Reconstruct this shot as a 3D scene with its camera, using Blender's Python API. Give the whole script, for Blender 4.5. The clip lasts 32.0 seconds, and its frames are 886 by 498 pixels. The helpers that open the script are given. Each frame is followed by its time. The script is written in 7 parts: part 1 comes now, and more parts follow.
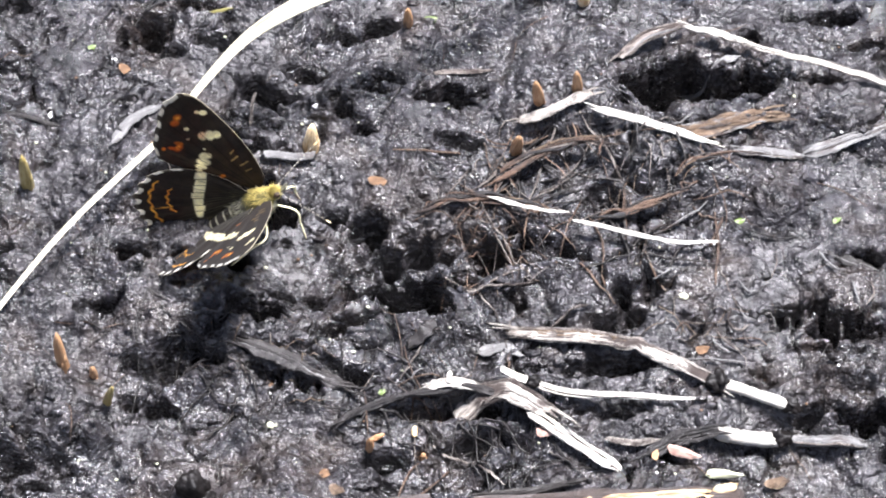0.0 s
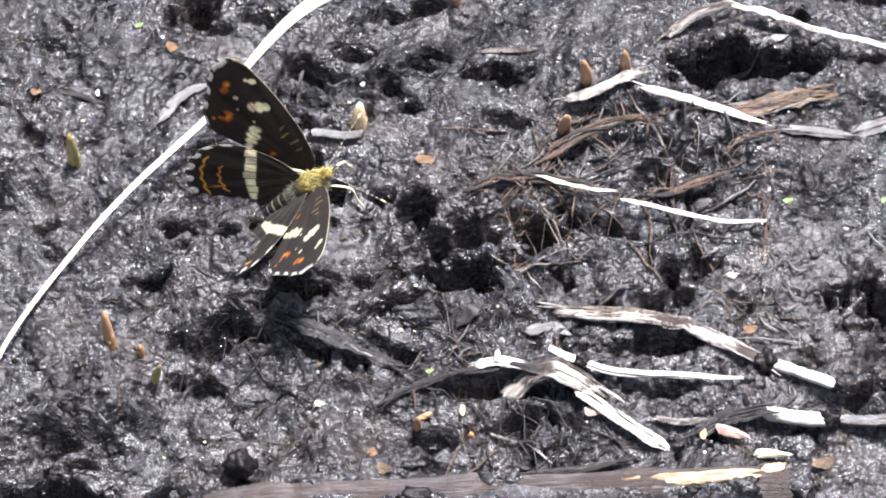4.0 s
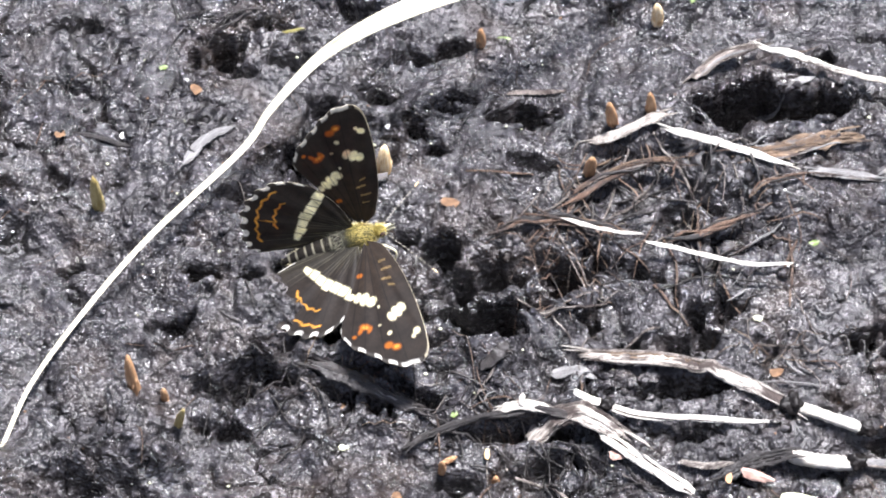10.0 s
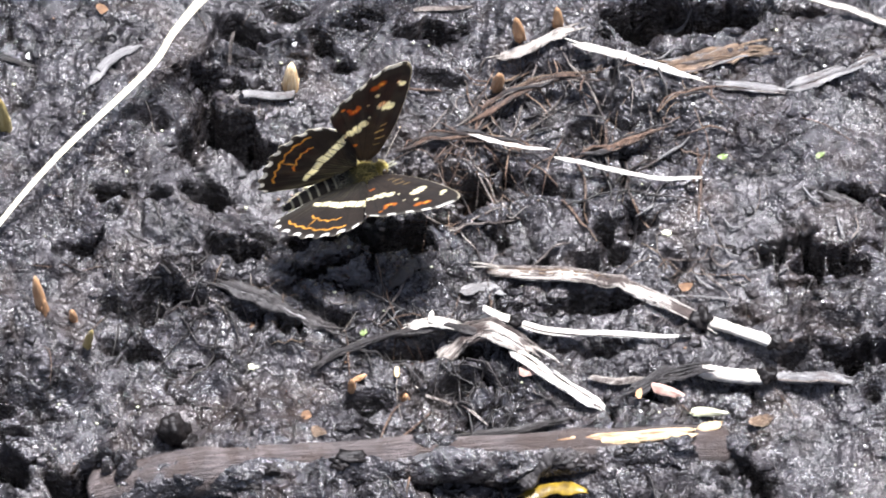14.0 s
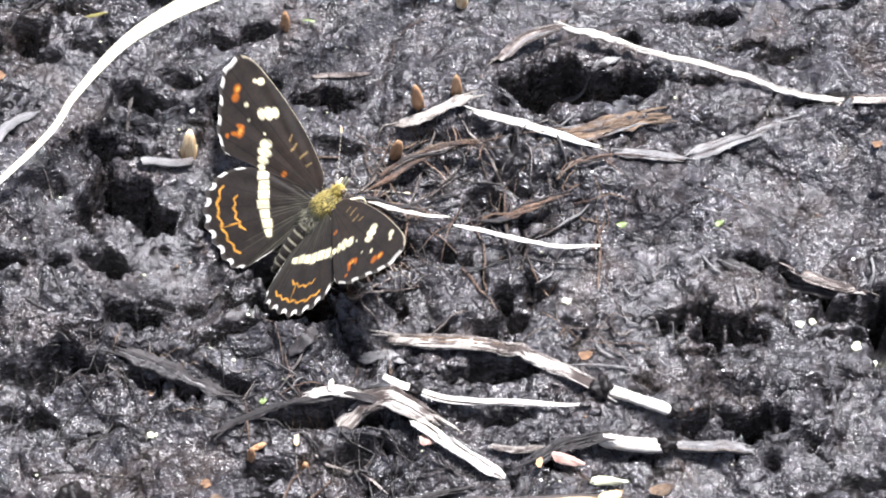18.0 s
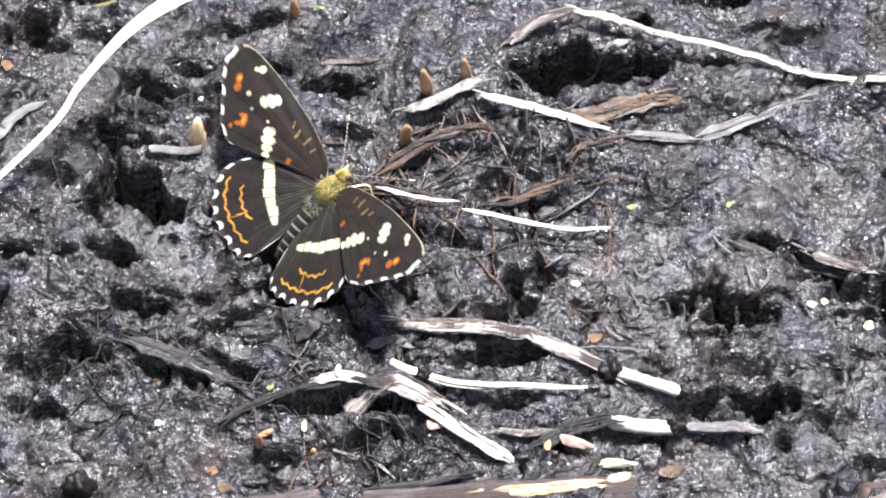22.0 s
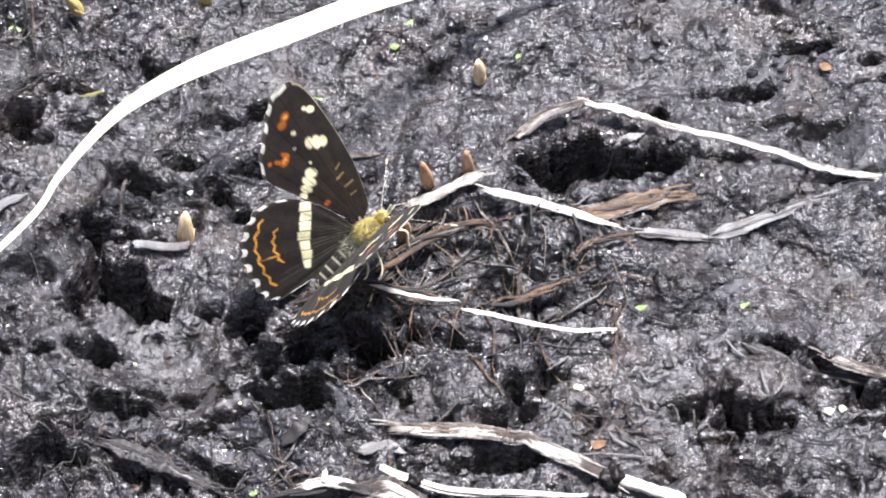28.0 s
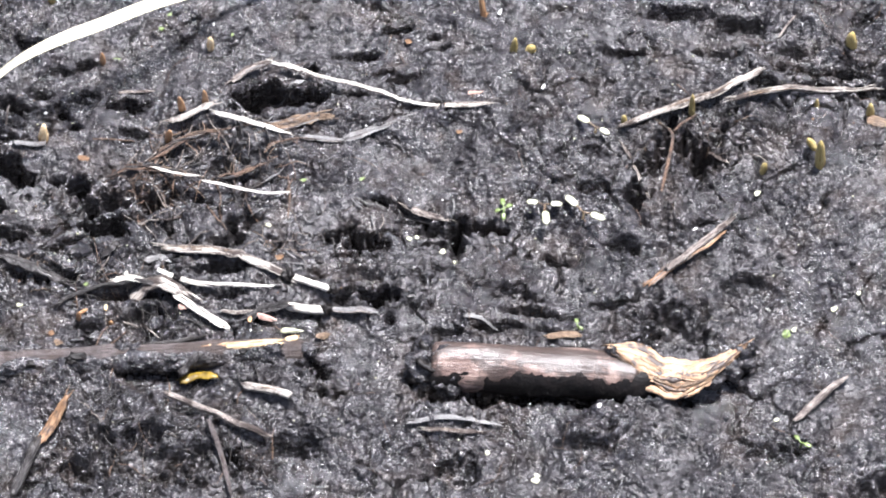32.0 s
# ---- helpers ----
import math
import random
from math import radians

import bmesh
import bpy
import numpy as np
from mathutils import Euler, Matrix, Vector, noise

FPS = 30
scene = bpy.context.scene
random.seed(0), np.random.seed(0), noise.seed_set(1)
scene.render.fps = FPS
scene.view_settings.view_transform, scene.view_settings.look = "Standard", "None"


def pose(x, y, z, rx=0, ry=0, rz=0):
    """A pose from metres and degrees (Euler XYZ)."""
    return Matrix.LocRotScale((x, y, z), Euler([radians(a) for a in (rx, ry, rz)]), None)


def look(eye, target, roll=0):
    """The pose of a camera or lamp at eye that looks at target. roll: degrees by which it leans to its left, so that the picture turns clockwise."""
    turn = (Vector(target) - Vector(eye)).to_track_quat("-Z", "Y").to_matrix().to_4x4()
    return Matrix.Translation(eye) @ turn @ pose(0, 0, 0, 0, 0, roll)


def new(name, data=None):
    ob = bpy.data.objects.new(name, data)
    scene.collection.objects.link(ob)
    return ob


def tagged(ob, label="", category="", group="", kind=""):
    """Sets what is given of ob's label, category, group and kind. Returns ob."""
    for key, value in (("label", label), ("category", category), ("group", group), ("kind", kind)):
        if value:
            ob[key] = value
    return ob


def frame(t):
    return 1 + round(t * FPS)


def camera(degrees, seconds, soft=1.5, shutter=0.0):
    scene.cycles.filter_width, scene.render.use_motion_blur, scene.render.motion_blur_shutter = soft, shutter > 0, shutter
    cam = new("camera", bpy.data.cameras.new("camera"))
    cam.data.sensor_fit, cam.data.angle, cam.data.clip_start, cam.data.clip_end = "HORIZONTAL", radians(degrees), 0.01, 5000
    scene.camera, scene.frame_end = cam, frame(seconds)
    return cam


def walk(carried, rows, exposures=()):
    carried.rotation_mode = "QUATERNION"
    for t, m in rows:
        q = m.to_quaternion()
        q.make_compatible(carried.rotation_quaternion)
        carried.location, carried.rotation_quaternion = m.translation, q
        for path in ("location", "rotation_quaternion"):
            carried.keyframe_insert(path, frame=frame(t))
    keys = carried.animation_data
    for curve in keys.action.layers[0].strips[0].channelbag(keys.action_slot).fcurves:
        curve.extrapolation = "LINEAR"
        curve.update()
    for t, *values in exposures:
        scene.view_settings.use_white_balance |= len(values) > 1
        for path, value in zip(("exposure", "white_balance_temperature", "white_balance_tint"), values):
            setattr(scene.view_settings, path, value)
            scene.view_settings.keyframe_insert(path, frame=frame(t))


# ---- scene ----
MM = 0.001
cam = camera(8.0, 32.0, soft=1.8)


def row(t, x, y, z, tilt, turn, roll):
    """A camera row: millimetres and degrees."""
    return t, pose(x * MM, y * MM, z * MM, tilt, 0, turn) @ pose(0, 0, 0, 0, 0, roll)


PATH = [
    row(0, 3.51, -405.47, 645.11, 32.416, 2.467, -1.585),
    row(0.5, 3.84, -405.75, 645.27, 32.473, 2.575, -1.718),
    row(1, 4.30, -406.48, 644.71, 32.571, 2.826, -1.924),
    row(1.5, 4.46, -406.15, 644.82, 32.564, 3.036, -2.120),
    row(2, 1.72, -406.07, 644.07, 32.589, 2.787, -1.873),
    row(2.5, 1.02, -406.53, 643.82, 32.631, 2.762, -1.872),
    row(3, 1.18, -406.23, 644.14, 32.562, 2.830, -1.891),
    row(3.5, 0.95, -405.62, 644.40, 32.365, 2.847, -1.845),
    row(5.5, 0.10, -403.87, 645.21, 31.992, 2.937, -1.827),
    row(6, 0.22, -403.65, 645.35, 31.899, 3.006, -1.901),
    row(6.5, 0.64, -403.65, 645.23, 31.990, 3.111, -1.993),
    row(7, 1.03, -403.44, 645.00, 32.158, 3.206, -2.084),
    row(7.5, 0.65, -402.22, 644.87, 32.182, 3.205, -2.098),
    row(8, 1.32, -403.48, 644.30, 32.340, 3.336, -2.183),
    row(8.5, 1.80, -403.76, 643.54, 32.447, 3.452, -2.292),
    row(9, 3.38, -403.93, 642.32, 32.570, 3.701, -2.535),
    row(9.5, 3.52, -402.48, 642.93, 32.506, 3.731, -2.583),
    row(10, 3.91, -402.30, 642.89, 32.526, 3.756, -2.625),
    row(10.5, 4.20, -401.35, 643.23, 32.208, 3.800, -2.761),
    row(11, 5.39, -399.85, 643.97, 31.860, 3.978, -2.995),
    row(11.5, 6.36, -399.34, 644.50, 31.647, 4.106, -3.132),
    row(12, 6.87, -399.06, 644.50, 31.531, 4.080, -3.173),
    row(12.5, 7.33, -399.54, 643.58, 31.559, 3.914, -3.086),
    row(13, 7.15, -399.45, 643.87, 31.563, 3.539, -2.889),
    row(13.5, 7.24, -400.20, 642.68, 31.692, 3.146, -2.625),
    row(15.5, 4.47, -398.75, 642.16, 31.373, 1.172, -1.201),
    row(16, 3.72, -397.38, 642.93, 31.595, 0.688, -0.724),
    row(16.5, 2.43, -397.43, 642.54, 32.036, 0.315, -0.258),
    row(17, 1.09, -396.77, 643.05, 31.976, 0.111, -0.023),
    row(17.5, 0.58, -396.86, 643.11, 31.981, 0.040, 0.027),
    row(18, -0.20, -396.78, 643.13, 31.974, -0.062, 0.099),
    row(18.5, 0.80, -397.51, 642.44, 32.049, 0.099, -0.025),
    row(19, 0.00, -397.34, 643.32, 32.000, -0.000, 0.000),
    row(19.5, 6.23, -400.68, 639.01, 32.388, 0.907, -0.888),
    row(20, 10.04, -399.72, 640.06, 32.283, 1.478, -1.509),
    row(20.5, 12.44, -401.10, 637.15, 32.480, 1.839, -1.933),
    row(21, 14.25, -400.44, 636.86, 32.425, 2.120, -2.311),
    row(21.5, 16.07, -400.22, 636.16, 32.401, 2.397, -2.654),
    row(22, 19.78, -401.15, 634.66, 32.491, 2.928, -3.141),
    row(22.5, 21.58, -399.76, 634.72, 32.363, 3.199, -3.410),
    row(23, 25.60, -399.67, 633.78, 32.387, 3.752, -3.922),
    row(23.5, 29.58, -397.19, 630.07, 32.411, 4.347, -4.470),
    row(24, 34.93, -395.80, 622.38, 32.707, 5.199, -5.175),
    row(24.5, 41.50, -393.06, 616.84, 32.863, 6.418, -6.089),
    row(26.5, 44.45, -385.79, 597.69, 33.812, 8.131, -7.241),
    row(27, 46.87, -389.13, 593.52, 34.397, 7.825, -6.906),
    row(27.5, 44.58, -391.97, 591.20, 34.796, 6.882, -6.118),
    row(28, 42.75, -391.83, 591.73, 34.755, 6.116, -5.394),
    row(28.5, 41.90, -390.87, 592.46, 34.650, 5.585, -4.919),
    row(29, 40.44, -392.20, 591.28, 34.846, 5.001, -4.298),
    row(29.5, 39.96, -391.46, 589.51, 34.969, 4.561, -3.893),
    row(30, 44.70, -394.99, 585.98, 35.360, 4.110, -3.438),
    row(30.5, 48.42, -416.73, 615.82, 34.835, 2.885, -2.468),
    row(31, 48.13, -466.56, 689.79, 34.413, 1.777, -1.494),
    row(31.5, 43.62, -556.47, 830.91, 33.810, 0.267, -0.291),
    row(32, 46.88, -689.95, 1051.15, 32.964, -0.209, 0.051),
]
walk(cam, PATH, exposures=((0, 1.37), (28.5, 1.36), (31, 1.23), (32, 1.18)))

# ---- light: a veiled sun from behind the mud, bright hazy sky ----
SUN = Vector((0.18, 0.24, 0.95)).normalized()
world = bpy.data.worlds.new("sky")
scene.world = world
world.use_nodes = True
wn = world.node_tree
sky = wn.nodes.new("ShaderNodeTexSky")
sky.sky_type = "NISHITA"
sky.sun_disc = False
sky.sun_elevation = math.asin(SUN.z)
sky.sun_rotation = math.atan2(SUN.x, SUN.y)
haze = wn.nodes.new("ShaderNodeMix")
haze.data_type = "RGBA"
haze.inputs[0].default_value = 0.38
haze.inputs[7].default_value = (4.6, 4.5, 6.0, 1)
wn.links.new(sky.outputs[0], haze.inputs[6])
wn.links.new(haze.outputs[2], wn.nodes["Background"].inputs[0])
wn.nodes["Background"].inputs[1].default_value = 0.07
sun = new("sun", bpy.data.lights.new("sun", "SUN"))
sun.data.energy = 8.0
sun.data.angle = radians(12)
sun.data.color = (0.985, 0.965, 1.02)
sun.matrix_world = look(SUN * 3, (0, 0, 0))


# ---- materials ----
class Nodes:
    """A material's node tree with short ways to add and link nodes."""

    def __init__(self, name):
        self.mat = bpy.data.materials.new(name)
        self.mat.use_nodes = True
        self.t = self.mat.node_tree
        self.bsdf = self.t.nodes["Principled BSDF"]
        self.out = self.t.nodes["Material Output"]

    def add(self, kind, **sockets):
        n = self.t.nodes.new(kind)
        for k, v in sockets.items():
            self.put(n.inputs[k.replace("_", " ")], v)
        return n

    def put(self, socket, v):
        if isinstance(v, bpy.types.NodeSocket):
            self.t.links.new(v, socket)
        else:
            socket.default_value = v

    def coord(self, stretch=(1, 1, 1), uv=False):
        c = self.add("ShaderNodeTexCoord")
        m = self.add("ShaderNodeMapping", Vector=c.outputs["UV" if uv else "Object"])
        m.inputs["Scale"].default_value = stretch
        return m.outputs[0]

    def noise(self, vec, scale, detail=5, rough=0.6, distort=0.0):
        n = self.add("ShaderNodeTexNoise", Vector=vec, Scale=scale, Detail=detail, Roughness=rough, Distortion=distort)
        return n.outputs[0]

    def ramp(self, fac, *stops):
        r = self.add("ShaderNodeValToRGB", Fac=fac)
        e = r.color_ramp.elements
        for i, (p, c) in enumerate(stops):
            el = e[i] if i < 2 else e.new(p)
            el.position = p
            el.color = (*c, 1) if len(c) == 3 else c
        return r.outputs[0]

    def mix(self, fac, a, b, mode="MIX"):
        m = self.t.nodes.new("ShaderNodeMix")
        m.data_type = "RGBA"
        m.blend_type = mode
        for i, v in ((0, fac), (6, a), (7, b)):
            if isinstance(v, tuple) and len(v) == 3:
                v = (*v, 1)
            self.put(m.inputs[i], v)
        return m.outputs[2]

    def bump(self, height, dist, strength=1.0, normal=None):
        b = self.add("ShaderNodeBump", Height=height, Distance=dist, Strength=strength)
        if normal is not None:
            self.put(b.inputs["Normal"], normal)
        return b.outputs[0]

    def done(self, color=None, rough=None, normal=None, **more):
        for k, v in (("Base Color", color), ("Roughness", rough), ("Normal", normal)):
            if v is not None:
                if isinstance(v, tuple) and len(v) == 3:
                    v = (*v, 1)
                self.put(self.bsdf.inputs[k], v)
        for k, v in more.items():
            self.put(self.bsdf.inputs[k.replace("_", " ")], v)
        return self.mat


def grey(v):
    return (v, v, v)


def mud_material():
    n = Nodes("wet_black_peat")
    v = n.coord()
    big = n.noise(v, 60, 4, 0.6)
    mid = n.noise(v, 420, 6, 0.62, 0.3)
    fine = n.noise(v, 1900, 6, 0.7)
    col = n.ramp(mid, (0.34, (0.0048, 0.0045, 0.0049)), (0.54, (0.0185, 0.0168, 0.0185)), (0.78, (0.054, 0.049, 0.053)))
    brown = n.ramp(n.noise(v, 90, 5, 0.6, 0.6), (0.50, (0.0, 0.0, 0.0)), (0.70, (1, 1, 1)))
    col = n.mix(brown, col, n.mix(0.40, col, (0.040, 0.027, 0.019)))
    wet = n.ramp(n.mix(0.5, big, fine), (0.38, grey(0.17)), (0.62, grey(0.40)))
    pebble = n.add("ShaderNodeTexVoronoi", Vector=n.mix(0.0016, v, n.add("ShaderNodeTexNoise", Vector=v, Scale=700, Detail=3).outputs["Color"], "ADD"), Scale=820)
    pebble.feature = "SMOOTH_F1"
    grain = n.add("ShaderNodeTexVoronoi", Vector=v, Scale=2300)
    nb = n.bump(pebble.outputs["Distance"], -0.00075, 0.9, n.bump(mid, 0.0009, 1.0))
    nb = n.bump(grain.outputs["Distance"], -0.00020, 0.8, nb)
    nb = n.bump(fine, 0.00016, 0.9, nb)
    damp = n.ramp(n.mix(0.3, n.noise(v, 190, 6, 0.65, 0.9), mid), (0.39, grey(0.28)), (0.54, grey(1.0)))
    return n.done(col, wet, nb, IOR=1.5, Specular_IOR_Level=damp)


def fibre_material(name, stops, rough=0.55, grain=(14, 0.4), bump=0.00012, relief=1.0, smear=0.0):
    """Dead plant matter with streaks along its length (UV x runs across, y along)."""
    n = Nodes(name)
    uv = n.coord((grain[0], grain[1], 1), uv=True)
    ob = n.coord()
    rnd = n.add("ShaderNodeObjectInfo").outputs["Random"]
    off = n.add("ShaderNodeVectorMath", **{})
    off.operation = "ADD"
    n.put(off.inputs[0], uv)
    n.put(off.inputs[1], rnd)
    streak = n.noise(off.outputs[0], 3.0, 5, 0.65)
    blot = n.noise(ob, 220, 4, 0.6)
    f = n.mix(0.34, streak, blot)
    col = n.ramp(f, *stops)
    if smear:
        spot = n.add("ShaderNodeVectorMath")
        n.put(spot.inputs[0], ob)
        n.put(spot.inputs[1], rnd)
        mask = n.ramp(n.mix(0.25, n.noise(spot.outputs[0], 170, 6, 0.62, 0.4), streak), (0.60 - smear, grey(1.0)), (0.68 - smear, grey(0.0)))
        col = n.mix(mask, col, n.mix(streak, (0.012, 0.010, 0.010), (0.075, 0.052, 0.042)))
    nb = n.bump(streak, bump * 2, 0.7 * relief)
    nb = n.bump(n.noise(ob, 2500, 3, 0.6), bump, 0.5, nb)
    return n.done(col, rough, nb)


def plain_material(name, a, b, scale=600, rough=0.5, bump=0.0001, **more):
    n = Nodes(name)
    v = n.coord()
    f = n.noise(v, scale, 5, 0.6)
    return n.done(n.ramp(f, (0.3, a), (0.72, b)), rough, n.bump(n.noise(v, scale * 4, 4, 0.6), bump, 0.6), **more)


MUD = mud_material()
STRAW = fibre_material("bleached_straw", ((0.31, (0.09, 0.068, 0.055)), (0.44, (0.28, 0.245, 0.21)), (0.60, (0.52, 0.49, 0.445))), relief=1.6, smear=0.15)
STRAW_CLEAN = fibre_material("clean_straw", ((0.30, (0.12, 0.09, 0.06)), (0.42, (0.40, 0.36, 0.30)), (0.56, (0.56, 0.54, 0.495))), relief=1.2)
STRAW_DIRTY = fibre_material("weathered_straw", ((0.35, (0.022, 0.017, 0.015)), (0.46, (0.14, 0.112, 0.098)), (0.58, (0.42, 0.375, 0.335))), relief=1.8, smear=0.16)
STRAW_GREY = fibre_material("grey_leaf", ((0.35, (0.028, 0.027, 0.027)), (0.49, (0.12, 0.117, 0.116)), (0.65, (0.32, 0.315, 0.305))), rough=0.4, smear=0.21)
STRAW_TAN = fibre_material("tan_sheath", ((0.35, (0.030, 0.018, 0.012)), (0.49, (0.165, 0.108, 0.068)), (0.65, (0.42, 0.33, 0.235))), relief=1.8, smear=0.2)
ROOT = fibre_material("brown_root", ((0.32, (0.018, 0.011, 0.008)), (0.48, (0.11, 0.062, 0.040)), (0.66, (0.42, 0.29, 0.20))), relief=1.8, smear=0.16)
ROOT_DARK = fibre_material("black_stem", ((0.30, (0.006, 0.006, 0.006)), (0.55, (0.022, 0.019, 0.018)), (0.8, (0.07, 0.06, 0.055))), rough=0.4)
BLADE = fibre_material("dry_blade", ((0.25, (0.34, 0.30, 0.19)), (0.50, (0.48, 0.445, 0.325)), (0.75, (0.56, 0.535, 0.42))), rough=0.45, grain=(9, 0.25), bump=0.00006)
BARK = fibre_material("wet_bark", ((0.30, (0.016, 0.011, 0.010)), (0.48, (0.052, 0.043, 0.041)), (0.68, (0.15, 0.122, 0.116))), smear=0.145, rough=0.5, grain=(7, 0.9), bump=0.0005)
BARK_PINK = fibre_material("peeled_bark", ((0.28, (0.050, 0.030, 0.026)), (0.47, (0.125, 0.083, 0.070)), (0.70, (0.25, 0.185, 0.155))), smear=0.10, rough=0.33, grain=(2.2, 0.5), bump=0.0002)
WOOD = fibre_material("fresh_wood", ((0.30, (0.22, 0.12, 0.06)), (0.48, (0.42, 0.30, 0.17)), (0.68, (0.54, 0.41, 0.25))), grain=(9, 0.8))
WOOD_TORN = fibre_material("torn_tan_wood", ((0.28, (0.14, 0.07, 0.035)), (0.44, (0.30, 0.18, 0.10)), (0.66, (0.43, 0.31, 0.20))), grain=(2.2, 0.5), smear=0.17)
WOOD_ORANGE = fibre_material("torn_orange_wood", ((0.28, (0.06, 0.028, 0.014)), (0.46, (0.20, 0.11, 0.055)), (0.66, (0.36, 0.235, 0.14))), grain=(4, 0.5), smear=0.21)
BUD = fibre_material("brown_bud", ((0.28, (0.14, 0.058, 0.022)), (0.46, (0.36, 0.185, 0.085)), (0.66, (0.54, 0.37, 0.22))), rough=0.5, grain=(5, 1.0), smear=0.25)
BUD_PALE = fibre_material("cream_bud", ((0.30, (0.30, 0.13, 0.05)), (0.46, (0.62, 0.42, 0.20)), (0.62, (0.80, 0.70, 0.50))), rough=0.5, grain=(5, 1.0), smear=0.25)
SHOOT = fibre_material("yellow_shoot", ((0.28, (0.13, 0.08, 0.02)), (0.46, (0.30, 0.225, 0.07)), (0.66, (0.52, 0.44, 0.23))), rough=0.4, grain=(5, 1.0))
YELLOW = plain_material("yellow_leaf", (0.030, 0.018, 0.005), (0.30, 0.20, 0.018), 420, 0.4)
OLIVE = plain_material("olive_stalk", (0.05, 0.045, 0.015), (0.18, 0.16, 0.05), 500, 0.5)
GREEN = plain_material("green_leaf", (0.05, 0.08, 0.02), (0.15, 0.20, 0.06), 500, 0.4)
PALE = plain_material("pale_seed", (0.25, 0.26, 0.17), (0.42, 0.42, 0.31), 900, 0.45)
PINKISH = plain_material("pink_husk", (0.18, 0.10, 0.08), (0.50, 0.35, 0.29), 700, 0.7, Specular_IOR_Level=0.25)
WHITE = plain_material("white_fleck", (0.38, 0.38, 0.38), (0.68, 0.68, 0.66), 900, 0.5)
ORANGE = plain_material("orange_husk", (0.055, 0.030, 0.017), (0.17, 0.10, 0.055), 800, 0.75, Specular_IOR_Level=0.2)
# Near-black; also colours in the shade on the short branch's lower flank.
ROT_SHADE = plain_material("black_rot_and_shade", (0.002, 0.0018, 0.0018), (0.009, 0.0068, 0.006), 420, 0.5, 0.0003, Specular_IOR_Level=0.22)
CRUMB = plain_material("peat_crumb", (0.006, 0.0055, 0.006), (0.030, 0.027, 0.027), 700, 0.42, 0.0003, Specular_IOR_Level=0.6)

# ---- ground: relief in millimetres ----
RNG = np.random.RandomState(7)
TABLE = RNG.rand(256, 256)


def lattice(x, y):
    """Smooth value noise, 0 to 1, one cell a unit."""
    xi, yi = np.floor(x).astype(int), np.floor(y).astype(int)
    fx, fy = x - xi, y - yi
    fx, fy = fx * fx * fx * (fx * (fx * 6 - 15) + 10), fy * fy * fy * (fy * (fy * 6 - 15) + 10)
    a, b = TABLE[xi % 256, yi % 256], TABLE[(xi + 1) % 256, yi % 256]
    c, d = TABLE[xi % 256, (yi + 1) % 256], TABLE[(xi + 1) % 256, (yi + 1) % 256]
    return (a + (b - a) * fx) * (1 - fy) + (c + (d - c) * fx) * fy


def wavy(x, y, size, k):
    """Noise of the given cell size, -1 to 1, turned so that its grid does not show."""
    c, s = math.cos(k * 1.3), math.sin(k * 1.3)
    return lattice((x * c - y * s) / size + k * 37.7, (x * s + y * c) / size + k * 11.3) * 2 - 1


FEATURES = []


def hollow(x, y, across, along, depth, turn=0.0):
    """A pit of the given half sizes; a negative depth is a mound."""
    FEATURES.append((x, y, across, along, depth, radians(turn)))


hollow(16.3, 27.7, 5.8, 2.9, 9.0)
hollow(10.1, 27.4, 3.5, 2.0, 7.0)
hollow(22.5, 27.2, 3.9, 2.0, 6.0)
hollow(30.7, 28.7, 5.4, 1.3, 5.0)
hollow(44.4, 25.1, 6.9, 0.7, 3.5)
hollow(23.3, 35.2, 1.4, 1.1, 5.0)
hollow(31.6, 39.1, 3.5, 1.1, 4.0)
hollow(36.4, 34.9, 2.7, 1.1, 3.0)
hollow(47.6, 40.0, 3.1, 0.7, 3.0)
hollow(-22.8, 36.4, 1.6, 1.1, 3.0)
hollow(-35.6, 36.0, 2.7, 1.9, 3.0)
hollow(-15.4, 27.0, 3.5, 1.5, 5.0)
hollow(-27.8, 25.7, 1.5, 1.1, 3.5)
hollow(-23.7, 26.9, 2.3, 1.1, 3.0)
hollow(-49.3, 31.5, 3.9, 1.1, 3.0)
hollow(-37.4, 11.3, 4.2, 3.3, 6.5)
hollow(-48.0, 12.4, 3.1, 1.8, 3.5)
hollow(-40.9, 2.0, 2.3, 2.2, 5.5)
hollow(-50.0, 2.4, 3.8, 1.8, 4.0)
hollow(-45.5, 0.8, 2.3, 0.9, 3.5)
hollow(-36.0, -5.5, 3.0, 1.6, 7.0)
hollow(-29.6, -2.1, 1.4, 1.0, 3.5)
hollow(-24.4, -7.8, 4.5, 0.9, 4.0, 15)
hollow(-34.6, -2.4, 2.3, 0.7, 2.5)
# Pit that stands in for the shadow under the butterfly.
hollow(-17.1, -3.5, 4.5, 2.2, 6.0)
hollow(-12.4, -1.9, 3.8, 1.8, 4.5)
hollow(-5.7, -3.6, 3.0, 1.1, 4.0)
hollow(-44.5, -10.9, 2.3, 2.5, 4.5)
hollow(-48.5, -12.9, 3.8, 1.8, 4.0)
hollow(-49.0, -17.8, 2.2, 1.5, 4.5)
# Pit added for the dark of the roots' shadow.
hollow(-9.1, 3.0, 4.6, 3.0, 4.0)
hollow(5.2, 11.6, 2.3, 1.5, 3.0)
hollow(27.4, -4.5, 3.4, 2.2, 7.0)
hollow(34.1, -6.6, 4.2, 2.5, 8.0)
hollow(30.6, -9.9, 4.5, 0.9, 3.5)
hollow(36.4, -21.3, 4.5, 2.1, 7.0)
hollow(29.7, -20.4, 3.0, 1.1, 4.0)
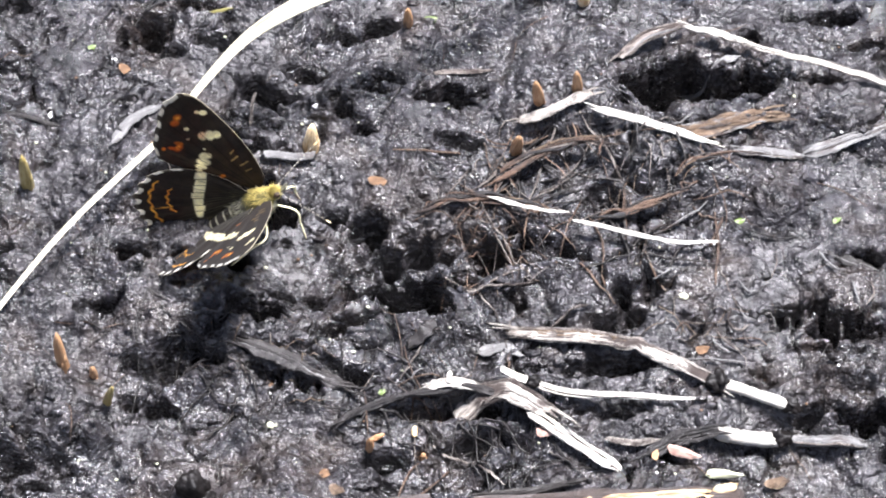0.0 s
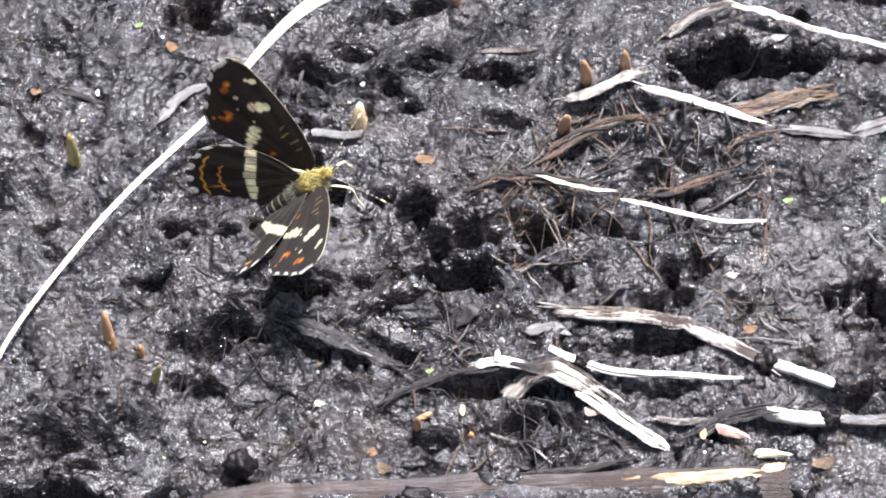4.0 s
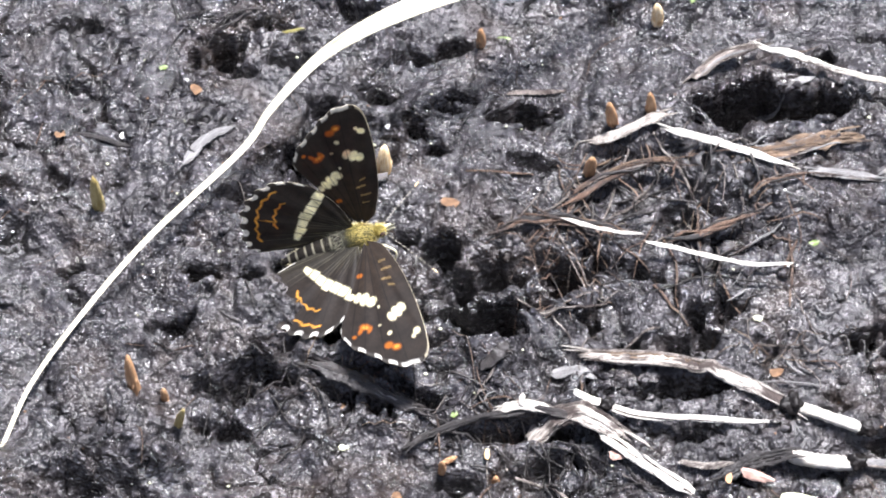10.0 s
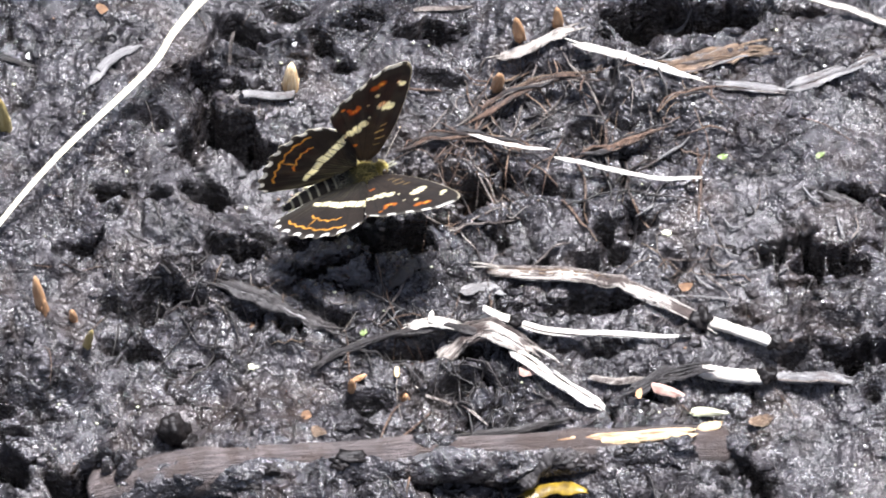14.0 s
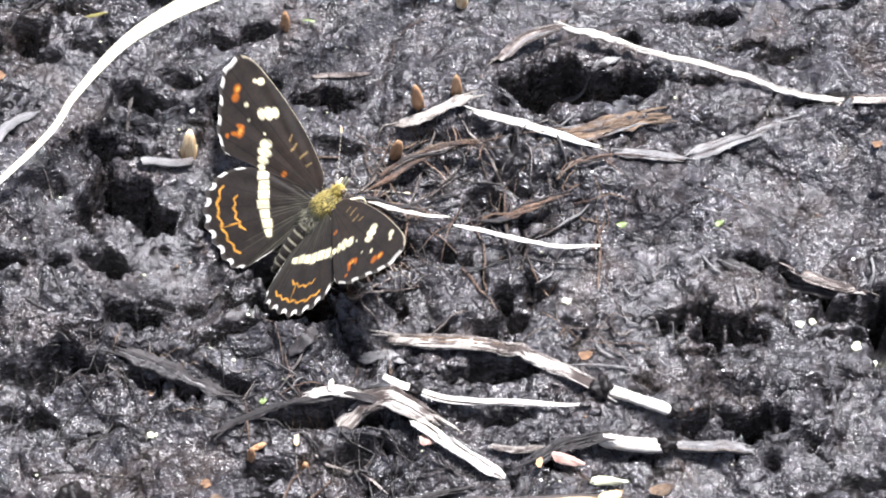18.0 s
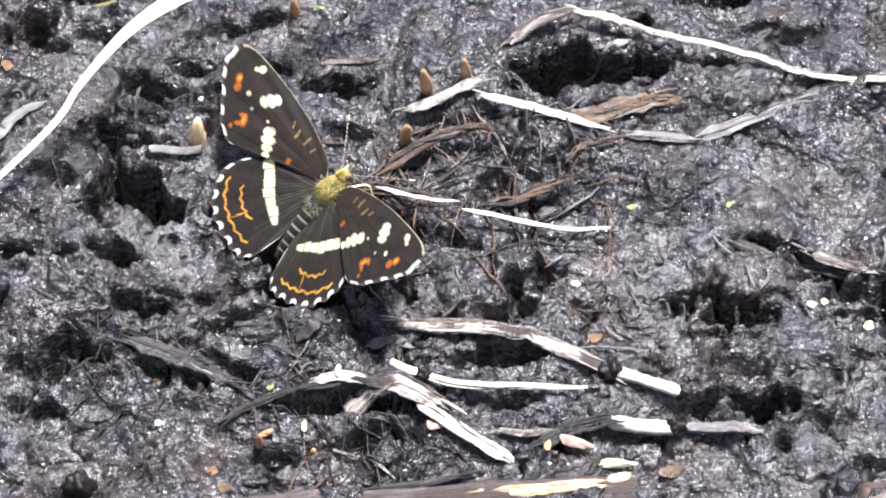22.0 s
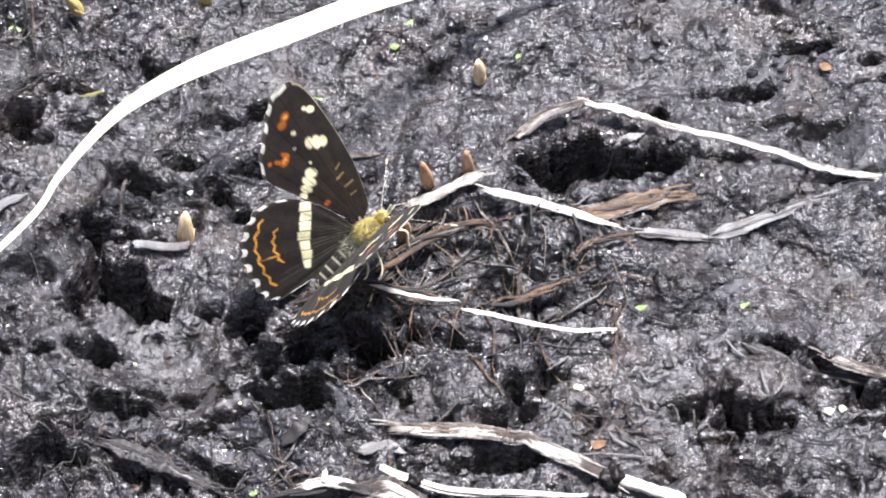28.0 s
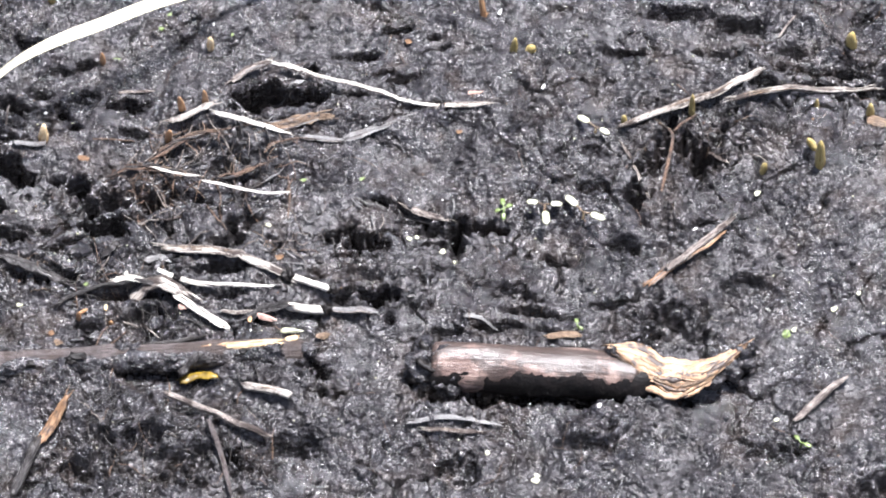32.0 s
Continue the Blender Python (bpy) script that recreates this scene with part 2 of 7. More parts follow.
hollow(38.9, -24.7, 2.2, 1.1, 3.5)
hollow(9.8, -5.2, 2.3, 2.2, 4.5)
hollow(5.8, -7.2, 4.5, 0.9, 3.0)
hollow(7.8, -13.0, 8.2, 1.1, 4.5)
hollow(5.7, -19.3, 7.5, 0.9, 2.5)
hollow(43.0, 0.8, 5.3, 1.1, 4.5, -20)
hollow(37.6, 2.3, 2.3, 1.1, 4.0)
hollow(52.2, -6.4, 1.5, 3.0, 5.0)
hollow(-15.6, -19.2, 8.2, 1.1, 4.0)
hollow(-21.5, -25.3, 4.5, 1.8, 4.0)
hollow(-10.9, -23.8, 6.0, 1.5, 3.0)
hollow(-16.1, -28.9, 4.4, 1.1, 3.0)
hollow(-65.9, -35.8, 6.7, 2.9, 8.0)
hollow(-53.9, -37.4, 4.5, 2.5, 6.5)
hollow(-60.8, -30.3, 4.5, 1.5, 4.0)
hollow(-54.3, -4.3, 2.7, 1.1, 4.5)
hollow(-50.7, -17.8, 3.0, 1.1, 3.0)
hollow(-40.8, -12.4, 1.9, 1.5, 3.5)
hollow(-68.0, 3.4, 2.3, 1.1, 3.0)
# The black stick's shadow, shaped as a pit.
hollow(-26.0, -15.1, 3.8, 1.5, 4.0)
hollow(-55.1, -4.4, 3.0, 1.3, 5.0)
hollow(-64.1, -28.0, 5.3, 2.1, 5.0)
hollow(-59.4, -28.5, 4.5, 1.8, 5.0)
hollow(-70.4, 38.2, 4.7, 1.5, 3.5)
hollow(-51.3, 34.1, 3.9, 1.5, 3.0)
hollow(-22.4, 36.7, 2.0, 1.1, 3.5)
hollow(-21.2, 28.7, 4.7, 1.1, 3.5)
hollow(-50.7, 2.5, 2.7, 1.5, 4.5)
hollow(-27.6, 9.3, 2.3, 1.1, 3.5)
hollow(34.0, 40.3, 2.2, 1.0, 4.5)
hollow(40.8, 45.3, 2.9, 0.8, 4.5)
hollow(48.0, 43.5, 1.8, 0.7, 3.0)
hollow(50.3, 40.5, 2.2, 0.7, 3.5)
hollow(37.0, 34.8, 1.8, 0.8, 3.0)
hollow(-35.0, 40.6, 3.7, 1.8, 4.5)
hollow(54.1, -3.5, 4.9, 2.0, 5.5)
hollow(40.3, 0.5, 2.1, 0.8, 3.0)
hollow(10.1, -2.8, 2.8, 2.0, 4.5)
hollow(32.8, 39.5, 2.1, 1.5, 4.0)
hollow(42.0, 32.9, 3.4, 1.0, 3.0)
hollow(49.6, 40.0, 2.1, 1.0, 3.0)
hollow(87.7, 6.2, 3.4, 4.8, 5.5)
hollow(57.0, -3.3, 5.0, 2.0, 5.5)
hollow(71.7, -10.3, 4.1, 1.2, 4.5)
hollow(85.0, -7.9, 5.0, 2.0, 4.5)
hollow(64.2, -19.4, 4.9, 2.0, 4.5)
hollow(67.8, -23.3, 5.7, 1.1, 4.5)
hollow(83.2, -20.9, 4.1, 1.2, 3.5)
hollow(48.1, -6.8, 3.3, 1.0, 3.0)
hollow(60.5, -27.7, 9.8, 1.0, 4.5)
hollow(79.6, 14.5, 2.5, 1.6, 3.0)
hollow(72.0, 10.0, 8.4, 8.9, -2.5)
hollow(94.4, -26.6, 7.5, 4.2, 4.2)
hollow(101.0, 14.3, 7.6, 6.1, 4.5)
hollow(125.2, 30.7, 17.9, 1.9, 4.5)
hollow(67.6, -42.6, 28.4, 2.1, 5.5)
hollow(24.5, -35.6, 4.3, 3.0, 7.0)
hollow(78.4, -54.6, 7.4, 2.4, 3.5)
hollow(51.0, -59.8, 4.9, 3.0, 4.5)
hollow(114.5, -56.0, 7.4, 2.4, 3.5)
hollow(110.2, -16.9, 5.0, 2.4, 3.5)
hollow(18.1, -54.6, 7.4, 3.0, 4.5)
hollow(-9.3, -57.9, 18.4, 5.3, 4.2)
hollow(97.2, 48.8, 7.7, 1.9, 4.5)
hollow(131.7, -63.7, 4.9, 2.4, 3.5)
hollow(85.6, 39.1, 3.8, 1.5, 3.5)
hollow(24.0, -19.1, 2.7, 1.6, -2.2)
hollow(-58.2, -24.0, 10.7, 3.9, -3.0)
hollow(32.4, -15.7, 6.0, 2.0, -2.5)
hollow(40.0, -18.7, 6.7, 3.9, -1.5)
hollow(5.8, 45.1, 16.4, 4.6, -1.2)
hollow(-42.5, -9.5, 4.0, 3.2, -1.2)
hollow(112.5, -13.6, 5.6, 5.2, -2.0)
hollow(-49.0, -35.6, 5.3, 2.6, -3.5)
hollow(-37.4, 26.4, 3.0, 1.3, 4.0)
hollow(-33.3, 25.5, 2.3, 1.0, 4.0)
hollow(-40.7, 19.4, 2.1, 2.0, 4.5)
hollow(-24.2, 21.6, 2.3, 1.0, 4.0)
hollow(-21.5, 26.4, 3.0, 1.3, 4.0)
hollow(-14.7, 27.3, 3.8, 1.3, 4.0)
hollow(-11.8, 19.8, 2.3, 1.3, 3.0)
hollow(-36.5, 18.0, 3.0, 1.6, 4.0)
hollow(-21.8, 6.8, 2.2, 1.6, 4.0)
hollow(-20.9, -1.9, 4.5, 1.6, 5.0)
hollow(-15.6, 2.3, 6.0, 2.6, 4.0)
hollow(-42.4, 33.0, 3.0, 1.5, 4.0)
hollow(-50.1, 35.5, 3.8, 1.5, 3.5)
hollow(-31.3, 29.8, 3.0, 1.3, 3.5)
hollow(-45.3, 38.1, 3.1, 1.3, 3.5)
hollow(-52.4, 23.8, 2.3, 1.5, 3.0)
hollow(-43.4, 19.7, 3.0, 1.5, 3.0)
hollow(-27.3, 35.6, 2.3, 1.1, 3.0)
hollow(110.9, 46.1, 7.6, 2.2, 4.0)
hollow(128.8, 33.9, 10.0, 1.3, 4.5)
hollow(136.1, 45.8, 5.1, 2.7, 4.0)
hollow(119.8, 39.2, 6.3, 1.6, 3.5)
hollow(99.9, 16.4, 4.4, 4.3, 4.5)
hollow(94.2, 16.5, 3.1, 4.3, 4.5)
hollow(90.7, 11.0, 2.2, 4.2, 4.0)
hollow(53.4, -3.0, 9.9, 2.4, 4.5)
hollow(79.3, 5.1, 3.7, 1.3, 3.0)
hollow(104.9, 37.9, 3.8, 1.3, 3.5)
hollow(-27.5, 24.4, 5.2, 3.0, 5.0)
hollow(-15.6, 4.3, 7.6, 2.9, 5.0)
hollow(-22.5, 7.5, 5.1, 2.7, 4.0)
hollow(1.1, 4.2, 3.8, 2.1, 4.0)


# Stretches of smooth, fine mud (negative) and of clotted mud (positive): place, half sizes, change.
COARSENESS = ((12.4, 42.6, 26, 10, -0.9), (41.6, 1.5, 13, 18, -0.7), (-43.4, -21.9, 14, 8, -0.7), (25.3, 37.4, 20, 6, -0.6), (-42.9, 31.9, 16, 22, 0.8), (-19.1, -4.8, 18, 10, 0.5), (-47.2, -10.7, 14, 12, 0.6), (-63.1, -31.7, 18, 10, 0.7), (115.1, -34.6, 26, 22, -0.6), (-3.8, -52.4, 26, 14, 0.8), (90.6, 6.5, 16, 12, 0.5))


def cells(x, y, size, k):
    """Distances to the nearest and second nearest of scattered points, in cells."""
    c, s = math.cos(k * 1.7), math.sin(k * 1.7)
    u, v = (x * c - y * s) / size + k * 17.3, (x * s + y * c) / size + k * 5.9
    ui, vi = np.floor(u).astype(int), np.floor(v).astype(int)
    f1, f2 = np.full(u.shape, 9.0), np.full(u.shape, 9.0)
    for du in (-1, 0, 1):
        for dv in (-1, 0, 1):
            gu, gv = ui + du, vi + dv
            d = np.hypot(gu + TABLE[gu % 256, gv % 256] - u, gv + TABLE[(gv + 91) % 256, (gu + 37) % 256] - v)
            f2 = np.minimum(f2, np.maximum(f1, d))
            f1 = np.minimum(f1, d)
    return f1, f2


def lumps(x, y, size, k):
    """Rounded clods with creases between them, about 0 to 1."""
    f1, f2 = cells(x, y, size, k)
    return 1 - np.minimum(f1, 1.1) ** 2


def relief(x, y):
    """Height of the mud in millimetres: swells, rounded clods of several sizes with creases and cracks between them, then the hollows."""
    x, y = np.asarray(x, float), np.asarray(y, float)
    wx = x + 2.4 * wavy(x, y, 6.0, 21) + 0.9 * wavy(x, y, 2.1, 23) + 0.35 * wavy(x, y, 0.9, 25)
    wy = y + 2.4 * wavy(x, y, 6.0, 22) + 0.9 * wavy(x, y, 2.1, 24) + 0.35 * wavy(x, y, 0.9, 26)
    z = 1.5 * wavy(wx, wy, 19.0, 1) + 0.9 * wavy(wx, wy, 8.0, 2)
    rough = 0.75 + 1.0 * wavy(x, y, 14.0, 9) + 0.5 * wavy(x, y, 5.0, 10)
    for px, py, rx, ry, change in COARSENESS:
        rough = rough + change * np.exp(-((x - px) / rx) ** 2 - ((y - py) / ry) ** 2)
    rough = np.clip(rough, 0.18, 1.7)
    z = z + rough * (1.7 * lumps(wx, wy, 6.5, 3) + 0.95 * lumps(wx, wy, 2.9, 4)) + (0.35 + 0.65 * rough) * (0.58 * lumps(wx, wy, 1.4, 5) + 0.26 * wavy(x, y, 1.1, 6)) + (0.5 + 0.5 * rough) * (0.26 * lumps(x, y, 0.8, 17) + 0.15 * wavy(x, y, 0.6, 7)) - 1.7
    g1, g2 = cells(wx, wy, 9.5, 8)
    crack = np.clip(1 - (g2 - g1) / (0.05 + 0.16 * np.clip(wavy(x, y, 7.0, 14), 0, 1)), 0, 1) * np.clip(1.6 * wavy(x, y, 10.0, 15) + 0.35, 0, 1)
    z = z - 2.4 * crack
    for fx, fy, a, b, d, turn in FEATURES:
        reach = 2.2 * max(a, b)
        m = (np.abs(x - fx) < reach) & (np.abs(y - fy) < reach)
        if not m.any():
            continue
        px, py = x[m], y[m]
        c, s = math.cos(turn), math.sin(turn)
        u, v = ((px - fx) * c + (py - fy) * s) / a, (-(px - fx) * s + (py - fy) * c) / b
        r = np.sqrt(u * u + v * v) + 0.55 * wavy(px, py, 5.0, 12) + 0.45 * wavy(px, py, 2.0, 13) + 0.25 * wavy(px, py, 0.9, 16)
        t = np.clip((1.2 - r) / (0.75 if d > 5.4 else 1.15), 0, 1)
        z[m] -= d * (1.7 if d > 6.4 else 1.5 if d > 5.4 else 1.2 if d > 0 else 1.0) * t * t * (3 - 2 * t)
    far = np.clip((np.hypot(x - 30, y) - 150) / 400, 0, 1)
    return z * (1 - far)


def from_arrays(name, verts, faces, mats, uv=None, smooth=True, face_mats=None):
    """A mesh from arrays in millimetres."""
    me = bpy.data.meshes.new(name)
    me.from_pydata((np.asarray(verts, float) * MM).tolist(), [], faces)
    for m in mats:
        me.materials.append(m)
    if uv is not None:
        layer = me.uv_layers.new(name="UVMap")
        idx = np.empty(len(me.loops), int)
        me.loops.foreach_get("vertex_index", idx)
        layer.data.foreach_set("uv", np.asarray(uv, float)[idx].ravel())
    if face_mats is not None:
        me.polygons.foreach_set("material_index", face_mats)
    me.polygons.foreach_set("use_smooth", [smooth] * len(me.polygons))
    me.update()
    return me


def grid_mesh(name, xs, ys, z, mat):
    """A height field mesh."""
    nx, ny = len(xs), len(ys)
    co = np.empty((ny, nx, 3))
    co[..., 0], co[..., 1], co[..., 2] = xs[None, :], ys[:, None], z
    a = (np.arange(ny - 1)[:, None] * nx + np.arange(nx - 1)[None, :]).ravel()
    quads = np.stack([a, a + 1, a + nx + 1, a + nx], 1)
    me = bpy.data.meshes.new(name)
    me.vertices.add(nx * ny)
    me.vertices.foreach_set("co", (co * MM).ravel())
    me.loops.add(len(quads) * 4)
    me.loops.foreach_set("vertex_index", quads.ravel())
    me.polygons.add(len(quads))
    me.polygons.foreach_set("loop_start", np.arange(len(quads)) * 4)
    me.polygons.foreach_set("use_smooth", [True] * len(quads))
    me.materials.append(mat)
    me.update(calc_edges=True)
    return me


def spread(lo, hi, step, grow=1.28, reach=40000):
    """Coordinates that are even between lo and hi and widen out to the horizon."""
    mid = list(np.arange(lo, hi + step / 2, step))
    s, up = step, []
    while hi + sum(up) < reach:
        s *= grow
        up.append(s)
    steps = np.cumsum(up)
    return np.array([lo - v for v in steps[::-1]] + mid + [hi + v for v in steps])


xs, ys = spread(-92, 148, 0.26), spread(-74, 66, 0.26)
gx, gy = np.meshgrid(xs, ys)
HEIGHT = relief(gx, gy)


def heights(x, y):
    """Ground heights at many places, from the mesh's own grid."""
    x, y = np.asarray(x, float), np.asarray(y, float)
    i, j = np.clip(np.searchsorted(xs, x) - 1, 0, len(xs) - 2), np.clip(np.searchsorted(ys, y) - 1, 0, len(ys) - 2)
    fx, fy = (x - xs[i]) / (xs[i + 1] - xs[i]), (y - ys[j]) / (ys[j + 1] - ys[j])
    return (HEIGHT[j, i] * (1 - fx) + HEIGHT[j, i + 1] * fx) * (1 - fy) + (HEIGHT[j + 1, i] * (1 - fx) + HEIGHT[j + 1, i + 1] * fx) * fy


def ground_z(x, y):
    return float(heights(x, y))


ground = tagged(new("ground", grid_mesh("ground", xs, ys, HEIGHT, MUD)), "wet black lumpy peat mud with hollows", "ground", kind="structure")


# ---- helpers for things ----
def part(name, mesh, parent=None, label="", at=None):
    ob = new(name, mesh)
    if parent is not None:
        ob.parent = parent
    if at is not None:
        ob.matrix_basis = at
    return tagged(ob, label) if label else ob


def curve_points(pts, per=8):
    """Catmull-Rom through points of any dimension."""
    p = np.asarray(pts, float)
    if len(p) == 2:
        p = np.array([p[0], (p[0] + p[1]) / 2, p[1]])
    e = np.vstack([2 * p[0] - p[1], p, 2 * p[-1] - p[-2]])
    out = []
    for i in range(1, len(e) - 2):
        for t in np.linspace(0, 1, per, endpoint=False):
            a, b, c, d = e[i - 1:i + 3]
            out.append(0.5 * (2 * b + (c - a) * t + (2 * a - 5 * b + 4 * c - d) * t * t + (3 * b - a - 3 * c + d) * t ** 3))
    out.append(p[-1])
    return np.array(out)


def sweep(name, path, width, thick, mat, rnd, sides=8, taper=(0.5, 0.3), jitter=0.08, ragged=0.35, cup=0.0, twist=0.0, flat=0.6):
    """A stem or leaf along a path in millimetres: an oval section, widths tapering at both ends, uneven edges, optional cupping and twist."""
    p = np.asarray(path, float)
    n = len(p)
    s = np.linspace(0, 1, n)
    length = np.sum(np.linalg.norm(np.diff(p, axis=0), axis=1))
    tan = np.gradient(p, axis=0)
    tan /= np.linalg.norm(tan, axis=1)[:, None] + 1e-9
    up = np.array([0, 0, 1.0])
    side = np.cross(tan, up)
    side /= np.linalg.norm(side, axis=1)[:, None] + 1e-9
    nor = np.cross(side, tan)
    w = np.interp(s, [0, 0.12, 0.8, 1], [taper[0], 1, 1, taper[1]]) * (1 + jitter * np.interp(np.linspace(0, 1, n), np.linspace(0, 1, 8), rnd.uniform(-1, 1, 8)))
    verts, uv, faces = [], [], []
    for i in range(n):
        tw = twist * s[i]
        for k in range(sides):
            a = 2 * math.pi * k / sides
            ca, sa = math.cos(a), math.sin(a)
            x, y = math.copysign(abs(ca) ** flat, ca) * width / 2 * w[i], sa * thick / 2 * min(1, w[i] + 0.2) * (1 + 0.25 * rnd.uniform(-1, 1))
            x *= 1 + rnd.uniform(-1, 1) * jitter * 0.4
            y += cup * (abs(math.cos(a)) ** 2) * width * 0.5
            x, y = x * math.cos(tw) - y * math.sin(tw), x * math.sin(tw) + y * math.cos(tw)
            q = p[i] + side[i] * x + nor[i] * y
            if ragged and i in (0, n - 1):
                q = q + tan[i] * rnd.uniform(-ragged, ragged) * width
            verts.append(q)
            uv.append((abs(k / sides * 2 - 1), s[i] * length / max(width, 0.2) * 0.5))
    for i in range(n - 1):
        for k in range(sides):
            a, b = i * sides + k, i * sides + (k + 1) % sides
            faces.append((a, b, b + sides, a + sides))
    faces.append(tuple(range(sides))[::-1])
    faces.append(tuple(range((n - 1) * sides, n * sides)))
    return from_arrays(name, verts, faces, [mat], uv)


SEED = [0]


def settle(pts, thick, sink=0.25):
    """Path points (x, y, lift) over the mud: the smoothed ground below plus the lift."""
    c = curve_points(pts, 13)
    z = heights(c[:, 0], c[:, 1])
    k = max(3, len(z) // 3)
    zz = np.convolve(np.pad(z, k, mode="edge"), np.ones(2 * k + 1) / (2 * k + 1), mode="valid")
    zz = 0.3 * zz + 0.7 * np.maximum(np.convolve(np.pad(z, 3, mode="edge"), np.ones(7) / 7, mode="valid"), zz)
    return np.column_stack([c[:, :2], zz + c[:, 2] + thick * (0.5 - sink)])


def strip(name, label, category, pts, width, thick, mat, group="", splits=0, clods=(), strands=0, **kw):
    """A loose stem, straw or leaf piece that lies on the mud; splits: torn fibres that part from its end."""
    SEED[0] += 1
    rnd = np.random.RandomState(SEED[0])
    path = settle(pts, thick)
    root = path.mean(axis=0)
    root[2] = path[:, 2].min()
    thing = new(name)
    thing.location = Vector(root * MM)
    part("stem", sweep("stem", path - root, width, thick, mat, rnd, **kw), thing)
    for i in range(splits):
        end = path[-1] if i % 2 == 0 else path[0]
        inner = path[-5] if i % 2 == 0 else path[4]
        d = (end - inner) / (np.linalg.norm(end - inner) + 1e-9)
        sidev = np.array([-d[1], d[0], 0]) * rnd.uniform(-0.45, 0.45) * width
        a = inner + sidev * 0.8
        b = end + d * rnd.uniform(0.3, 1.6) * width + sidev * rnd.uniform(0.6, 2.0) + np.array([0, 0, rnd.uniform(0.0, 0.5)])
        fib = curve_points([a, (a + b) / 2 + np.array([0, 0, 0.2]), b], 4)
        part("fibre", sweep("fibre", fib - root, width * rnd.uniform(0.10, 0.22), max(0.12, thick * 0.3), mat, rnd, sides=5, taper=(1, 0.15)), thing)
    for i in range(strands):
        lo, hi = rnd.uniform(-0.15, 0.55), rnd.uniform(0.5, 1.15)
        a, b = int(np.clip(lo, 0, 1) * (len(path) - 1)), int(np.clip(hi, 0, 1) * (len(path) - 1))
        if b - a < 7:
            continue
        tan = np.gradient(path, axis=0)
        across = np.cross(tan, [0, 0, 1.0])
        across /= np.linalg.norm(across, axis=1)[:, None] + 1e-9
        n = len(path)
        off = rnd.uniform(-0.48, 0.48) + np.interp(np.linspace(0, 1, n), np.linspace(0, 1, 5), rnd.uniform(-0.10, 0.10, 5))
        p = path + across * (off * width)[:, None] + np.array([0, 0, 1.0]) * (thick * 0.42 * np.sqrt(np.clip(1 - (2 * off) ** 2, 0, 1)) + rnd.uniform(-0.05, 0.10))[:, None]
        w = width * rnd.uniform(0.10, 0.30)
        part("strand", sweep("strand", p[a:b + 1] - root, w, max(0.10, w * 0.45), rnd.choice({STRAW_CLEAN: [mat, mat, STRAW], STRAW: [mat, mat, STRAW_DIRTY, STRAW_TAN], ROOT_DARK: [mat, ROT_SHADE, mat, STRAW_GREY]}.get(mat, [mat, mat, STRAW_DIRTY, STRAW_GREY])), rnd, sides=6, taper=(0.2, 0.15), jitter=0.35, ragged=1.2), thing)
    for f, size in clods:
        q = path[int(f * (len(path) - 1))]
        part("mud_clod", rock("mud_clod", (size, size * 0.9, size * 0.75), ROT_SHADE, rnd, rough=0.7, detail=3), thing, "black mud clod", Matrix.Translation(Vector(q - root + np.array([0, 0, thick * 0.3])) * MM))
    return tagged(thing, label, category, group)


def root_bundle(label, pts, width, strands, mats, loose=1.0, side_roots=5):
    """A root of several twisted strands with thin side rootlets."""
    SEED[0] += 1
    rnd = np.random.RandomState(SEED[0])
    path = settle(pts, width)
    root = path.mean(axis=0)
    root[2] = path[:, 2].min()
    thing = new("root")
    thing.location = Vector(root * MM)
    n = len(path)
    tan = np.gradient(path, axis=0)
    tan /= np.linalg.norm(tan, axis=1)[:, None] + 1e-9
    side = np.cross(tan, [0, 0, 1.0])
    s = np.linspace(0, 1, n)
    for i in range(strands):
        lo, hi = (0.0, 1.0) if i == 0 else (rnd.uniform(0, 0.35), rnd.uniform(0.6, 1.0))
        a, b = int(lo * (n - 1)), max(int(hi * (n - 1)), int(lo * (n - 1)) + 8)
        ph, turns = rnd.uniform(0, 6.28), rnd.uniform(1.5, 4.5)
        wob = np.interp(s, np.linspace(0, 1, 7), rnd.uniform(-1, 1, 7)) * width * 0.42 * loose
        off = side * (np.sin(s * turns + ph) * width * 0.34 + wob)[:, None] + np.array([0, 0, 1.0]) * (np.cos(s * turns + ph) * width * 0.25)[:, None]
        w = width * (rnd.uniform(0.30, 0.48) if i < 3 else rnd.uniform(0.12, 0.26))
        p = (path + off)[a:b + 1] - root
        part("strand", sweep("strand", p, w, w * rnd.uniform(0.5, 0.9), mats[i % len(mats)], rnd, sides=6, taper=(0.25, 0.15), jitter=0.4, ragged=1.5), thing)
    for i in range(side_roots):
        k = rnd.randint(2, n - 2)
        d = tan[k] * rnd.uniform(-0.4, 0.9) + side[k] * rnd.choice([-1, 1]) * rnd.uniform(0.4, 1.2)
        ln = rnd.uniform(1.5, 6.0)
        p, q = [], path[k].copy()
        for j in range(5):
            p.append(q.copy())
            d = d + rnd.normal(size=3) * 0.35
            d[2] = rnd.uniform(-0.25, 0.15)
            q = q + d / np.linalg.norm(d) * ln / 4
        part("rootlet", sweep("rootlet", curve_points(p, 4) - root, rnd.uniform(0.10, 0.26), rnd.uniform(0.10, 0.2), mats[rnd.randint(len(mats))], rnd, sides=5, taper=(1, 0.2), jitter=0.3), thing)
    return tagged(thing, label, "root", "roots")


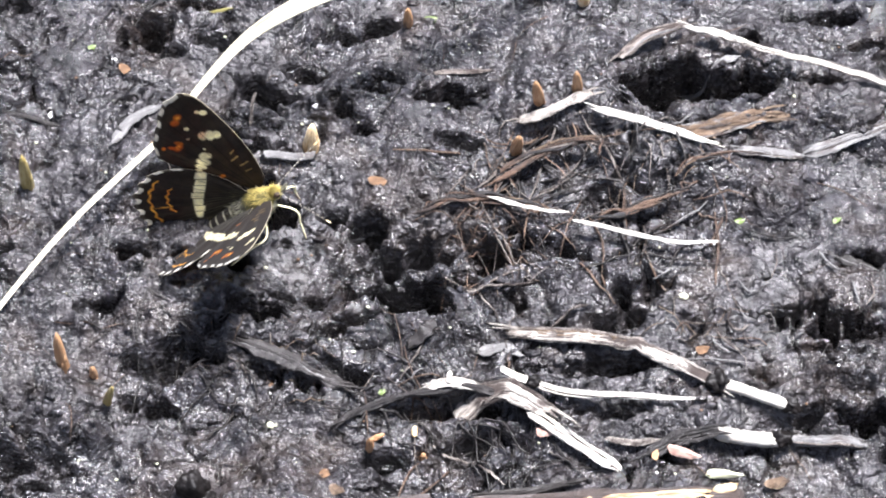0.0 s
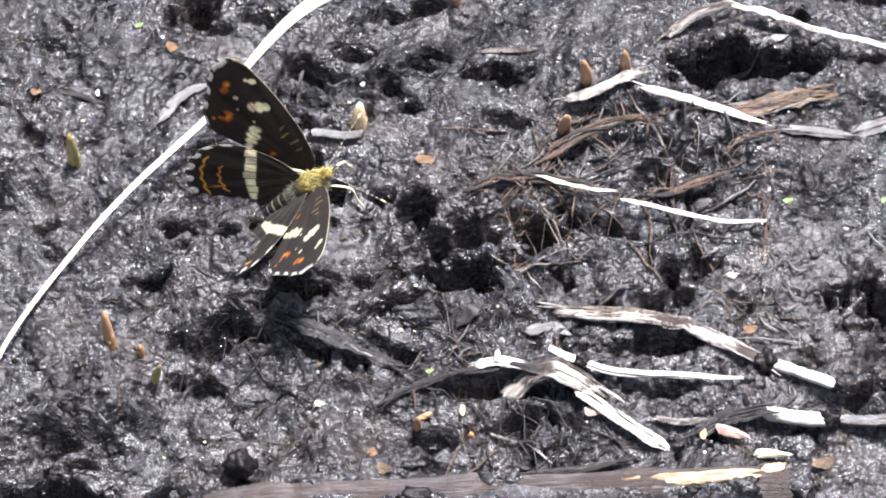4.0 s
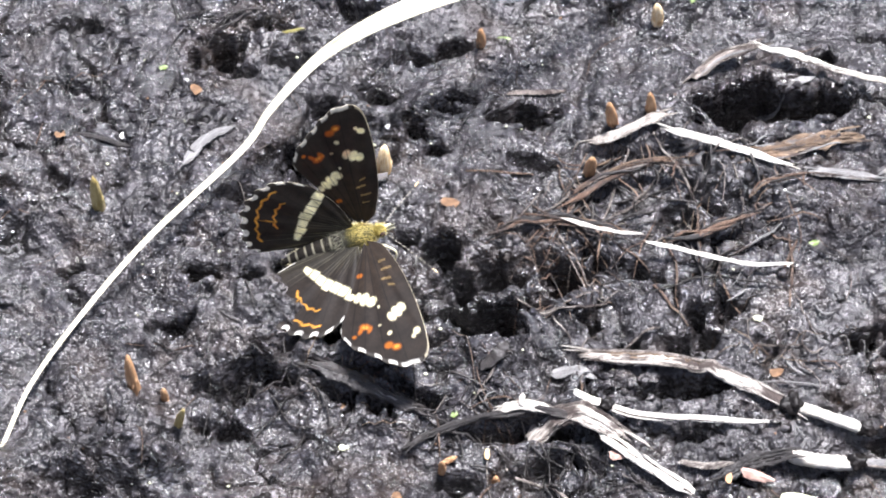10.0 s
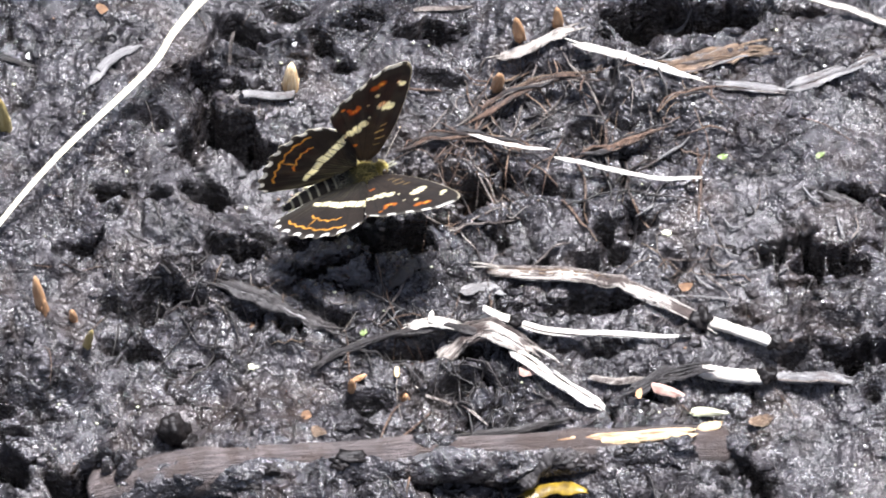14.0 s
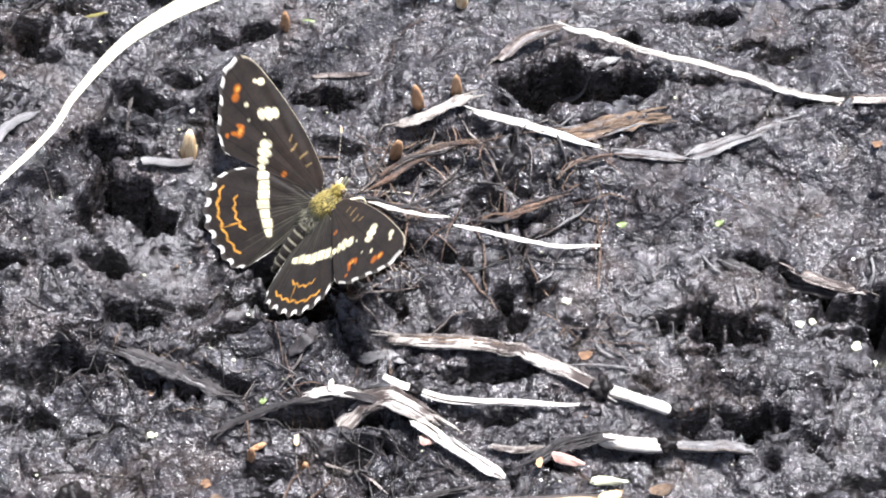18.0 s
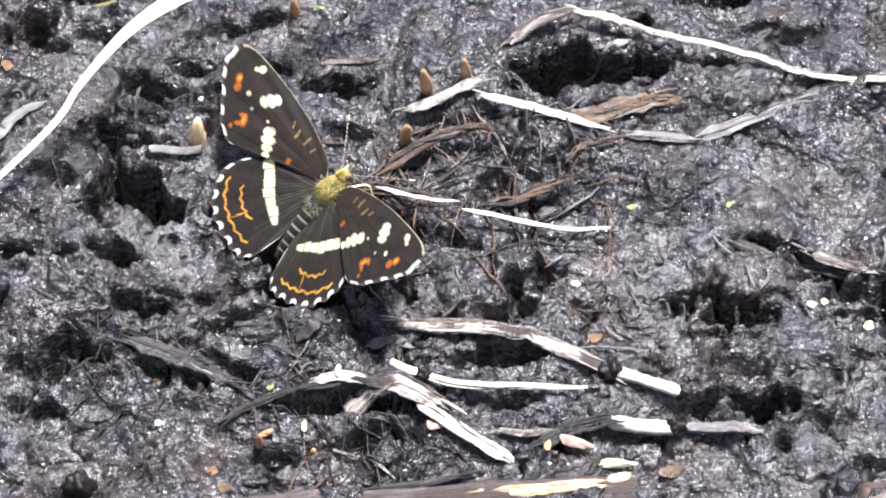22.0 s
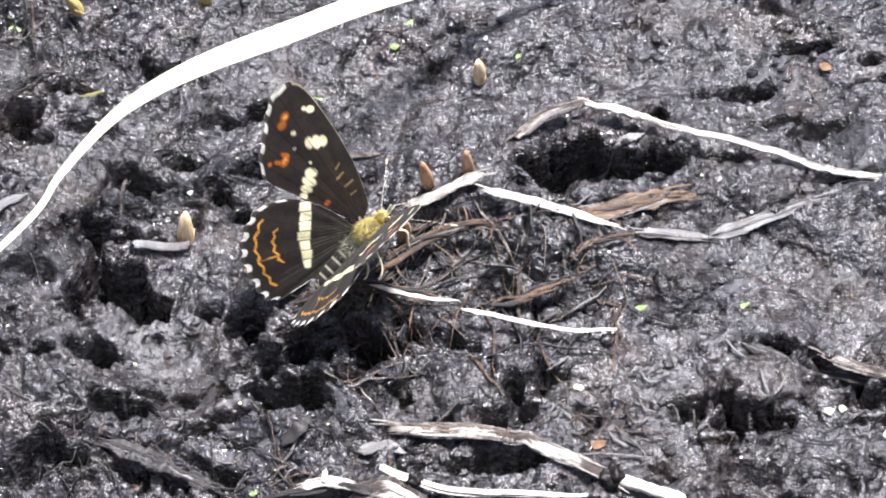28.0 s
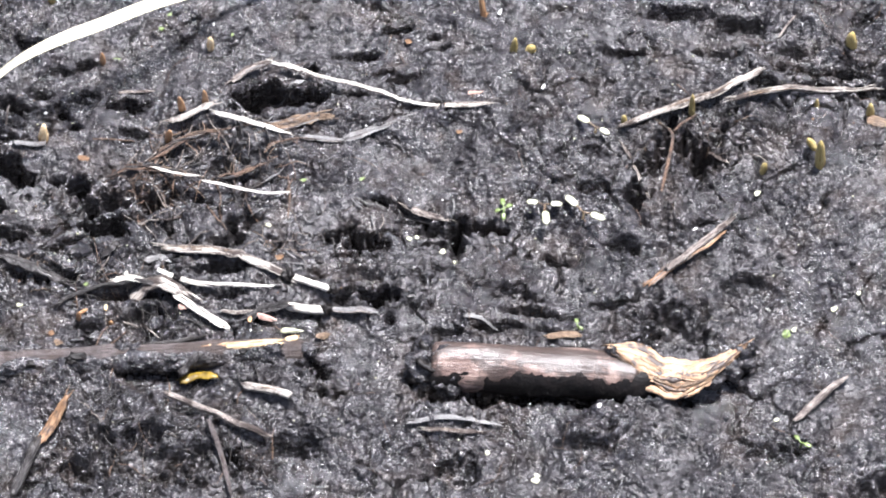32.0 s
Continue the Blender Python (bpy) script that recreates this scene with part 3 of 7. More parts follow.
def rock(name, radius, mat, rnd, rough=0.35, detail=2):
    bm = bmesh.new()
    bmesh.ops.create_icosphere(bm, subdivisions=detail, radius=1)
    off = rnd.uniform(0, 50, 3)
    for v in bm.verts:
        f = 1 + rough * noise.noise(v.co * 1.6 + Vector(off)) + rough * 0.5 * noise.noise(v.co * 4 + Vector(off))
        v.co = Vector((v.co.x * radius[0] * f, v.co.y * radius[1] * f, v.co.z * radius[2] * f)) * MM
    for f in bm.faces:
        f.smooth = True
    me = bpy.data.meshes.new(name)
    bm.to_mesh(me)
    bm.free()
    me.materials.append(mat)
    return me

# ---- the long dry blade that arches over the mud ----
def grass_blade():
    pts = [(-79.5, -34.0, -1.6, 0.6), (-74.8, -22.4, -0.4, 0.72), (-71.2, -13.2, 1.1, 0.75), (-64.9, -3.5, 2.8, 0.85), (-57.8, 5.3, 4.8, 0.95), (-47.2, 15.2, 8.4, 1.1),
           (-43.8, 19.3, 11.0, 1.2), (-38.5, 24.3, 14.0, 1.7), (-33.0, 26.5, 17.4, 2.3), (-26.3, 29.2, 19.1, 2.7), (-18.2, 32.9, 19.1, 2.8), (-8.9, 39.4, 16.3, 2.7), (2.0, 47.0, 11.0, 2.2), (14.0, 56.0, 3.5, 1.4), (20.0, 61.0, -1.5, 0.9)]
    c = curve_points(pts, 10)
    p, w = c[:, :3], c[:, 3] * np.interp(c[:, 0], [-48, -22], [0.72, 0.9])
    tan = np.gradient(p, axis=0)
    tan /= np.linalg.norm(tan, axis=1)[:, None]
    eye = np.array([0.05, -0.53, 0.85])
    side = np.cross(tan, eye)
    side /= np.linalg.norm(side, axis=1)[:, None]
    nor = np.cross(side, tan)
    verts, uv, faces = [], [], []
    for i in range(len(p)):
        for layer in (1, -1):
            for k in range(7):
                f = k / 6 * 2 - 1
                h = 0.28 * w[i] * (f * f - 0.4) * 0.6 + 0.10 * (abs(f) < 0.1) + layer * 0.07
                verts.append(p[i] + side[i] * f * w[i] / 2 + nor[i] * h)
                uv.append((k / 6, i * 0.08))
    for i in range(len(p) - 1):
        a, b = i * 14, (i + 1) * 14
        for k in range(6):
            faces.append((a + k, a + k + 1, b + k + 1, b + k))
            faces.append((a + 7 + k, b + 7 + k, b + 8 + k, a + 8 + k))
        faces.append((a, b, b + 7, a + 7))
        faces.append((a + 6, a + 13, b + 13, b + 6))
    faces += [tuple(range(7)) + tuple(range(13, 6, -1))]
    thing = new("grass_blade")
    part("leaf", from_arrays("leaf", verts, faces, [BLADE], uv), thing)
    rib = sweep("midrib", p + nor * (0.10 - 0.067 * w)[:, None], 0.13, 0.15, BLADE, np.random.RandomState(2), sides=6, taper=(0.6, 0.4), jitter=0.05)
    part("midrib", rib, thing, "raised pale midrib")
    tagged(thing, "long bleached dry grass blade arching over the mud", "grass blade")


grass_blade()

# ---- straws, stems and leaf scraps on the mud ----
strip("dry_straw", "long bleached straw with a frayed end", "straw", [(14.9, 34.7, 2.2), (19.0, 33.3, 2.2), (24.4, 30.9, 2.2), (30.6, 29.8, 2.0), (36.1, 28.1, 1.6), (40.2, 26.8, 1.2), (44.3, 25.7, 0.9), (49.1, 25.1, 0.6)], 0.97, 0.52, STRAW_CLEAN, splits=7, taper=(0.5, 0.9), jitter=0.4, strands=9)
strip("dry_straw", "thin pale splinter lying beside a long straw", "straw", [(46.6, 25.3, 0.8), (51.9, 24.1, 0.7), (59.4, 25.0, 0.4)], 1.28, 0.30, STRAW, splits=4, strands=5)
strip("leaf_sheath", "brown and white torn leaf sheath", "leaf scrap", [(7.2, 31.4, 0.6), (10.4, 35.4, 1.4), (14.9, 36.7, 2.0)], 1.52, 0.52, STRAW_DIRTY, splits=4, taper=(0.5, 0.6), strands=8)
strip("dry_straw", "flat grey-white straw stub among brown buds", "straw", [(-5.4, 21.6, 0.9), (-1.3, 21.7, 1.2), (3.5, 23.3, 1.4)], 1.37, 0.34, STRAW, taper=(0.45, 1.0), jitter=0.3, ragged=0.8, splits=3, strands=5)
strip("dry_straw", "bleached flat straw over the mud", "straw", [(3.5, 21.5, 1.3), (7.9, 20.1, 1.2), (12.6, 18.2, 1.0), (18.8, 16.9, 0.6)], 1.10, 0.38, STRAW_CLEAN, splits=3, jitter=0.15, strands=6)
strip("leaf_sheath", "tan torn leaf sheath on the mud", "leaf scrap", [(14.7, 18.5, 0.3), (20.2, 20.6, 0.3), (25.7, 21.8, 0.3)], 2.46, 0.22, STRAW_TAN, splits=14, jitter=0.4, ragged=1.0, strands=12)
strip("leaf_scrap", "wet grey flattened leaf strip", "leaf scrap", [(21.2, 17.0, 0.5), (24.9, 16.6, 0.4), (29.7, 16.0, 0.4)], 1.30, 0.30, STRAW_GREY, jitter=0.2, splits=2, strands=5)
strip("leaf_scrap", "wet grey leaf half sunk in mud", "leaf scrap", [(30.0, 17.0, 0.2), (35.2, 19.4, 0.2), (42.5, 22.2, 0.0)], 1.78, 0.22, STRAW_GREY, jitter=0.25, splits=2, strands=7)
strip("leaf_scrap", "short white leaf scrap beside a dark hollow", "leaf scrap", [(14.9, 31.4, 0.3), (17.9, 30.0, 0.5), (21.7, 30.6, 0.3)], 1.38, 0.30, STRAW_GREY, jitter=0.25)
strip("leaf_scrap", "thin faded leaf scrap on the mud", "leaf scrap", [(-15.8, 29.9, 0.3), (-12.7, 30.5, 0.3), (-8.6, 31.2, 0.2)], 0.76, 0.22, STRAW_DIRTY)
root_bundle("thick brown frayed root", [(-9.4, 12.5, 0.6), (-5.0, 15.7, 1.3), (-0.3, 17.5, 2.0), (3.8, 17.4, 2.2), (7.9, 17.4, 1.2)], 1.35, 9, (ROOT, ROOT_DARK, ROOT, STRAW_DIRTY, STRAW_TAN, ROOT), side_roots=8)
root_bundle("brown root with pale torn skin", [(-18.3, 7.4, 0.3), (-13.6, 9.1, 0.8), (-8.8, 9.4, 1.4), (-4.1, 8.9, 1.6), (-0.7, 8.5, 1.2)], 1.26, 9, (ROOT, ROOT_DARK, ROOT, STRAW_DIRTY, STRAW_TAN, ROOT), side_roots=8)
root_bundle("red-brown broken root piece", [(4.5, 7.8, 0.5), (8.2, 8.7, 0.9), (11.9, 9.6, 1.4), (15.3, 10.6, 1.6)], 1.35, 9, (ROOT, ROOT_DARK, ROOT, STRAW_DIRTY, STRAW_TAN, ROOT), side_roots=8)
root_bundle("thin dark root running over the mud", [(13.7, 12.1, 1.4), (17.4, 14.5, 1.2), (22.2, 16.6, 0.8)], 0.72, 5, (ROOT, ROOT_DARK, ROOT, STRAW_DIRTY, STRAW_TAN, ROOT), side_roots=4)
root_bundle("pale thin root curving over a hollow", [(-10.1, 9.3, 1.2), (-7.5, 4.8, 0.8), (-4.1, -0.7, 0.6), (-1.5, -0.0, 0.4)], 0.5, 2, (STRAW_DIRTY, ROOT), side_roots=3)
root_bundle("pale bent root along a hollow's rim", [(-14.6, -0.3, 0.5), (-9.7, -2.6, 0.7), (-3.8, -0.0, 0.5)], 0.45, 2, (STRAW_DIRTY, ROOT), side_roots=2)
root_bundle("thin dark root hanging into a hollow", [(-12.2, 8.6, 1.0), (-8.7, 2.4, 0.6), (-7.5, -4.7, 0.3)], 0.45, 2, (ROOT, ROOT_DARK), side_roots=3)
root_bundle("fine brown root over black mud", [(-12.8, 7.9, 0.9), (-11.3, 2.4, 0.6), (-10.8, -3.2, 0.3)], 0.4, 2, (ROOT, STRAW_DIRTY), side_roots=3)
root_bundle("thin pale root beside the brown roots", [(-5.4, 16.0, 0.9), (-7.6, 12.0, 1.0), (-8.4, 9.2, 0.8)], 0.45, 2, (STRAW_DIRTY, ROOT), side_roots=2)
root_bundle("thin brown root stub beside a bud", [(-8.8, 13.6, 0.4), (-7.1, 17.2, 0.8), (-6.0, 20.5, 1.2)], 0.45, 2, (ROOT, ROOT_DARK, ROOT, STRAW_DIRTY, STRAW_TAN, ROOT), side_roots=4)
strip("leaf_scrap", "small twisted white leaf strip", "leaf scrap", [(-8.7, 8.9, 2.4), (-5.7, 8.0, 2.7), (-2.6, 7.7, 2.5), (1.1, 8.2, 2.2)], 0.68, 0.22, STRAW_CLEAN, jitter=0.3, taper=(0.3, 0.2))
strip("leaf_scrap", "wavy narrow white leaf strip", "leaf scrap", [(1.4, 7.1, 2.2), (5.1, 6.1, 2.3), (9.9, 4.6, 2.1), (14.6, 3.4, 1.7), (19.1, 3.6, 1.2)], 0.68, 0.22, STRAW_CLEAN, jitter=0.25, taper=(0.4, 0.5), strands=3)
strip("dry_straw", "weathered straw with dark stains", "straw", [(-6.3, -8.5, 0.4), (0.4, -9.4, 0.8), (5.7, -10.3, 1.1), (9.7, -11.5, 1.1), (14.4, -14.1, 1.0), (18.9, -16.9, 0.7)], 1.88, 0.68, STRAW, splits=4, taper=(0.3, 0.8), jitter=0.2, strands=9)
strip("dry_straw", "short hollow straw piece with cut end", "straw", [(18.9, -16.6, 0.7), (22.4, -17.7, 0.8), (27.6, -19.6, 0.8)], 1.33, 1.30, STRAW_CLEAN, clods=((0.02, 1.3), (1.0, 1.0)), taper=(0.8, 1.0), jitter=0.08)
strip("dry_straw", "clean white flat straw", "straw", [(-6.7, -15.4, 1.7), (-3.9, -16.6, 1.6), (1.1, -17.7, 1.3), (7.7, -18.1, 1.1), (16.8, -19.0, 1.0)], 1.00, 0.30, STRAW_CLEAN, taper=(0.8, 0.35), jitter=0.08, clods=((0.31, 0.8),), strands=3)
strip("leaf_sheath", "curled white leaf sheath with brown edges", "leaf scrap", [(-12.4, -19.7, 0.3), (-8.9, -17.7, 1.6), (-4.6, -18.6, 2.2), (-0.6, -21.6, 1.8)], 3.06, 0.38, STRAW, jitter=0.2, splits=4, cup=-0.10, strands=5)
strip("dry_straw", "flat white straw ending under mud", "straw", [(-3.6, -21.1, 1.6), (0.4, -23.4, 1.6), (4.4, -25.5, 1.1), (8.2, -27.4, 0.4)], 1.60, 0.30, STRAW_CLEAN, jitter=0.15, taper=(0.5, 0.35), strands=6)
strip("leaf_scrap", "torn white leaf flake", "leaf scrap", [(-15.7, -17.0, 0.8), (-12.5, -16.9, 1.1), (-8.6, -17.1, 0.8)], 1.33, 0.22, STRAW_CLEAN, jitter=0.4, taper=(0.3, 0.3), splits=4, strands=4)
strip("leaf_scrap", "small pointed white leaf tip", "leaf scrap", [(-13.0, -17.1, 1.2), (-12.8, -15.7, 1.8)], 0.67, 0.19, STRAW_CLEAN, taper=(1.0, 0.1))
strip("black_stem", "black rotten stem along the mud", "stem", [(-26.8, -21.6, 0.3), (-22.2, -19.3, 0.5), (-15.6, -17.6, 0.8), (-9.6, -17.3, 0.8), (-5.6, -18.9, 0.9)], 1.00, 0.72, ROOT_DARK, group="rotten stems", jitter=0.5, splits=4, strands=9)
strip("black_stem", "black rotten wet stick", "stem", [(-38.0, -10.8, 0.5), (-33.0, -12.5, 0.8), (-28.9, -14.6, 0.9), (-24.5, -17.1, 0.5)], 1.74, 1.17, ROOT_DARK, group="rotten stems", jitter=0.5, splits=4, strands=9)
strip("leaf_scrap", "short white leaf stub beside rotten leaves", "leaf scrap", [(5.7, -23.0, 0.6), (9.0, -24.0, 0.7), (12.2, -23.7, 0.6)], 0.93, 0.30, STRAW, jitter=0.15)
strip("black_stem", "dark peeling leaf over a straw", "stem", [(10.8, -26.1, 0.6), (14.3, -24.2, 1.3), (19.0, -23.3, 1.5)], 1.86, 0.72, ROOT_DARK, group="rotten stems", jitter=0.5, splits=4, strands=9)
strip("dry_straw", "pale hollow straw joint", "straw", [(18.9, -23.3, 1.0), (22.3, -23.2, 1.0), (26.4, -23.2, 1.0)], 1.73, 1.60, STRAW_CLEAN, clods=((1.0, 1.1),), taper=(0.9, 1.0), jitter=0.06)
strip("dry_straw", "pale straw sinking into mud", "straw", [(27.3, -22.8, 0.7), (31.5, -23.6, 0.6), (36.4, -24.4, 0.2)], 1.46, 1.00, STRAW_GREY, jitter=0.15, strands=6)
strip("leaf_scrap", "grey wet leaf beside a straw", "leaf scrap", [(-9.6, -10.2, 0.2), (-7.0, -10.3, 0.3), (-4.4, -11.8, 0.2)], 1.47, 0.22, STRAW_GREY, jitter=0.3)
strip("wood_bit", "small grey wood chip lying flat", "wood chip", [(-36.3, 15.5, 0.6), (-33.5, 16.3, 0.6), (-30.2, 17.1, 0.6)], 1.16, 0.7, STRAW_GREY, taper=(0.7, 0.95), jitter=0.06)
strip("root", "bent thin root tip standing from the mud", "root", [(-38.0, 20.9, 0.2), (-37.7, 22.7, 1.5), (-37.3, 24.3, 2.6)], 0.45, 0.45, STRAW_DIRTY, group="roots")
strip("black_stem", "dark flat stem half buried", "stem", [(32.1, 3.1, 0.2), (38.2, 1.8, 0.4), (43.6, 0.8, 0.4), (48.3, -0.7, 0.2)], 1.22, 0.63, ROOT_DARK, group="rotten stems", jitter=0.5, splits=3, strands=9)
strip("leaf_scrap", "grey-brown leaf strip in the mud", "leaf scrap", [(41.6, 2.3, 0.3), (46.3, 0.6, 0.4), (50.7, -0.7, 0.3)], 1.49, 0.22, STRAW_DIRTY, jitter=0.3, splits=2, strands=6)
strip("dry_straw", "thin pale stalk on the mud", "straw", [(-68.0, 21.8, 0.3), (-64.5, 21.6, 0.3), (-61.4, 21.3, 0.3)], 0.7, 0.4, ROOT_DARK)
strip("root", "pale curled rootlet on the mud", "root", [(14.5, -7.0, 0.1), (17.2, -6.7, 0.7), (20.2, -6.3, 0.3)], 0.23, 0.21, STRAW_DIRTY, group="roots", sides=6, jitter=0.3, taper=(0.5, 0.2))
strip("root", "hooked pale rootlet at a hollow", "root", [(20.6, -4.6, 0.1), (20.2, -6.4, 0.7), (21.5, -7.7, 0.7), (22.9, -6.7, 0.3)], 0.29, 0.26, STRAW_DIRTY, group="roots", sides=6, jitter=0.3, taper=(0.5, 0.2))
strip("root", "short pale rootlet at a hollow", "root", [(21.6, -4.1, 0.1), (22.2, -6.0, 0.7), (23.6, -6.3, 0.3)], 0.25, 0.23, STRAW_GREY, group="roots", sides=6, jitter=0.3, taper=(0.5, 0.2))
strip("root", "arched pale rootlet over a hollow", "root", [(24.6, -4.6, 0.1), (25.6, -4.6, 0.7), (26.0, -5.7, 0.3)], 0.29, 0.26, STRAW_GREY, group="roots", sides=6, jitter=0.3, taper=(0.5, 0.2))
strip("root", "bent grey rootlet on the mud", "root", [(28.2, -8.7, 0.1), (28.9, -8.3, 0.7), (30.3, -6.9, 0.3)], 0.25, 0.23, STRAW_GREY, group="roots", sides=6, jitter=0.3, taper=(0.5, 0.2))
strip("root", "thin grey rootlet beside a straw", "root", [(18.2, -8.3, 0.1), (19.0, -9.7, 0.7), (20.5, -10.6, 0.3)], 0.29, 0.26, STRAW_GREY, group="roots", sides=6, jitter=0.3, taper=(0.5, 0.2))
strip("root", "tan rootlet crossing the mud", "root", [(18.9, -7.4, 0.1), (20.2, -9.3, 0.7), (21.8, -10.8, 0.3)], 0.29, 0.26, STRAW_DIRTY, group="roots", sides=6, jitter=0.3, taper=(0.5, 0.2))
strip("root", "long thin grey rootlet lying flat", "root", [(15.1, -12.1, 0.1), (18.4, -12.3, 0.7), (23.1, -12.4, 0.3)], 0.25, 0.23, STRAW_GREY, group="roots", sides=6, jitter=0.3, taper=(0.5, 0.2))
strip("root", "short grey rootlet under a straw", "root", [(11.2, -0.5, 0.1), (12.5, -0.6, 0.7), (13.5, 0.7, 0.3)], 0.29, 0.26, STRAW_GREY, group="roots", sides=6, jitter=0.3, taper=(0.5, 0.2))
strip("root", "curved grey rootlet on rough mud", "root", [(21.6, -1.1, 0.1), (22.6, -2.4, 0.7), (24.0, -2.0, 0.3)], 0.29, 0.26, STRAW_GREY, group="roots", sides=6, jitter=0.3, taper=(0.5, 0.2))
strip("root", "grey rootlet hanging into a hollow", "root", [(35.1, -1.1, 0.1), (35.5, -3.0, 0.7), (36.0, -3.9, 0.3)], 0.36, 0.32, STRAW_GREY, group="roots", sides=6, jitter=0.3, taper=(0.5, 0.2))
strip("root", "pale rootlet hanging into a hollow", "root", [(37.3, -0.8, 0.1), (37.6, -3.0, 0.7), (36.7, -4.3, 0.3)], 0.29, 0.26, STRAW_DIRTY, group="roots", sides=6, jitter=0.3, taper=(0.5, 0.2))
strip("root", "stout grey root beside a dark hollow", "root", [(51.4, 3.4, 0.1), (51.6, 1.0, 0.7), (51.0, -0.6, 0.3)], 0.43, 0.39, STRAW_GREY, group="roots", sides=6, jitter=0.3, taper=(0.5, 0.2))
strip("root", "thin rootlet under a leaf strip", "root", [(31.1, 3.2, 0.1), (32.2, 1.2, 0.7), (33.4, 0.6, 0.3)], 0.29, 0.26, STRAW_GREY, group="roots", sides=6, jitter=0.3, taper=(0.5, 0.2))
strip("root", "thin tan root running down to a hollow", "root", [(-9.5, 6.9, 0.1), (-6.6, 4.9, 0.7), (-5.3, 1.4, 0.7), (-3.0, -1.0, 0.3)], 0.29, 0.26, STRAW_DIRTY, group="roots", sides=6, jitter=0.3, taper=(0.5, 0.2))
strip("root", "thin pale root along a hollow's edge", "root", [(-3.0, -1.1, 0.1), (-6.9, -2.7, 0.7), (-10.1, -3.1, 0.7), (-13.3, -2.0, 0.3)], 0.32, 0.30, STRAW_DIRTY, group="roots", sides=6, jitter=0.3, taper=(0.5, 0.2))
strip("root", "pale root rising from a weathered straw", "root", [(-0.9, -7.2, 0.1), (1.5, -6.1, 0.7), (3.4, -5.6, 0.3)], 0.36, 0.32, STRAW_DIRTY, group="roots", sides=6, jitter=0.3, taper=(0.5, 0.2))
strip("root", "fine pale fibre above a leaf sheath", "root", [(-18.9, -15.9, 0.1), (-18.0, -15.0, 0.7), (-17.0, -14.4, 0.3)], 0.20, 0.18, STRAW_DIRTY, group="roots", sides=6, jitter=0.3, taper=(0.5, 0.2))
strip("root", "fine grey fibre above a leaf sheath", "root", [(-17.6, -16.2, 0.1), (-17.0, -15.3, 0.7), (-15.9, -14.7, 0.3)], 0.20, 0.18, STRAW_GREY, group="roots", sides=6, jitter=0.3, taper=(0.5, 0.2))
strip("leaf_scrap", "dark blue-grey wet leaf tip", "leaf scrap", [(-18.0, -11.9, 0.2), (-16.0, -11.0, 0.9), (-14.8, -8.9, 1.6)], 1.61, 0.22, ROOT_DARK, jitter=0.3, taper=(0.5, 0.1))
strip("leaf_scrap", "greyish curled leaf lying on mud", "leaf scrap", [(-54.6, 16.6, 0.4), (-52.3, 19.8, 0.6), (-48.6, 21.6, 0.4)], 1.3, 0.22, STRAW_GREY, jitter=0.3)
strip("dry_straw", "thin yellow-green stalk lying on mud", "straw", [(-46.2, 37.9, 0.4), (-43.7, 37.3, 0.5), (-40.6, 37.1, 0.4)], 0.6, 0.4, OLIVE)

# ---- branches in the foreground ----
def branch(name, label, ends, radius, mat, seed, knots=()):
    """A barky branch: uneven round section with knots, along two or more points (x, y, z of its axis)."""
    rnd = np.random.RandomState(seed)
    c = curve_points(ends, 14)
    n, sides = len(c), 20
    tan = np.gradient(c, axis=0)
    tan /= np.linalg.norm(tan, axis=1)[:, None]
    side = np.cross(tan, [0, 0, 1.0])
    side /= np.linalg.norm(side, axis=1)[:, None]
    nor = np.cross(side, tan)
    dist = np.concatenate([[0], np.cumsum(np.linalg.norm(np.diff(c, axis=0), axis=1))])
    verts, uv, faces = [], [], []
    for i in range(n):
        f = i / (n - 1)
        r0 = radius * (1 - 0.12 * f) * (0.82 if i in (0, n - 1) else 1)
        for d, bulge in knots:
            r0 *= 1 + bulge * math.exp(-((dist[i] - d) / 2.2) ** 2)
        for k in range(sides):
            a = 2 * math.pi * k / sides
            ca, sa = math.cos(a), math.sin(a)
            r = r0 * (1 + 0.17 * noise.noise(Vector((ca * 1.4, sa * 1.4, dist[i] * 0.12 + seed))) + 0.04 * noise.noise(Vector((ca * 5, sa * 5, dist[i] * 0.5 + seed))))
            verts.append(c[i] + side[i] * ca * r + nor[i] * sa * r)
            uv.append((abs(k / sides * 2 - 1) * 2, dist[i] * 0.1))
    for i in range(n - 1):
        for k in range(sides):
            a, b = i * sides + k, i * sides + (k + 1) % sides
            faces.append((a, b, b + sides, a + sides))
    faces.append(tuple(range(sides))[::-1])
    faces.append(tuple(range((n - 1) * sides, n * sides)))
    thing = new(name)
    part("bark", from_arrays("bark", verts, faces, [mat], uv), thing)
    tagged(thing, label, "branch")
    return thing


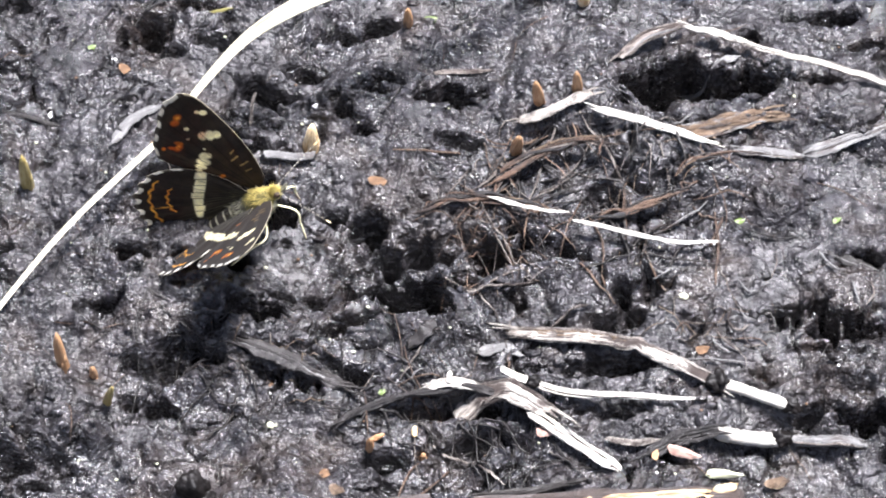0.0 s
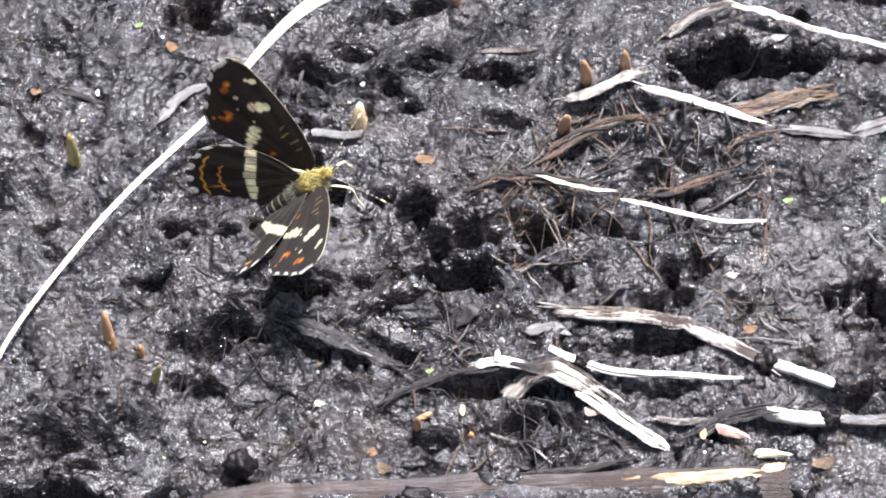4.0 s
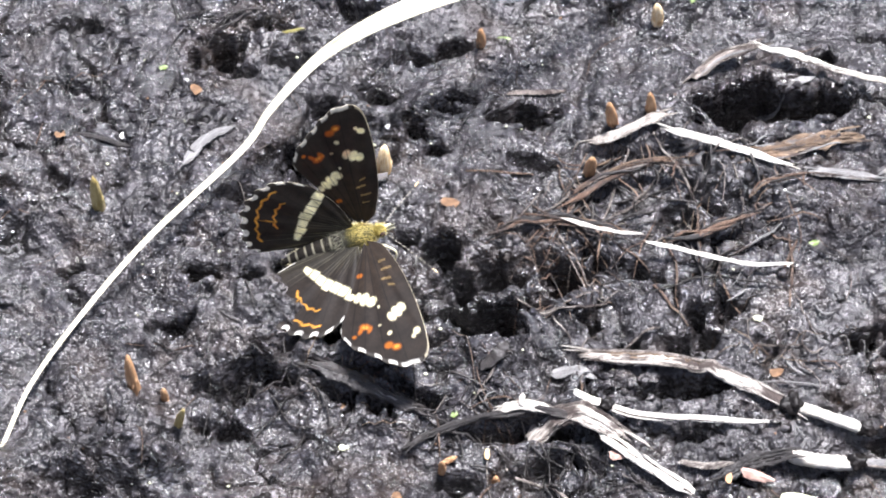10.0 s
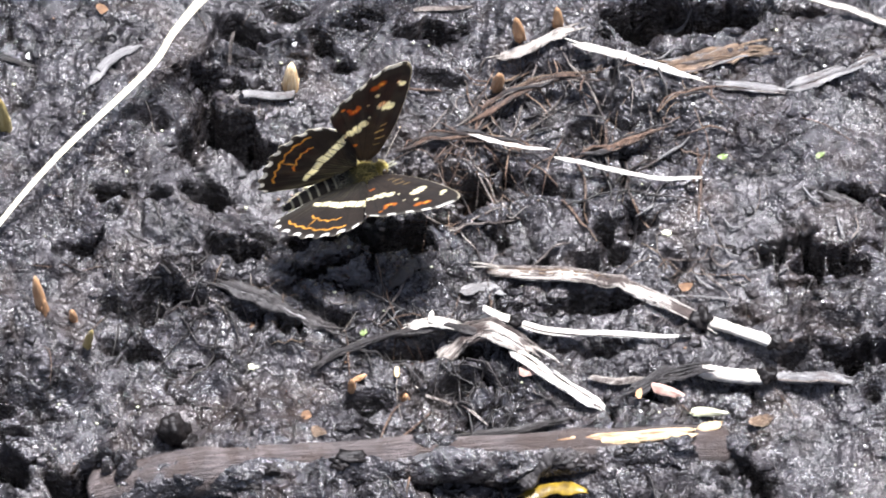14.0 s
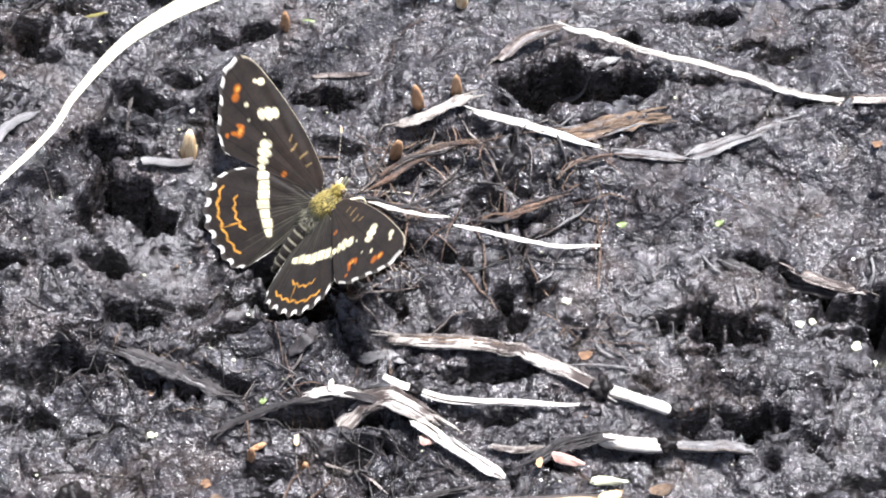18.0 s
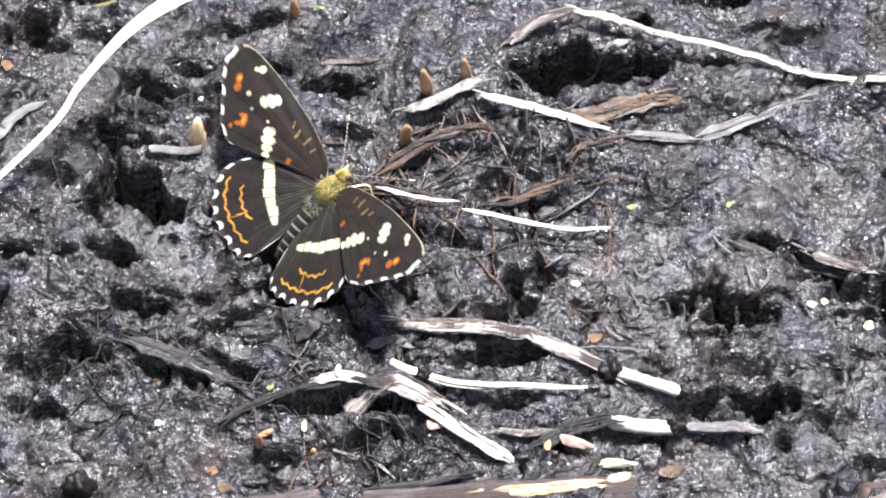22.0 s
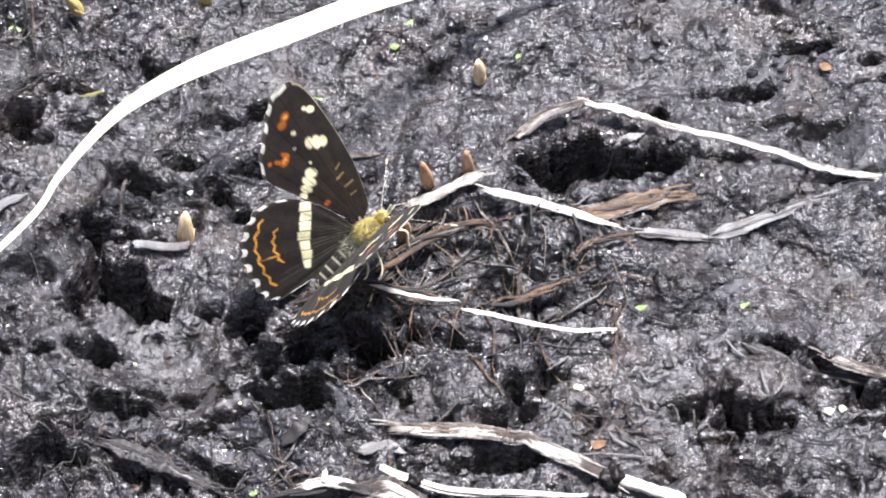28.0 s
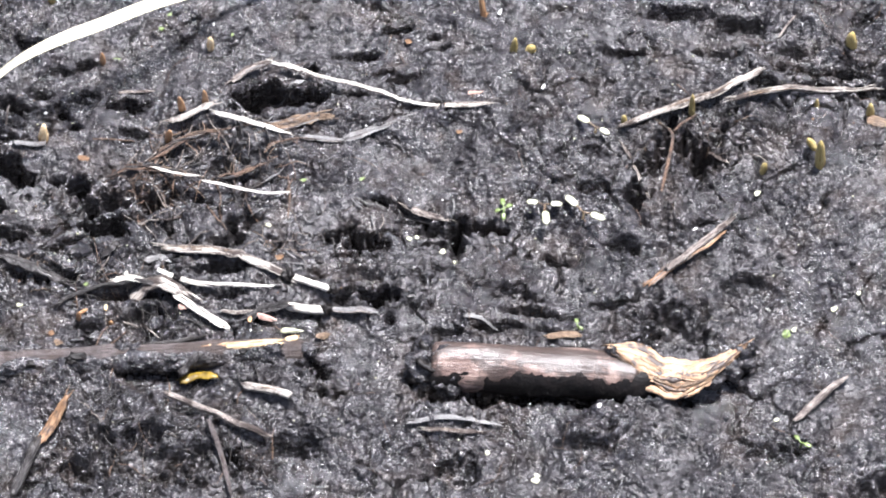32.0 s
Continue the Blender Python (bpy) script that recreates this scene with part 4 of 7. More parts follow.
long_branch = branch("fallen_branch", "long grey-brown barked branch half sunk in mud", [(-52.3, -36.4, -3.5), (-42.4, -35.7, 0.0), (-27.8, -34.9, 0.8), (-11.3, -34.1, 1.0), (11.7, -32.8, 1.2), (21.9, -32.4, 0.8)], 2.7, BARK, 3, ((14, 0.12), (38, 0.16), (58, 0.12)))
WRND = np.random.RandomState(5)
LRND = np.random.RandomState(23)
for i in range(34):
    f, a, size = LRND.uniform(0.12, 0.97), radians(LRND.uniform(-20, 95) + (25 if i % 4 == 0 else -10)), LRND.uniform(0.35, 1.0)
    axis = np.array((np.interp(f, [0, 0.14, 0.34, 0.56, 0.86, 1], [-52.3, -42.4, -27.8, -11.3, 11.7, 21.9]), np.interp(f, [0, 1], [-36.4, -32.4]), np.interp(f, [0, 0.14, 0.34, 1], [-3.5, 0.0, 0.8, 1.1])))
    spot = axis + 2.65 * np.array((0, -math.cos(a), math.sin(a)))
    part("mud_clod", rock("mud_clod", (size * 1.7, size, size * 0.7), (MUD, ROT_SHADE)[i % 2], LRND, rough=0.8, detail=3), long_branch, at=Matrix.Translation(Vector(spot) * MM))
for i in range(9):
    f0, f1, off = WRND.uniform(-0.15, 0.35), WRND.uniform(0.65, 1.1), WRND.uniform(-0.75, 0.75)
    p0, p1 = np.array((3.0, -33.1, 3.25)), np.array((16.4, -32.2, 3.45))
    pts = [p0 + (p1 - p0) * f + np.array((0, off * (0.35 + 0.65 * f), 0.35 - 0.35 * off * off)) for f in (f0, (f0 + f1) / 2, f1)]
    part("bare_wood", sweep("bare_wood", curve_points(pts, 6), WRND.uniform(0.5, 1.1), 0.5, WOOD if i % 4 else WOOD_ORANGE, WRND, taper=(0.15, 0.5), jitter=0.3, ragged=1.2), long_branch, "pale yellow bare wood where bark is gone" if i == 0 else "")
part("bare_wood", sweep("bare_wood", curve_points([(18.3, -31.3, 3.0), (21.0, -30.6, 2.9)], 6), 1.3, 0.5, WOOD, WRND, taper=(0.25, 0.6), jitter=0.3), long_branch)
part("bark_flap", sweep("bark_flap", curve_points([(-4.1, -37.3, 1.9), (-0.8, -35.1, 2.9), (2.2, -32.8, 3.4)], 6), 1.7, 0.5, MUD, WRND, taper=(0.25, 0.6), jitter=0.4), long_branch, "dark loose bark flap")

short_branch = branch("broken_branch", "short reddish-brown peeled branch with torn end", [(47.1, -36.6, 2.0), (57.7, -37.1, 2.1), (70.9, -37.9, 2.1), (79.7, -38.5, 2.0), (87.4, -39.3, 1.8)], 4.8, BARK_PINK, 8, ((8, 0.04), (36, 0.05)))
SPL = np.random.RandomState(11)


def smooth_end(f):
    """Rises from 0 to 1 over the last sixth of a length."""
    t = min(max((f - 0.84) / 0.16, 0), 1)
    return t * t


def mud_crust(ends, radius, lo, hi, seed, rise=0, mat=MUD):
    """A ragged shell between two angles on a branch's lower flank: stuck mud, and for the short branch its shaded side
    as well.
    """
    c = curve_points(ends, 44)
    tan = np.gradient(c, axis=0)
    tan /= np.linalg.norm(tan, axis=1)[:, None]
    side = np.cross(tan, [0, 0, 1.0])
    side /= np.linalg.norm(side, axis=1)[:, None]
    nor = np.cross(side, tan)
    dist = np.concatenate([[0], np.cumsum(np.linalg.norm(np.diff(c, axis=0), axis=1))])
    verts, faces, n, m = [], [], len(c), 22
    for i in range(n):
        top = hi + rise * (i / (n - 1)) ** 2 + 34 * noise.noise(Vector((dist[i] * 0.13, seed, 0))) + 18 * noise.noise(Vector((dist[i] * 0.5, seed, 3))) + 7 * noise.noise(Vector((dist[i] * 1.6, seed, 6)))
        for k in range(m):
            a = radians(lo + (top - lo) * k / (m - 1))
            r = radius + (0.42 + 0.45 * noise.noise(Vector((dist[i] * 0.35, k * 0.33, seed))) + 0.28 * noise.noise(Vector((dist[i] * 1.1, k * 0.8, seed)))) * (1 - (k / (m - 1)) ** 3 * 1.1)
            r *= 1 - 0.45 * smooth_end(i / (n - 1))
            verts.append(c[i] + side[i] * math.cos(a) * r + nor[i] * math.sin(a) * r)
    for i in range(n - 1):
        for k in range(m - 1):
            a = i * m + k
            faces.append((a, a + 1, a + m + 1, a + m))
    return from_arrays("mud_crust", verts, faces, [mat])


# Near-black shell: stuck mud plus the flank's shade, put into the colour.
part("mud_crust", mud_crust([(47.1, -36.6, 2.0), (57.7, -37.1, 2.1), (70.9, -37.9, 2.1), (79.7, -38.5, 2.0), (91.3, -40.0, 1.4)], 4.85, -100, 36, 4, 26, ROT_SHADE), short_branch, "black shell of mud and shade on the bark")
# Stuck mud only.
part("mud_crust", mud_crust([(-51.6, -36.4, -3.4), (-42.4, -35.7, 0.0), (-27.8, -34.9, 0.8), (-11.3, -34.1, 1.0), (11.7, -32.8, 1.2), (21.3, -32.4, 0.8)], 2.65, -100, 88, 9, -34), long_branch, "black shell of mud and shade on the bark")
for cx, cy, cz, r in ((*(47.7, -35.8), 2.2, 5.0), (*(51.1, -34.5), 4.0, 2.6), (*(50.2, -38.6), 1.5, 3.6), (*(82.5, -36.1), 5.2, 1.6)):
    part("mud_clod", rock("mud_clod", (r, r * 0.9, r * 0.85), MUD, SPL, rough=0.6, detail=4), short_branch, "black mud clod", Matrix.Translation(Vector((cx, cy, cz)) * MM))
for cx, cy, cz, r in ((*(22.3, -32.7), 0.8, 2.2), (*(15.0, -34.4), 0.6, 1.7)):
    part("mud_clod", rock("mud_clod", (r, r * 0.9, r * 0.85), MUD, SPL, rough=0.6, detail=3), long_branch, "black mud clod", Matrix.Translation(Vector((cx, cy, cz)) * MM))
TORN_TOP = curve_points([(82.4, -35.2, 6.0), (87.3, -35.7, 5.6), (91.7, -37.2, 4.8), (96.4, -38.0, 3.8), (101.9, -36.7, 3.4), (108.6, -32.7, 3.6)], 6)
TORN_LOW = curve_points([(86.2, -40.0, 4.6), (89.5, -41.9, 3.4), (93.9, -43.5, 2.4), (98.5, -42.4, 2.2), (101.9, -39.7, 2.4), (106.2, -35.8, 2.8)], 6)
for i in range(44):
    f = (i + SPL.uniform(0, 1)) / 44 if i > 9 else i / 9
    n = len(TORN_TOP)
    a, b = (0, n) if i < 10 else sorted((int(SPL.uniform(0, 0.6) * n), int(SPL.uniform(0.45, 1.0) * n)))
    if b - a < 7:
        a, b = max(0, a - 5), min(n, a + 9)
    s = np.linspace(0, 1, n)[:, None]
    drift = np.interp(s[:, 0], np.linspace(0, 1, 5), SPL.uniform(-0.3, 0.3, 5))[:, None]
    g = np.clip(f + drift, -0.1, 1.1)
    line = TORN_TOP * (1 - g) + TORN_LOW * g + np.array([0, 0, 1.0]) * (0.9 * np.sin(math.pi * np.clip(g, 0, 1)) + (0 if i < 10 else SPL.uniform(-0.2, 0.5)))
    wood = (WOOD_TORN, WOOD_TORN, WOOD_ORANGE, WOOD_TORN, BARK_PINK, WOOD_TORN, WOOD_ORANGE, WOOD_TORN, STRAW_TAN)[i % 9]
    part("splinter", sweep("splinter", line[a:b], SPL.uniform(1.7, 2.4) if i < 10 else SPL.uniform(0.4, 1.5), SPL.uniform(0.9, 1.4) if i < 10 else SPL.uniform(0.3, 0.6), wood, SPL, sides=8, taper=(0.25, 0.15), jitter=0.45, ragged=1.2, flat=0.9), short_branch, "torn orange wood splinter" if i == 0 else "")
for k, (px, py, pr) in enumerate(((107.0, -34.6, 2.9), (102.0, -39.3, 2.2), (109.3, -31.5, 1.7), (105.1, -37.5, 2.4), (90.7, -41.1, 1.8))):
    part("mud_lump", rock("mud_lump", (pr, pr * 0.8, pr * 0.8), MUD, SPL, rough=0.7, detail=3), short_branch, at=Matrix.Translation(Vector((px, py, 1.2)) * MM))
for cx, cy, cz, r in ((49.6, -36.2, 5.0, 2.3), (51.2, -38.6, 3.6, 1.9), (48.8, -38.8, 3.2, 2.6), (53.2, -39.8, 2.0, 1.6), (52.2, -35.2, 6.0, 1.0)):
    part("mud_clod", rock("mud_clod", (r, r * 0.8, r * 0.8), CRUMB, SPL, rough=0.9, detail=4), short_branch, at=Matrix.Translation(Vector((cx, cy, cz)) * MM))
part("rotten_end", rock("rotten_end", (4.4, 4.4, 4.2), ROT_SHADE, SPL, rough=0.9, detail=4), short_branch, "black rotten branch end", at=Matrix.Translation(Vector((46.9, -36.0, 1.8)) * MM))

strip("twig", "orange splintered wood chip", "wood chip", [(90.0, -17.8, 0.5), (94.5, -13.8, 1.0), (100.2, -10.0, 1.4), (104.2, -6.2, 1.3)], 1.56, 0.6, WOOD_ORANGE, splits=8, jitter=0.3, taper=(0.3, 0.5), strands=7)
strip("twig", "grey bark strip on a wood chip", "twig", [(93.4, -15.1, 1.4), (100.2, -9.2, 2.0), (107.1, -2.5, 2.2)], 1.34, 0.6, STRAW_DIRTY, splits=4, strands=5)
strip("twig", "pale stick with broken white end", "twig", [(85.1, 19.2, 0.6), (91.9, 21.8, 1.0), (99.3, 24.8, 1.3), (105.6, 27.3, 1.6), (113.2, 32.0, 2.4)], 1.47, 1.0, STRAW, splits=4, jitter=0.2, taper=(0.3, 1.0), strands=7)
strip("twig", "long pale splintered stick with orange wood", "twig", [(106.7, 24.5, 1.4), (113.4, 25.8, 1.6), (119.2, 27.7, 1.6), (128.5, 29.7, 1.6), (136.6, 31.6, 1.2)], 1.25, 0.8, STRAW, splits=7, jitter=0.2, strands=8)
strip("twig", "thin grey twig leaning into a hollow", "twig", [(84.9, 16.2, 0.8), (87.9, 10.9, 0.6), (90.5, 2.4, 0.2)], 0.68, 0.6, STRAW_DIRTY, splits=4)
strip("twig", "thin forked reddish stem", "twig", [(92.7, 3.2, 0.3), (94.2, 10.9, 1.2), (95.3, 18.2, 2.0), (92.5, 19.1, 2.2)], 0.67, 0.7, ROOT, splits=2)
strip("twig", "short red twig on a forked stem", "twig", [(95.4, 18.7, 1.8), (100.5, 22.1, 2.4)], 0.5, 0.5, ROOT)
strip("twig", "smooth grey-brown twig with pale tip", "twig", [(-4.8, -41.8, 2.0), (2.7, -46.4, 1.8), (9.4, -50.7, 1.5), (16.0, -52.6, 1.0)], 1.21, 1.2, STRAW_DIRTY, strands=3)
strip("twig", "thin brown twig standing in litter", "twig", [(3.8, -50.6, 2.0), (6.2, -56.6, 1.8), (8.5, -66.1, 1.4)], 1.10, 1.1, BARK)
strip("twig", "short pale pink straw stub", "twig", [(10.4, -41.8, 0.8), (14.8, -42.7, 1.0), (19.4, -44.6, 1.0)], 1.54, 1.5, STRAW, taper=(0.7, 1.0), strands=4)
peat_lump = tagged(new("peat_lump"), "dark reddish-black peat lump beside the branch", "peat lump")
peat_lump.location = Vector((-43.0, -30.4, 1.0)) * MM
part("lump", rock("lump", (1.9, 1.7, 2.2), ROT_SHADE, np.random.RandomState(31), rough=0.35, detail=4), peat_lump)
part("crumb", rock("crumb", (1.2, 1.0, 0.9), ROT_SHADE, np.random.RandomState(32), rough=0.5, detail=3), peat_lump, at=Matrix.Translation(Vector((1.5, -0.9, -0.9)) * MM))
strip("black_stem", "dark stub leaning over the branch", "stem", [(-2.2, -38.2, 2.4), (-0.4, -36.4, 3.2), (1.6, -34.7, 3.6)], 1.71, 1.30, ROOT_DARK, group="rotten stems", jitter=0.3, strands=5)
strip("black_stem", "black wet stem in front of the branch", "stem", [(-12.0, -30.5, 0.5), (-3.8, -30.1, 0.7), (3.6, -28.2, 0.6)], 0.93, 0.60, ROOT_DARK, group="rotten stems", jitter=0.4, strands=5)
strip("twig", "thin brown stick among dark litter", "twig", [(-14.8, -23.2, 0.7), (-10.6, -25.6, 0.8), (-6.2, -29.5, 0.6)], 0.40, 0.40, STRAW_DIRTY, jitter=0.2)
strip("yellow_leaf", "folded yellow leaf with brown edge", "leaf scrap", [(-2.1, -38.8, 1.2), (1.4, -37.7, 1.6), (5.3, -38.4, 1.2)], 1.9, 0.6, YELLOW, taper=(0.4, 0.3), jitter=0.2)
strip("bark_piece", "small orange-brown torn bark piece", "bark", [(-29.4, -52.6, 0.8), (-26.4, -48.8, 1.4), (-23.5, -45.4, 1.6)], 1.9, 0.8, WOOD_ORANGE, splits=5, jitter=0.3)
strip("black_stem", "black stem sunk at a hollow's rim", "stem", [(-34.1, -63.8, 1.0), (-31.1, -56.2, 1.4), (-29.0, -51.7, 1.2)], 2.04, 1.26, ROOT_DARK, group="rotten stems", strands=9)
strip("dry_straw", "split white straw half buried", "straw", [(45.0, -50.8, 0.5), (51.0, -51.5, 0.6), (57.6, -51.6, 0.4)], 1.09, 0.38, STRAW, splits=3, strands=4)
strip("dry_straw", "grey straw half buried", "straw", [(42.2, -49.7, 0.3), (51.0, -49.0, 0.4), (60.3, -49.4, 0.2)], 1.1, 0.30, STRAW_GREY, splits=3)
strip("leaf_scrap", "olive flat leaf beside the branch", "leaf scrap", [(69.4, -29.6, 0.5), (73.2, -28.5, 0.6), (76.6, -28.7, 0.5)], 1.5, 0.30, STRAW_TAN)
strip("leaf_scrap", "grey smear of wet leaf", "leaf scrap", [(53.3, -25.6, 0.3), (56.6, -26.1, 0.3), (60.2, -26.9, 0.3)], 1.1, 0.22, STRAW_GREY)
strip("twig", "grey-green twig leaning over the mud", "twig", [(117.4, -48.6, 0.4), (122.5, -44.0, 1.0), (128.2, -39.6, 1.6)], 1.6, 0.8, STRAW_DIRTY)
strip("leaf_scrap", "brown leaf with pale edge", "leaf scrap", [(134.5, 22.7, 0.5), (138.4, 21.0, 0.6)], 2.6, 0.38, STRAW_TAN)
strip("leaf_scrap", "pinkish small leaf scrap", "leaf scrap", [(102.6, 15.7, 0.5), (106.5, 12.5, 0.4)], 1.0, 0.22, STRAW_DIRTY)
strip("root", "thin white root fibre", "root", [(117.3, 41.8, 0.4), (119.0, 44.5, 0.8), (120.9, 46.8, 0.6)], 0.5, 0.4, STRAW_DIRTY, group="roots")

# ---- buds, shoots, seedlings, seeds ----
def scaled_bud(name, label, category, x, y, height, radius, lean, mat, seed, group):
    """A pointed bud with overlapping scales, standing or leaning in the mud."""
    rnd = np.random.RandomState(seed)
    height *= 1.45
    radius *= 0.86
    thing = new(name)
    n, sides = 9, 10
    verts, uv, faces = [], [], []
    for i in range(n):
        f = i / (n - 1)
        r = radius * math.sqrt(max(0.0, 1 - f ** 3.4)) * (0.8 + 0.2 * math.sin(3.1 * f))
        r = max(r, radius * 0.06)
        for k in range(sides):
            a = 2 * math.pi * k / sides
            rr = r * (1 + 0.12 * math.sin(3 * a + seed) + rnd.uniform(-0.04, 0.04))
            verts.append((rr * math.cos(a), rr * math.sin(a), f * height - 0.25 * height))
            uv.append((abs(k / sides * 2 - 1), f))
    for i in range(n - 1):
        for k in range(sides):
            a, b = i * sides + k, i * sides + (k + 1) % sides
            faces.append((a, b, b + sides, a + sides))
    faces.append(tuple(range((n - 1) * sides, n * sides)))
    part("bud_core", from_arrays("bud_core", verts, faces, [mat], uv), thing)
    for s in range(3):
        a0 = rnd.uniform(0, 6.28)
        top = height * (0.25 + 0.14 * s)
        verts, uv, faces = [], [], []
        for i in range(6):
            f = i / 5
            wd = (1 - f ** 2) * 1.0 + 0.05
            r = radius * (1.0 + 0.03 * s)
            for k in range(5):
                a = a0 + (k / 4 - 0.5) * 2.0 * wd
                verts.append((r * math.cos(a), r * math.sin(a), -0.22 * height + f * top))
                uv.append((k / 4, f))
        for i in range(5):
            for k in range(4):
                a = i * 5 + k
                faces.append((a, a + 1, a + 6, a + 5))
        me = from_arrays("scale", verts, faces, [mat], uv)
        ob = part("scale", me, thing)
        ob.modifiers.new("thickness", "SOLIDIFY").thickness = 0.06 * MM
    z = ground_z(x, y)
    thing.matrix_basis = Matrix.Translation(Vector((x, y, z + 0.1)) * MM) @ Euler((radians(lean[1]), radians(lean[0]), rnd.uniform(0, 6)), "XYZ").to_matrix().to_4x4()
    tagged(thing, label, category, group)
    return thing


G = "brown buds in the mud"
for args in (
        ("plant_bud", "cream and brown pointed bud on dark mud", "bud", -30.6, 18.7, 4.6, 1.15, (-6, 5), BUD_PALE, 1, G),
        ("plant_bud", "orange-brown slender bud beside a straw", "bud", -2.7, 23.7, 4.8, 0.85, (8, 0), BUD, 2, G),
        ("plant_bud", "orange-brown slender bud leaning slightly", "bud", 1.9, 24.7, 4.6, 0.75, (6, 0), BUD, 3, G),
        ("plant_bud", "orange-brown bud under a straw end", "bud", -5.6, 18.4, 5.0, 0.85, (14, 0), BUD, 4, G),
        ("plant_bud", "faded brown bud on open mud", "bud", 2.5, 40.7, 3.6, 0.9, (2, 0), BUD_PALE, 5, G),
        ("plant_bud", "small brown bud at a hollow's edge", "bud", -19.0, 36.1, 3.0, 0.7, (0, 0), BUD, 6, G),
        ("plant_bud", "pinkish brown upright bud", "bud", -59.0, -13.7, 5.8, 0.85, (-10, 0), BUD, 7, G),
        ("plant_bud", "small pink bud tip", "bud", -55.4, -14.7, 2.6, 0.6, (5, 0), BUD, 8, G),
        ("plant_bud", "small orange bud in dark litter", "bud", -22.3, -23.6, 2.2, 0.55, (5, 0), BUD, 10, G),
        ("plant_bud", "round brown bud in dark litter", "bud", -15.9, -24.1, 1.7, 0.6, (5, 0), BUD, 11, G),
        ("plant_bud", "tiny pale bud in dark litter", "bud", -17.0, -21.5, 1.3, 0.45, (60, 20), BUD_PALE, 12, G),
        ("plant_bud", "tiny brown bud in dark litter", "bud", -21.6, -22.6, 1.3, 0.45, (50, 20), BUD, 13, G),
        ("plant_bud", "tall brown stub at the mud's far edge", "bud", 57.7, 48.6, 7.5, 0.75, (12, 0), BUD, 14, G)):
    scaled_bud(*args)
G = "yellow shoots"
for args in (
        ("yellow_shoot", "short stout yellow-brown shoot", "shoot", -64.7, 11.9, 6.6, 0.9, (3, 0), SHOOT, 21, G),
        ("yellow_shoot", "thin leaning yellow shoot", "shoot", -53.6, -18.2, 4.6, 0.6, (14, 0), SHOOT, 22, G),
        ("yellow_shoot", "tall yellow double shoot", "shoot", 124.5, 10.2, 8.0, 1.2, (2, 0), SHOOT, 23, G),
        ("yellow_shoot", "small yellow side shoot", "shoot", 123.2, 13.4, 3.0, 0.9, (-25, 0), SHOOT, 24, G),
        ("yellow_shoot", "olive yellow shoot in front of a stick", "shoot", 99.3, 23.1, 6.5, 0.8, (-2, 0), SHOOT, 25, G),
        ("yellow_shoot", "small yellow shoot tip", "shoot", 113.2, 10.1, 2.8, 0.8, (8, 0), SHOOT, 26, G),
        ("yellow_shoot", "short yellow shoot on far mud", "shoot", 135.1, 24.1, 4.0, 1.0, (0, 0), SHOOT, 27, G),
        ("yellow_shoot", "yellow shoot beside dark hollow", "shoot", 131.8, 39.5, 4.0, 1.3, (0, 0), SHOOT, 28, G),
        ("yellow_shoot", "forked orange shoot on grey mud", "shoot", 63.7, 38.8, 4.0, 0.9, (5, 0), SHOOT, 29, G),
        ("yellow_shoot", "short olive stub of the forked shoot", "shoot", 67.1, 38.6, 2.0, 1.1, (20, 0), SHOOT, 30, G),
        ("yellow_shoot", "tiny yellow stub beside a stick", "shoot", 85.6, 20.8, 2.2, 0.7, (0, 0), SHOOT, 31, G),
        ("yellow_shoot", "pale thin shoot on far mud", "shoot", 124.4, 24.8, 4.0, 0.6, (0, 0), SHOOT, 32, G),
        ("yellow_shoot", "orange-brown shoot at the mud's edge", "shoot", -44.2, 48.3, 3.5, 0.9, (20, 0), SHOOT, 33, G),
        ("yellow_shoot", "brown shoot tip at the far mud", "shoot", -29.7, 51.4, 3.2, 0.9, (5, 0), SHOOT, 34, G)):
    scaled_bud(*args)


def petal(x, y, length, width, turn, tilt, mat, name, label, category, group="", lift=0.5):
    """A small husk, seed leaf or disc: a domed oval, thick in the middle."""
    SEED[0] += 1
    rnd = np.random.RandomState(SEED[0])
    n, m = 8, 14
    verts, uv, faces = [], [], []
    for layer in (1, -1):
        for i in range(n + 1):
            f = i / n
            for k in range(m):
                a = 2 * math.pi * k / m
                rr = f * (1 + 0.10 * math.sin(2 * a + SEED[0]) + 0.08 * math.sin(3 * a + 2 * SEED[0]) + 0.07 * math.sin(5 * a + SEED[0]) + rnd.uniform(-0.04, 0.04))
                px, py = rr * math.cos(a) * length / 2, rr * math.sin(a) * width / 2 * (1 - 0.25 * math.cos(a) * (length > width * 1.3))
                verts.append((px, py, (0.28 if length > 1.6 * width else 0.12) * width * (1 - f * f) * (1 if layer > 0 else -0.5) + 0.08 * layer * (1 - f) + 0.06 * length * (rr * math.cos(a)) ** 2 + 0.07 * width * f * math.sin(3 * a + SEED[0])))
                uv.append((f, k / m))
    for layer in range(2):
        o = layer * (n + 1) * m
        for i in range(n):
            for k in range(m):
                a, b = o + i * m + k, o + i * m + (k + 1) % m
                faces.append((a, a + m, b + m, b) if layer == 0 else (a, b, b + m, a + m))
    thing = new(name)
    thing.matrix_basis = Matrix.Translation(Vector((x, y, ground_z(x, y) + lift)) * MM) @ Euler((radians(tilt[1]), radians(tilt[0]), radians(turn)), "XYZ").to_matrix().to_4x4()
    part("husk", from_arrays("husk", verts, faces, [mat], uv), thing)
    return tagged(thing, label, category, group)


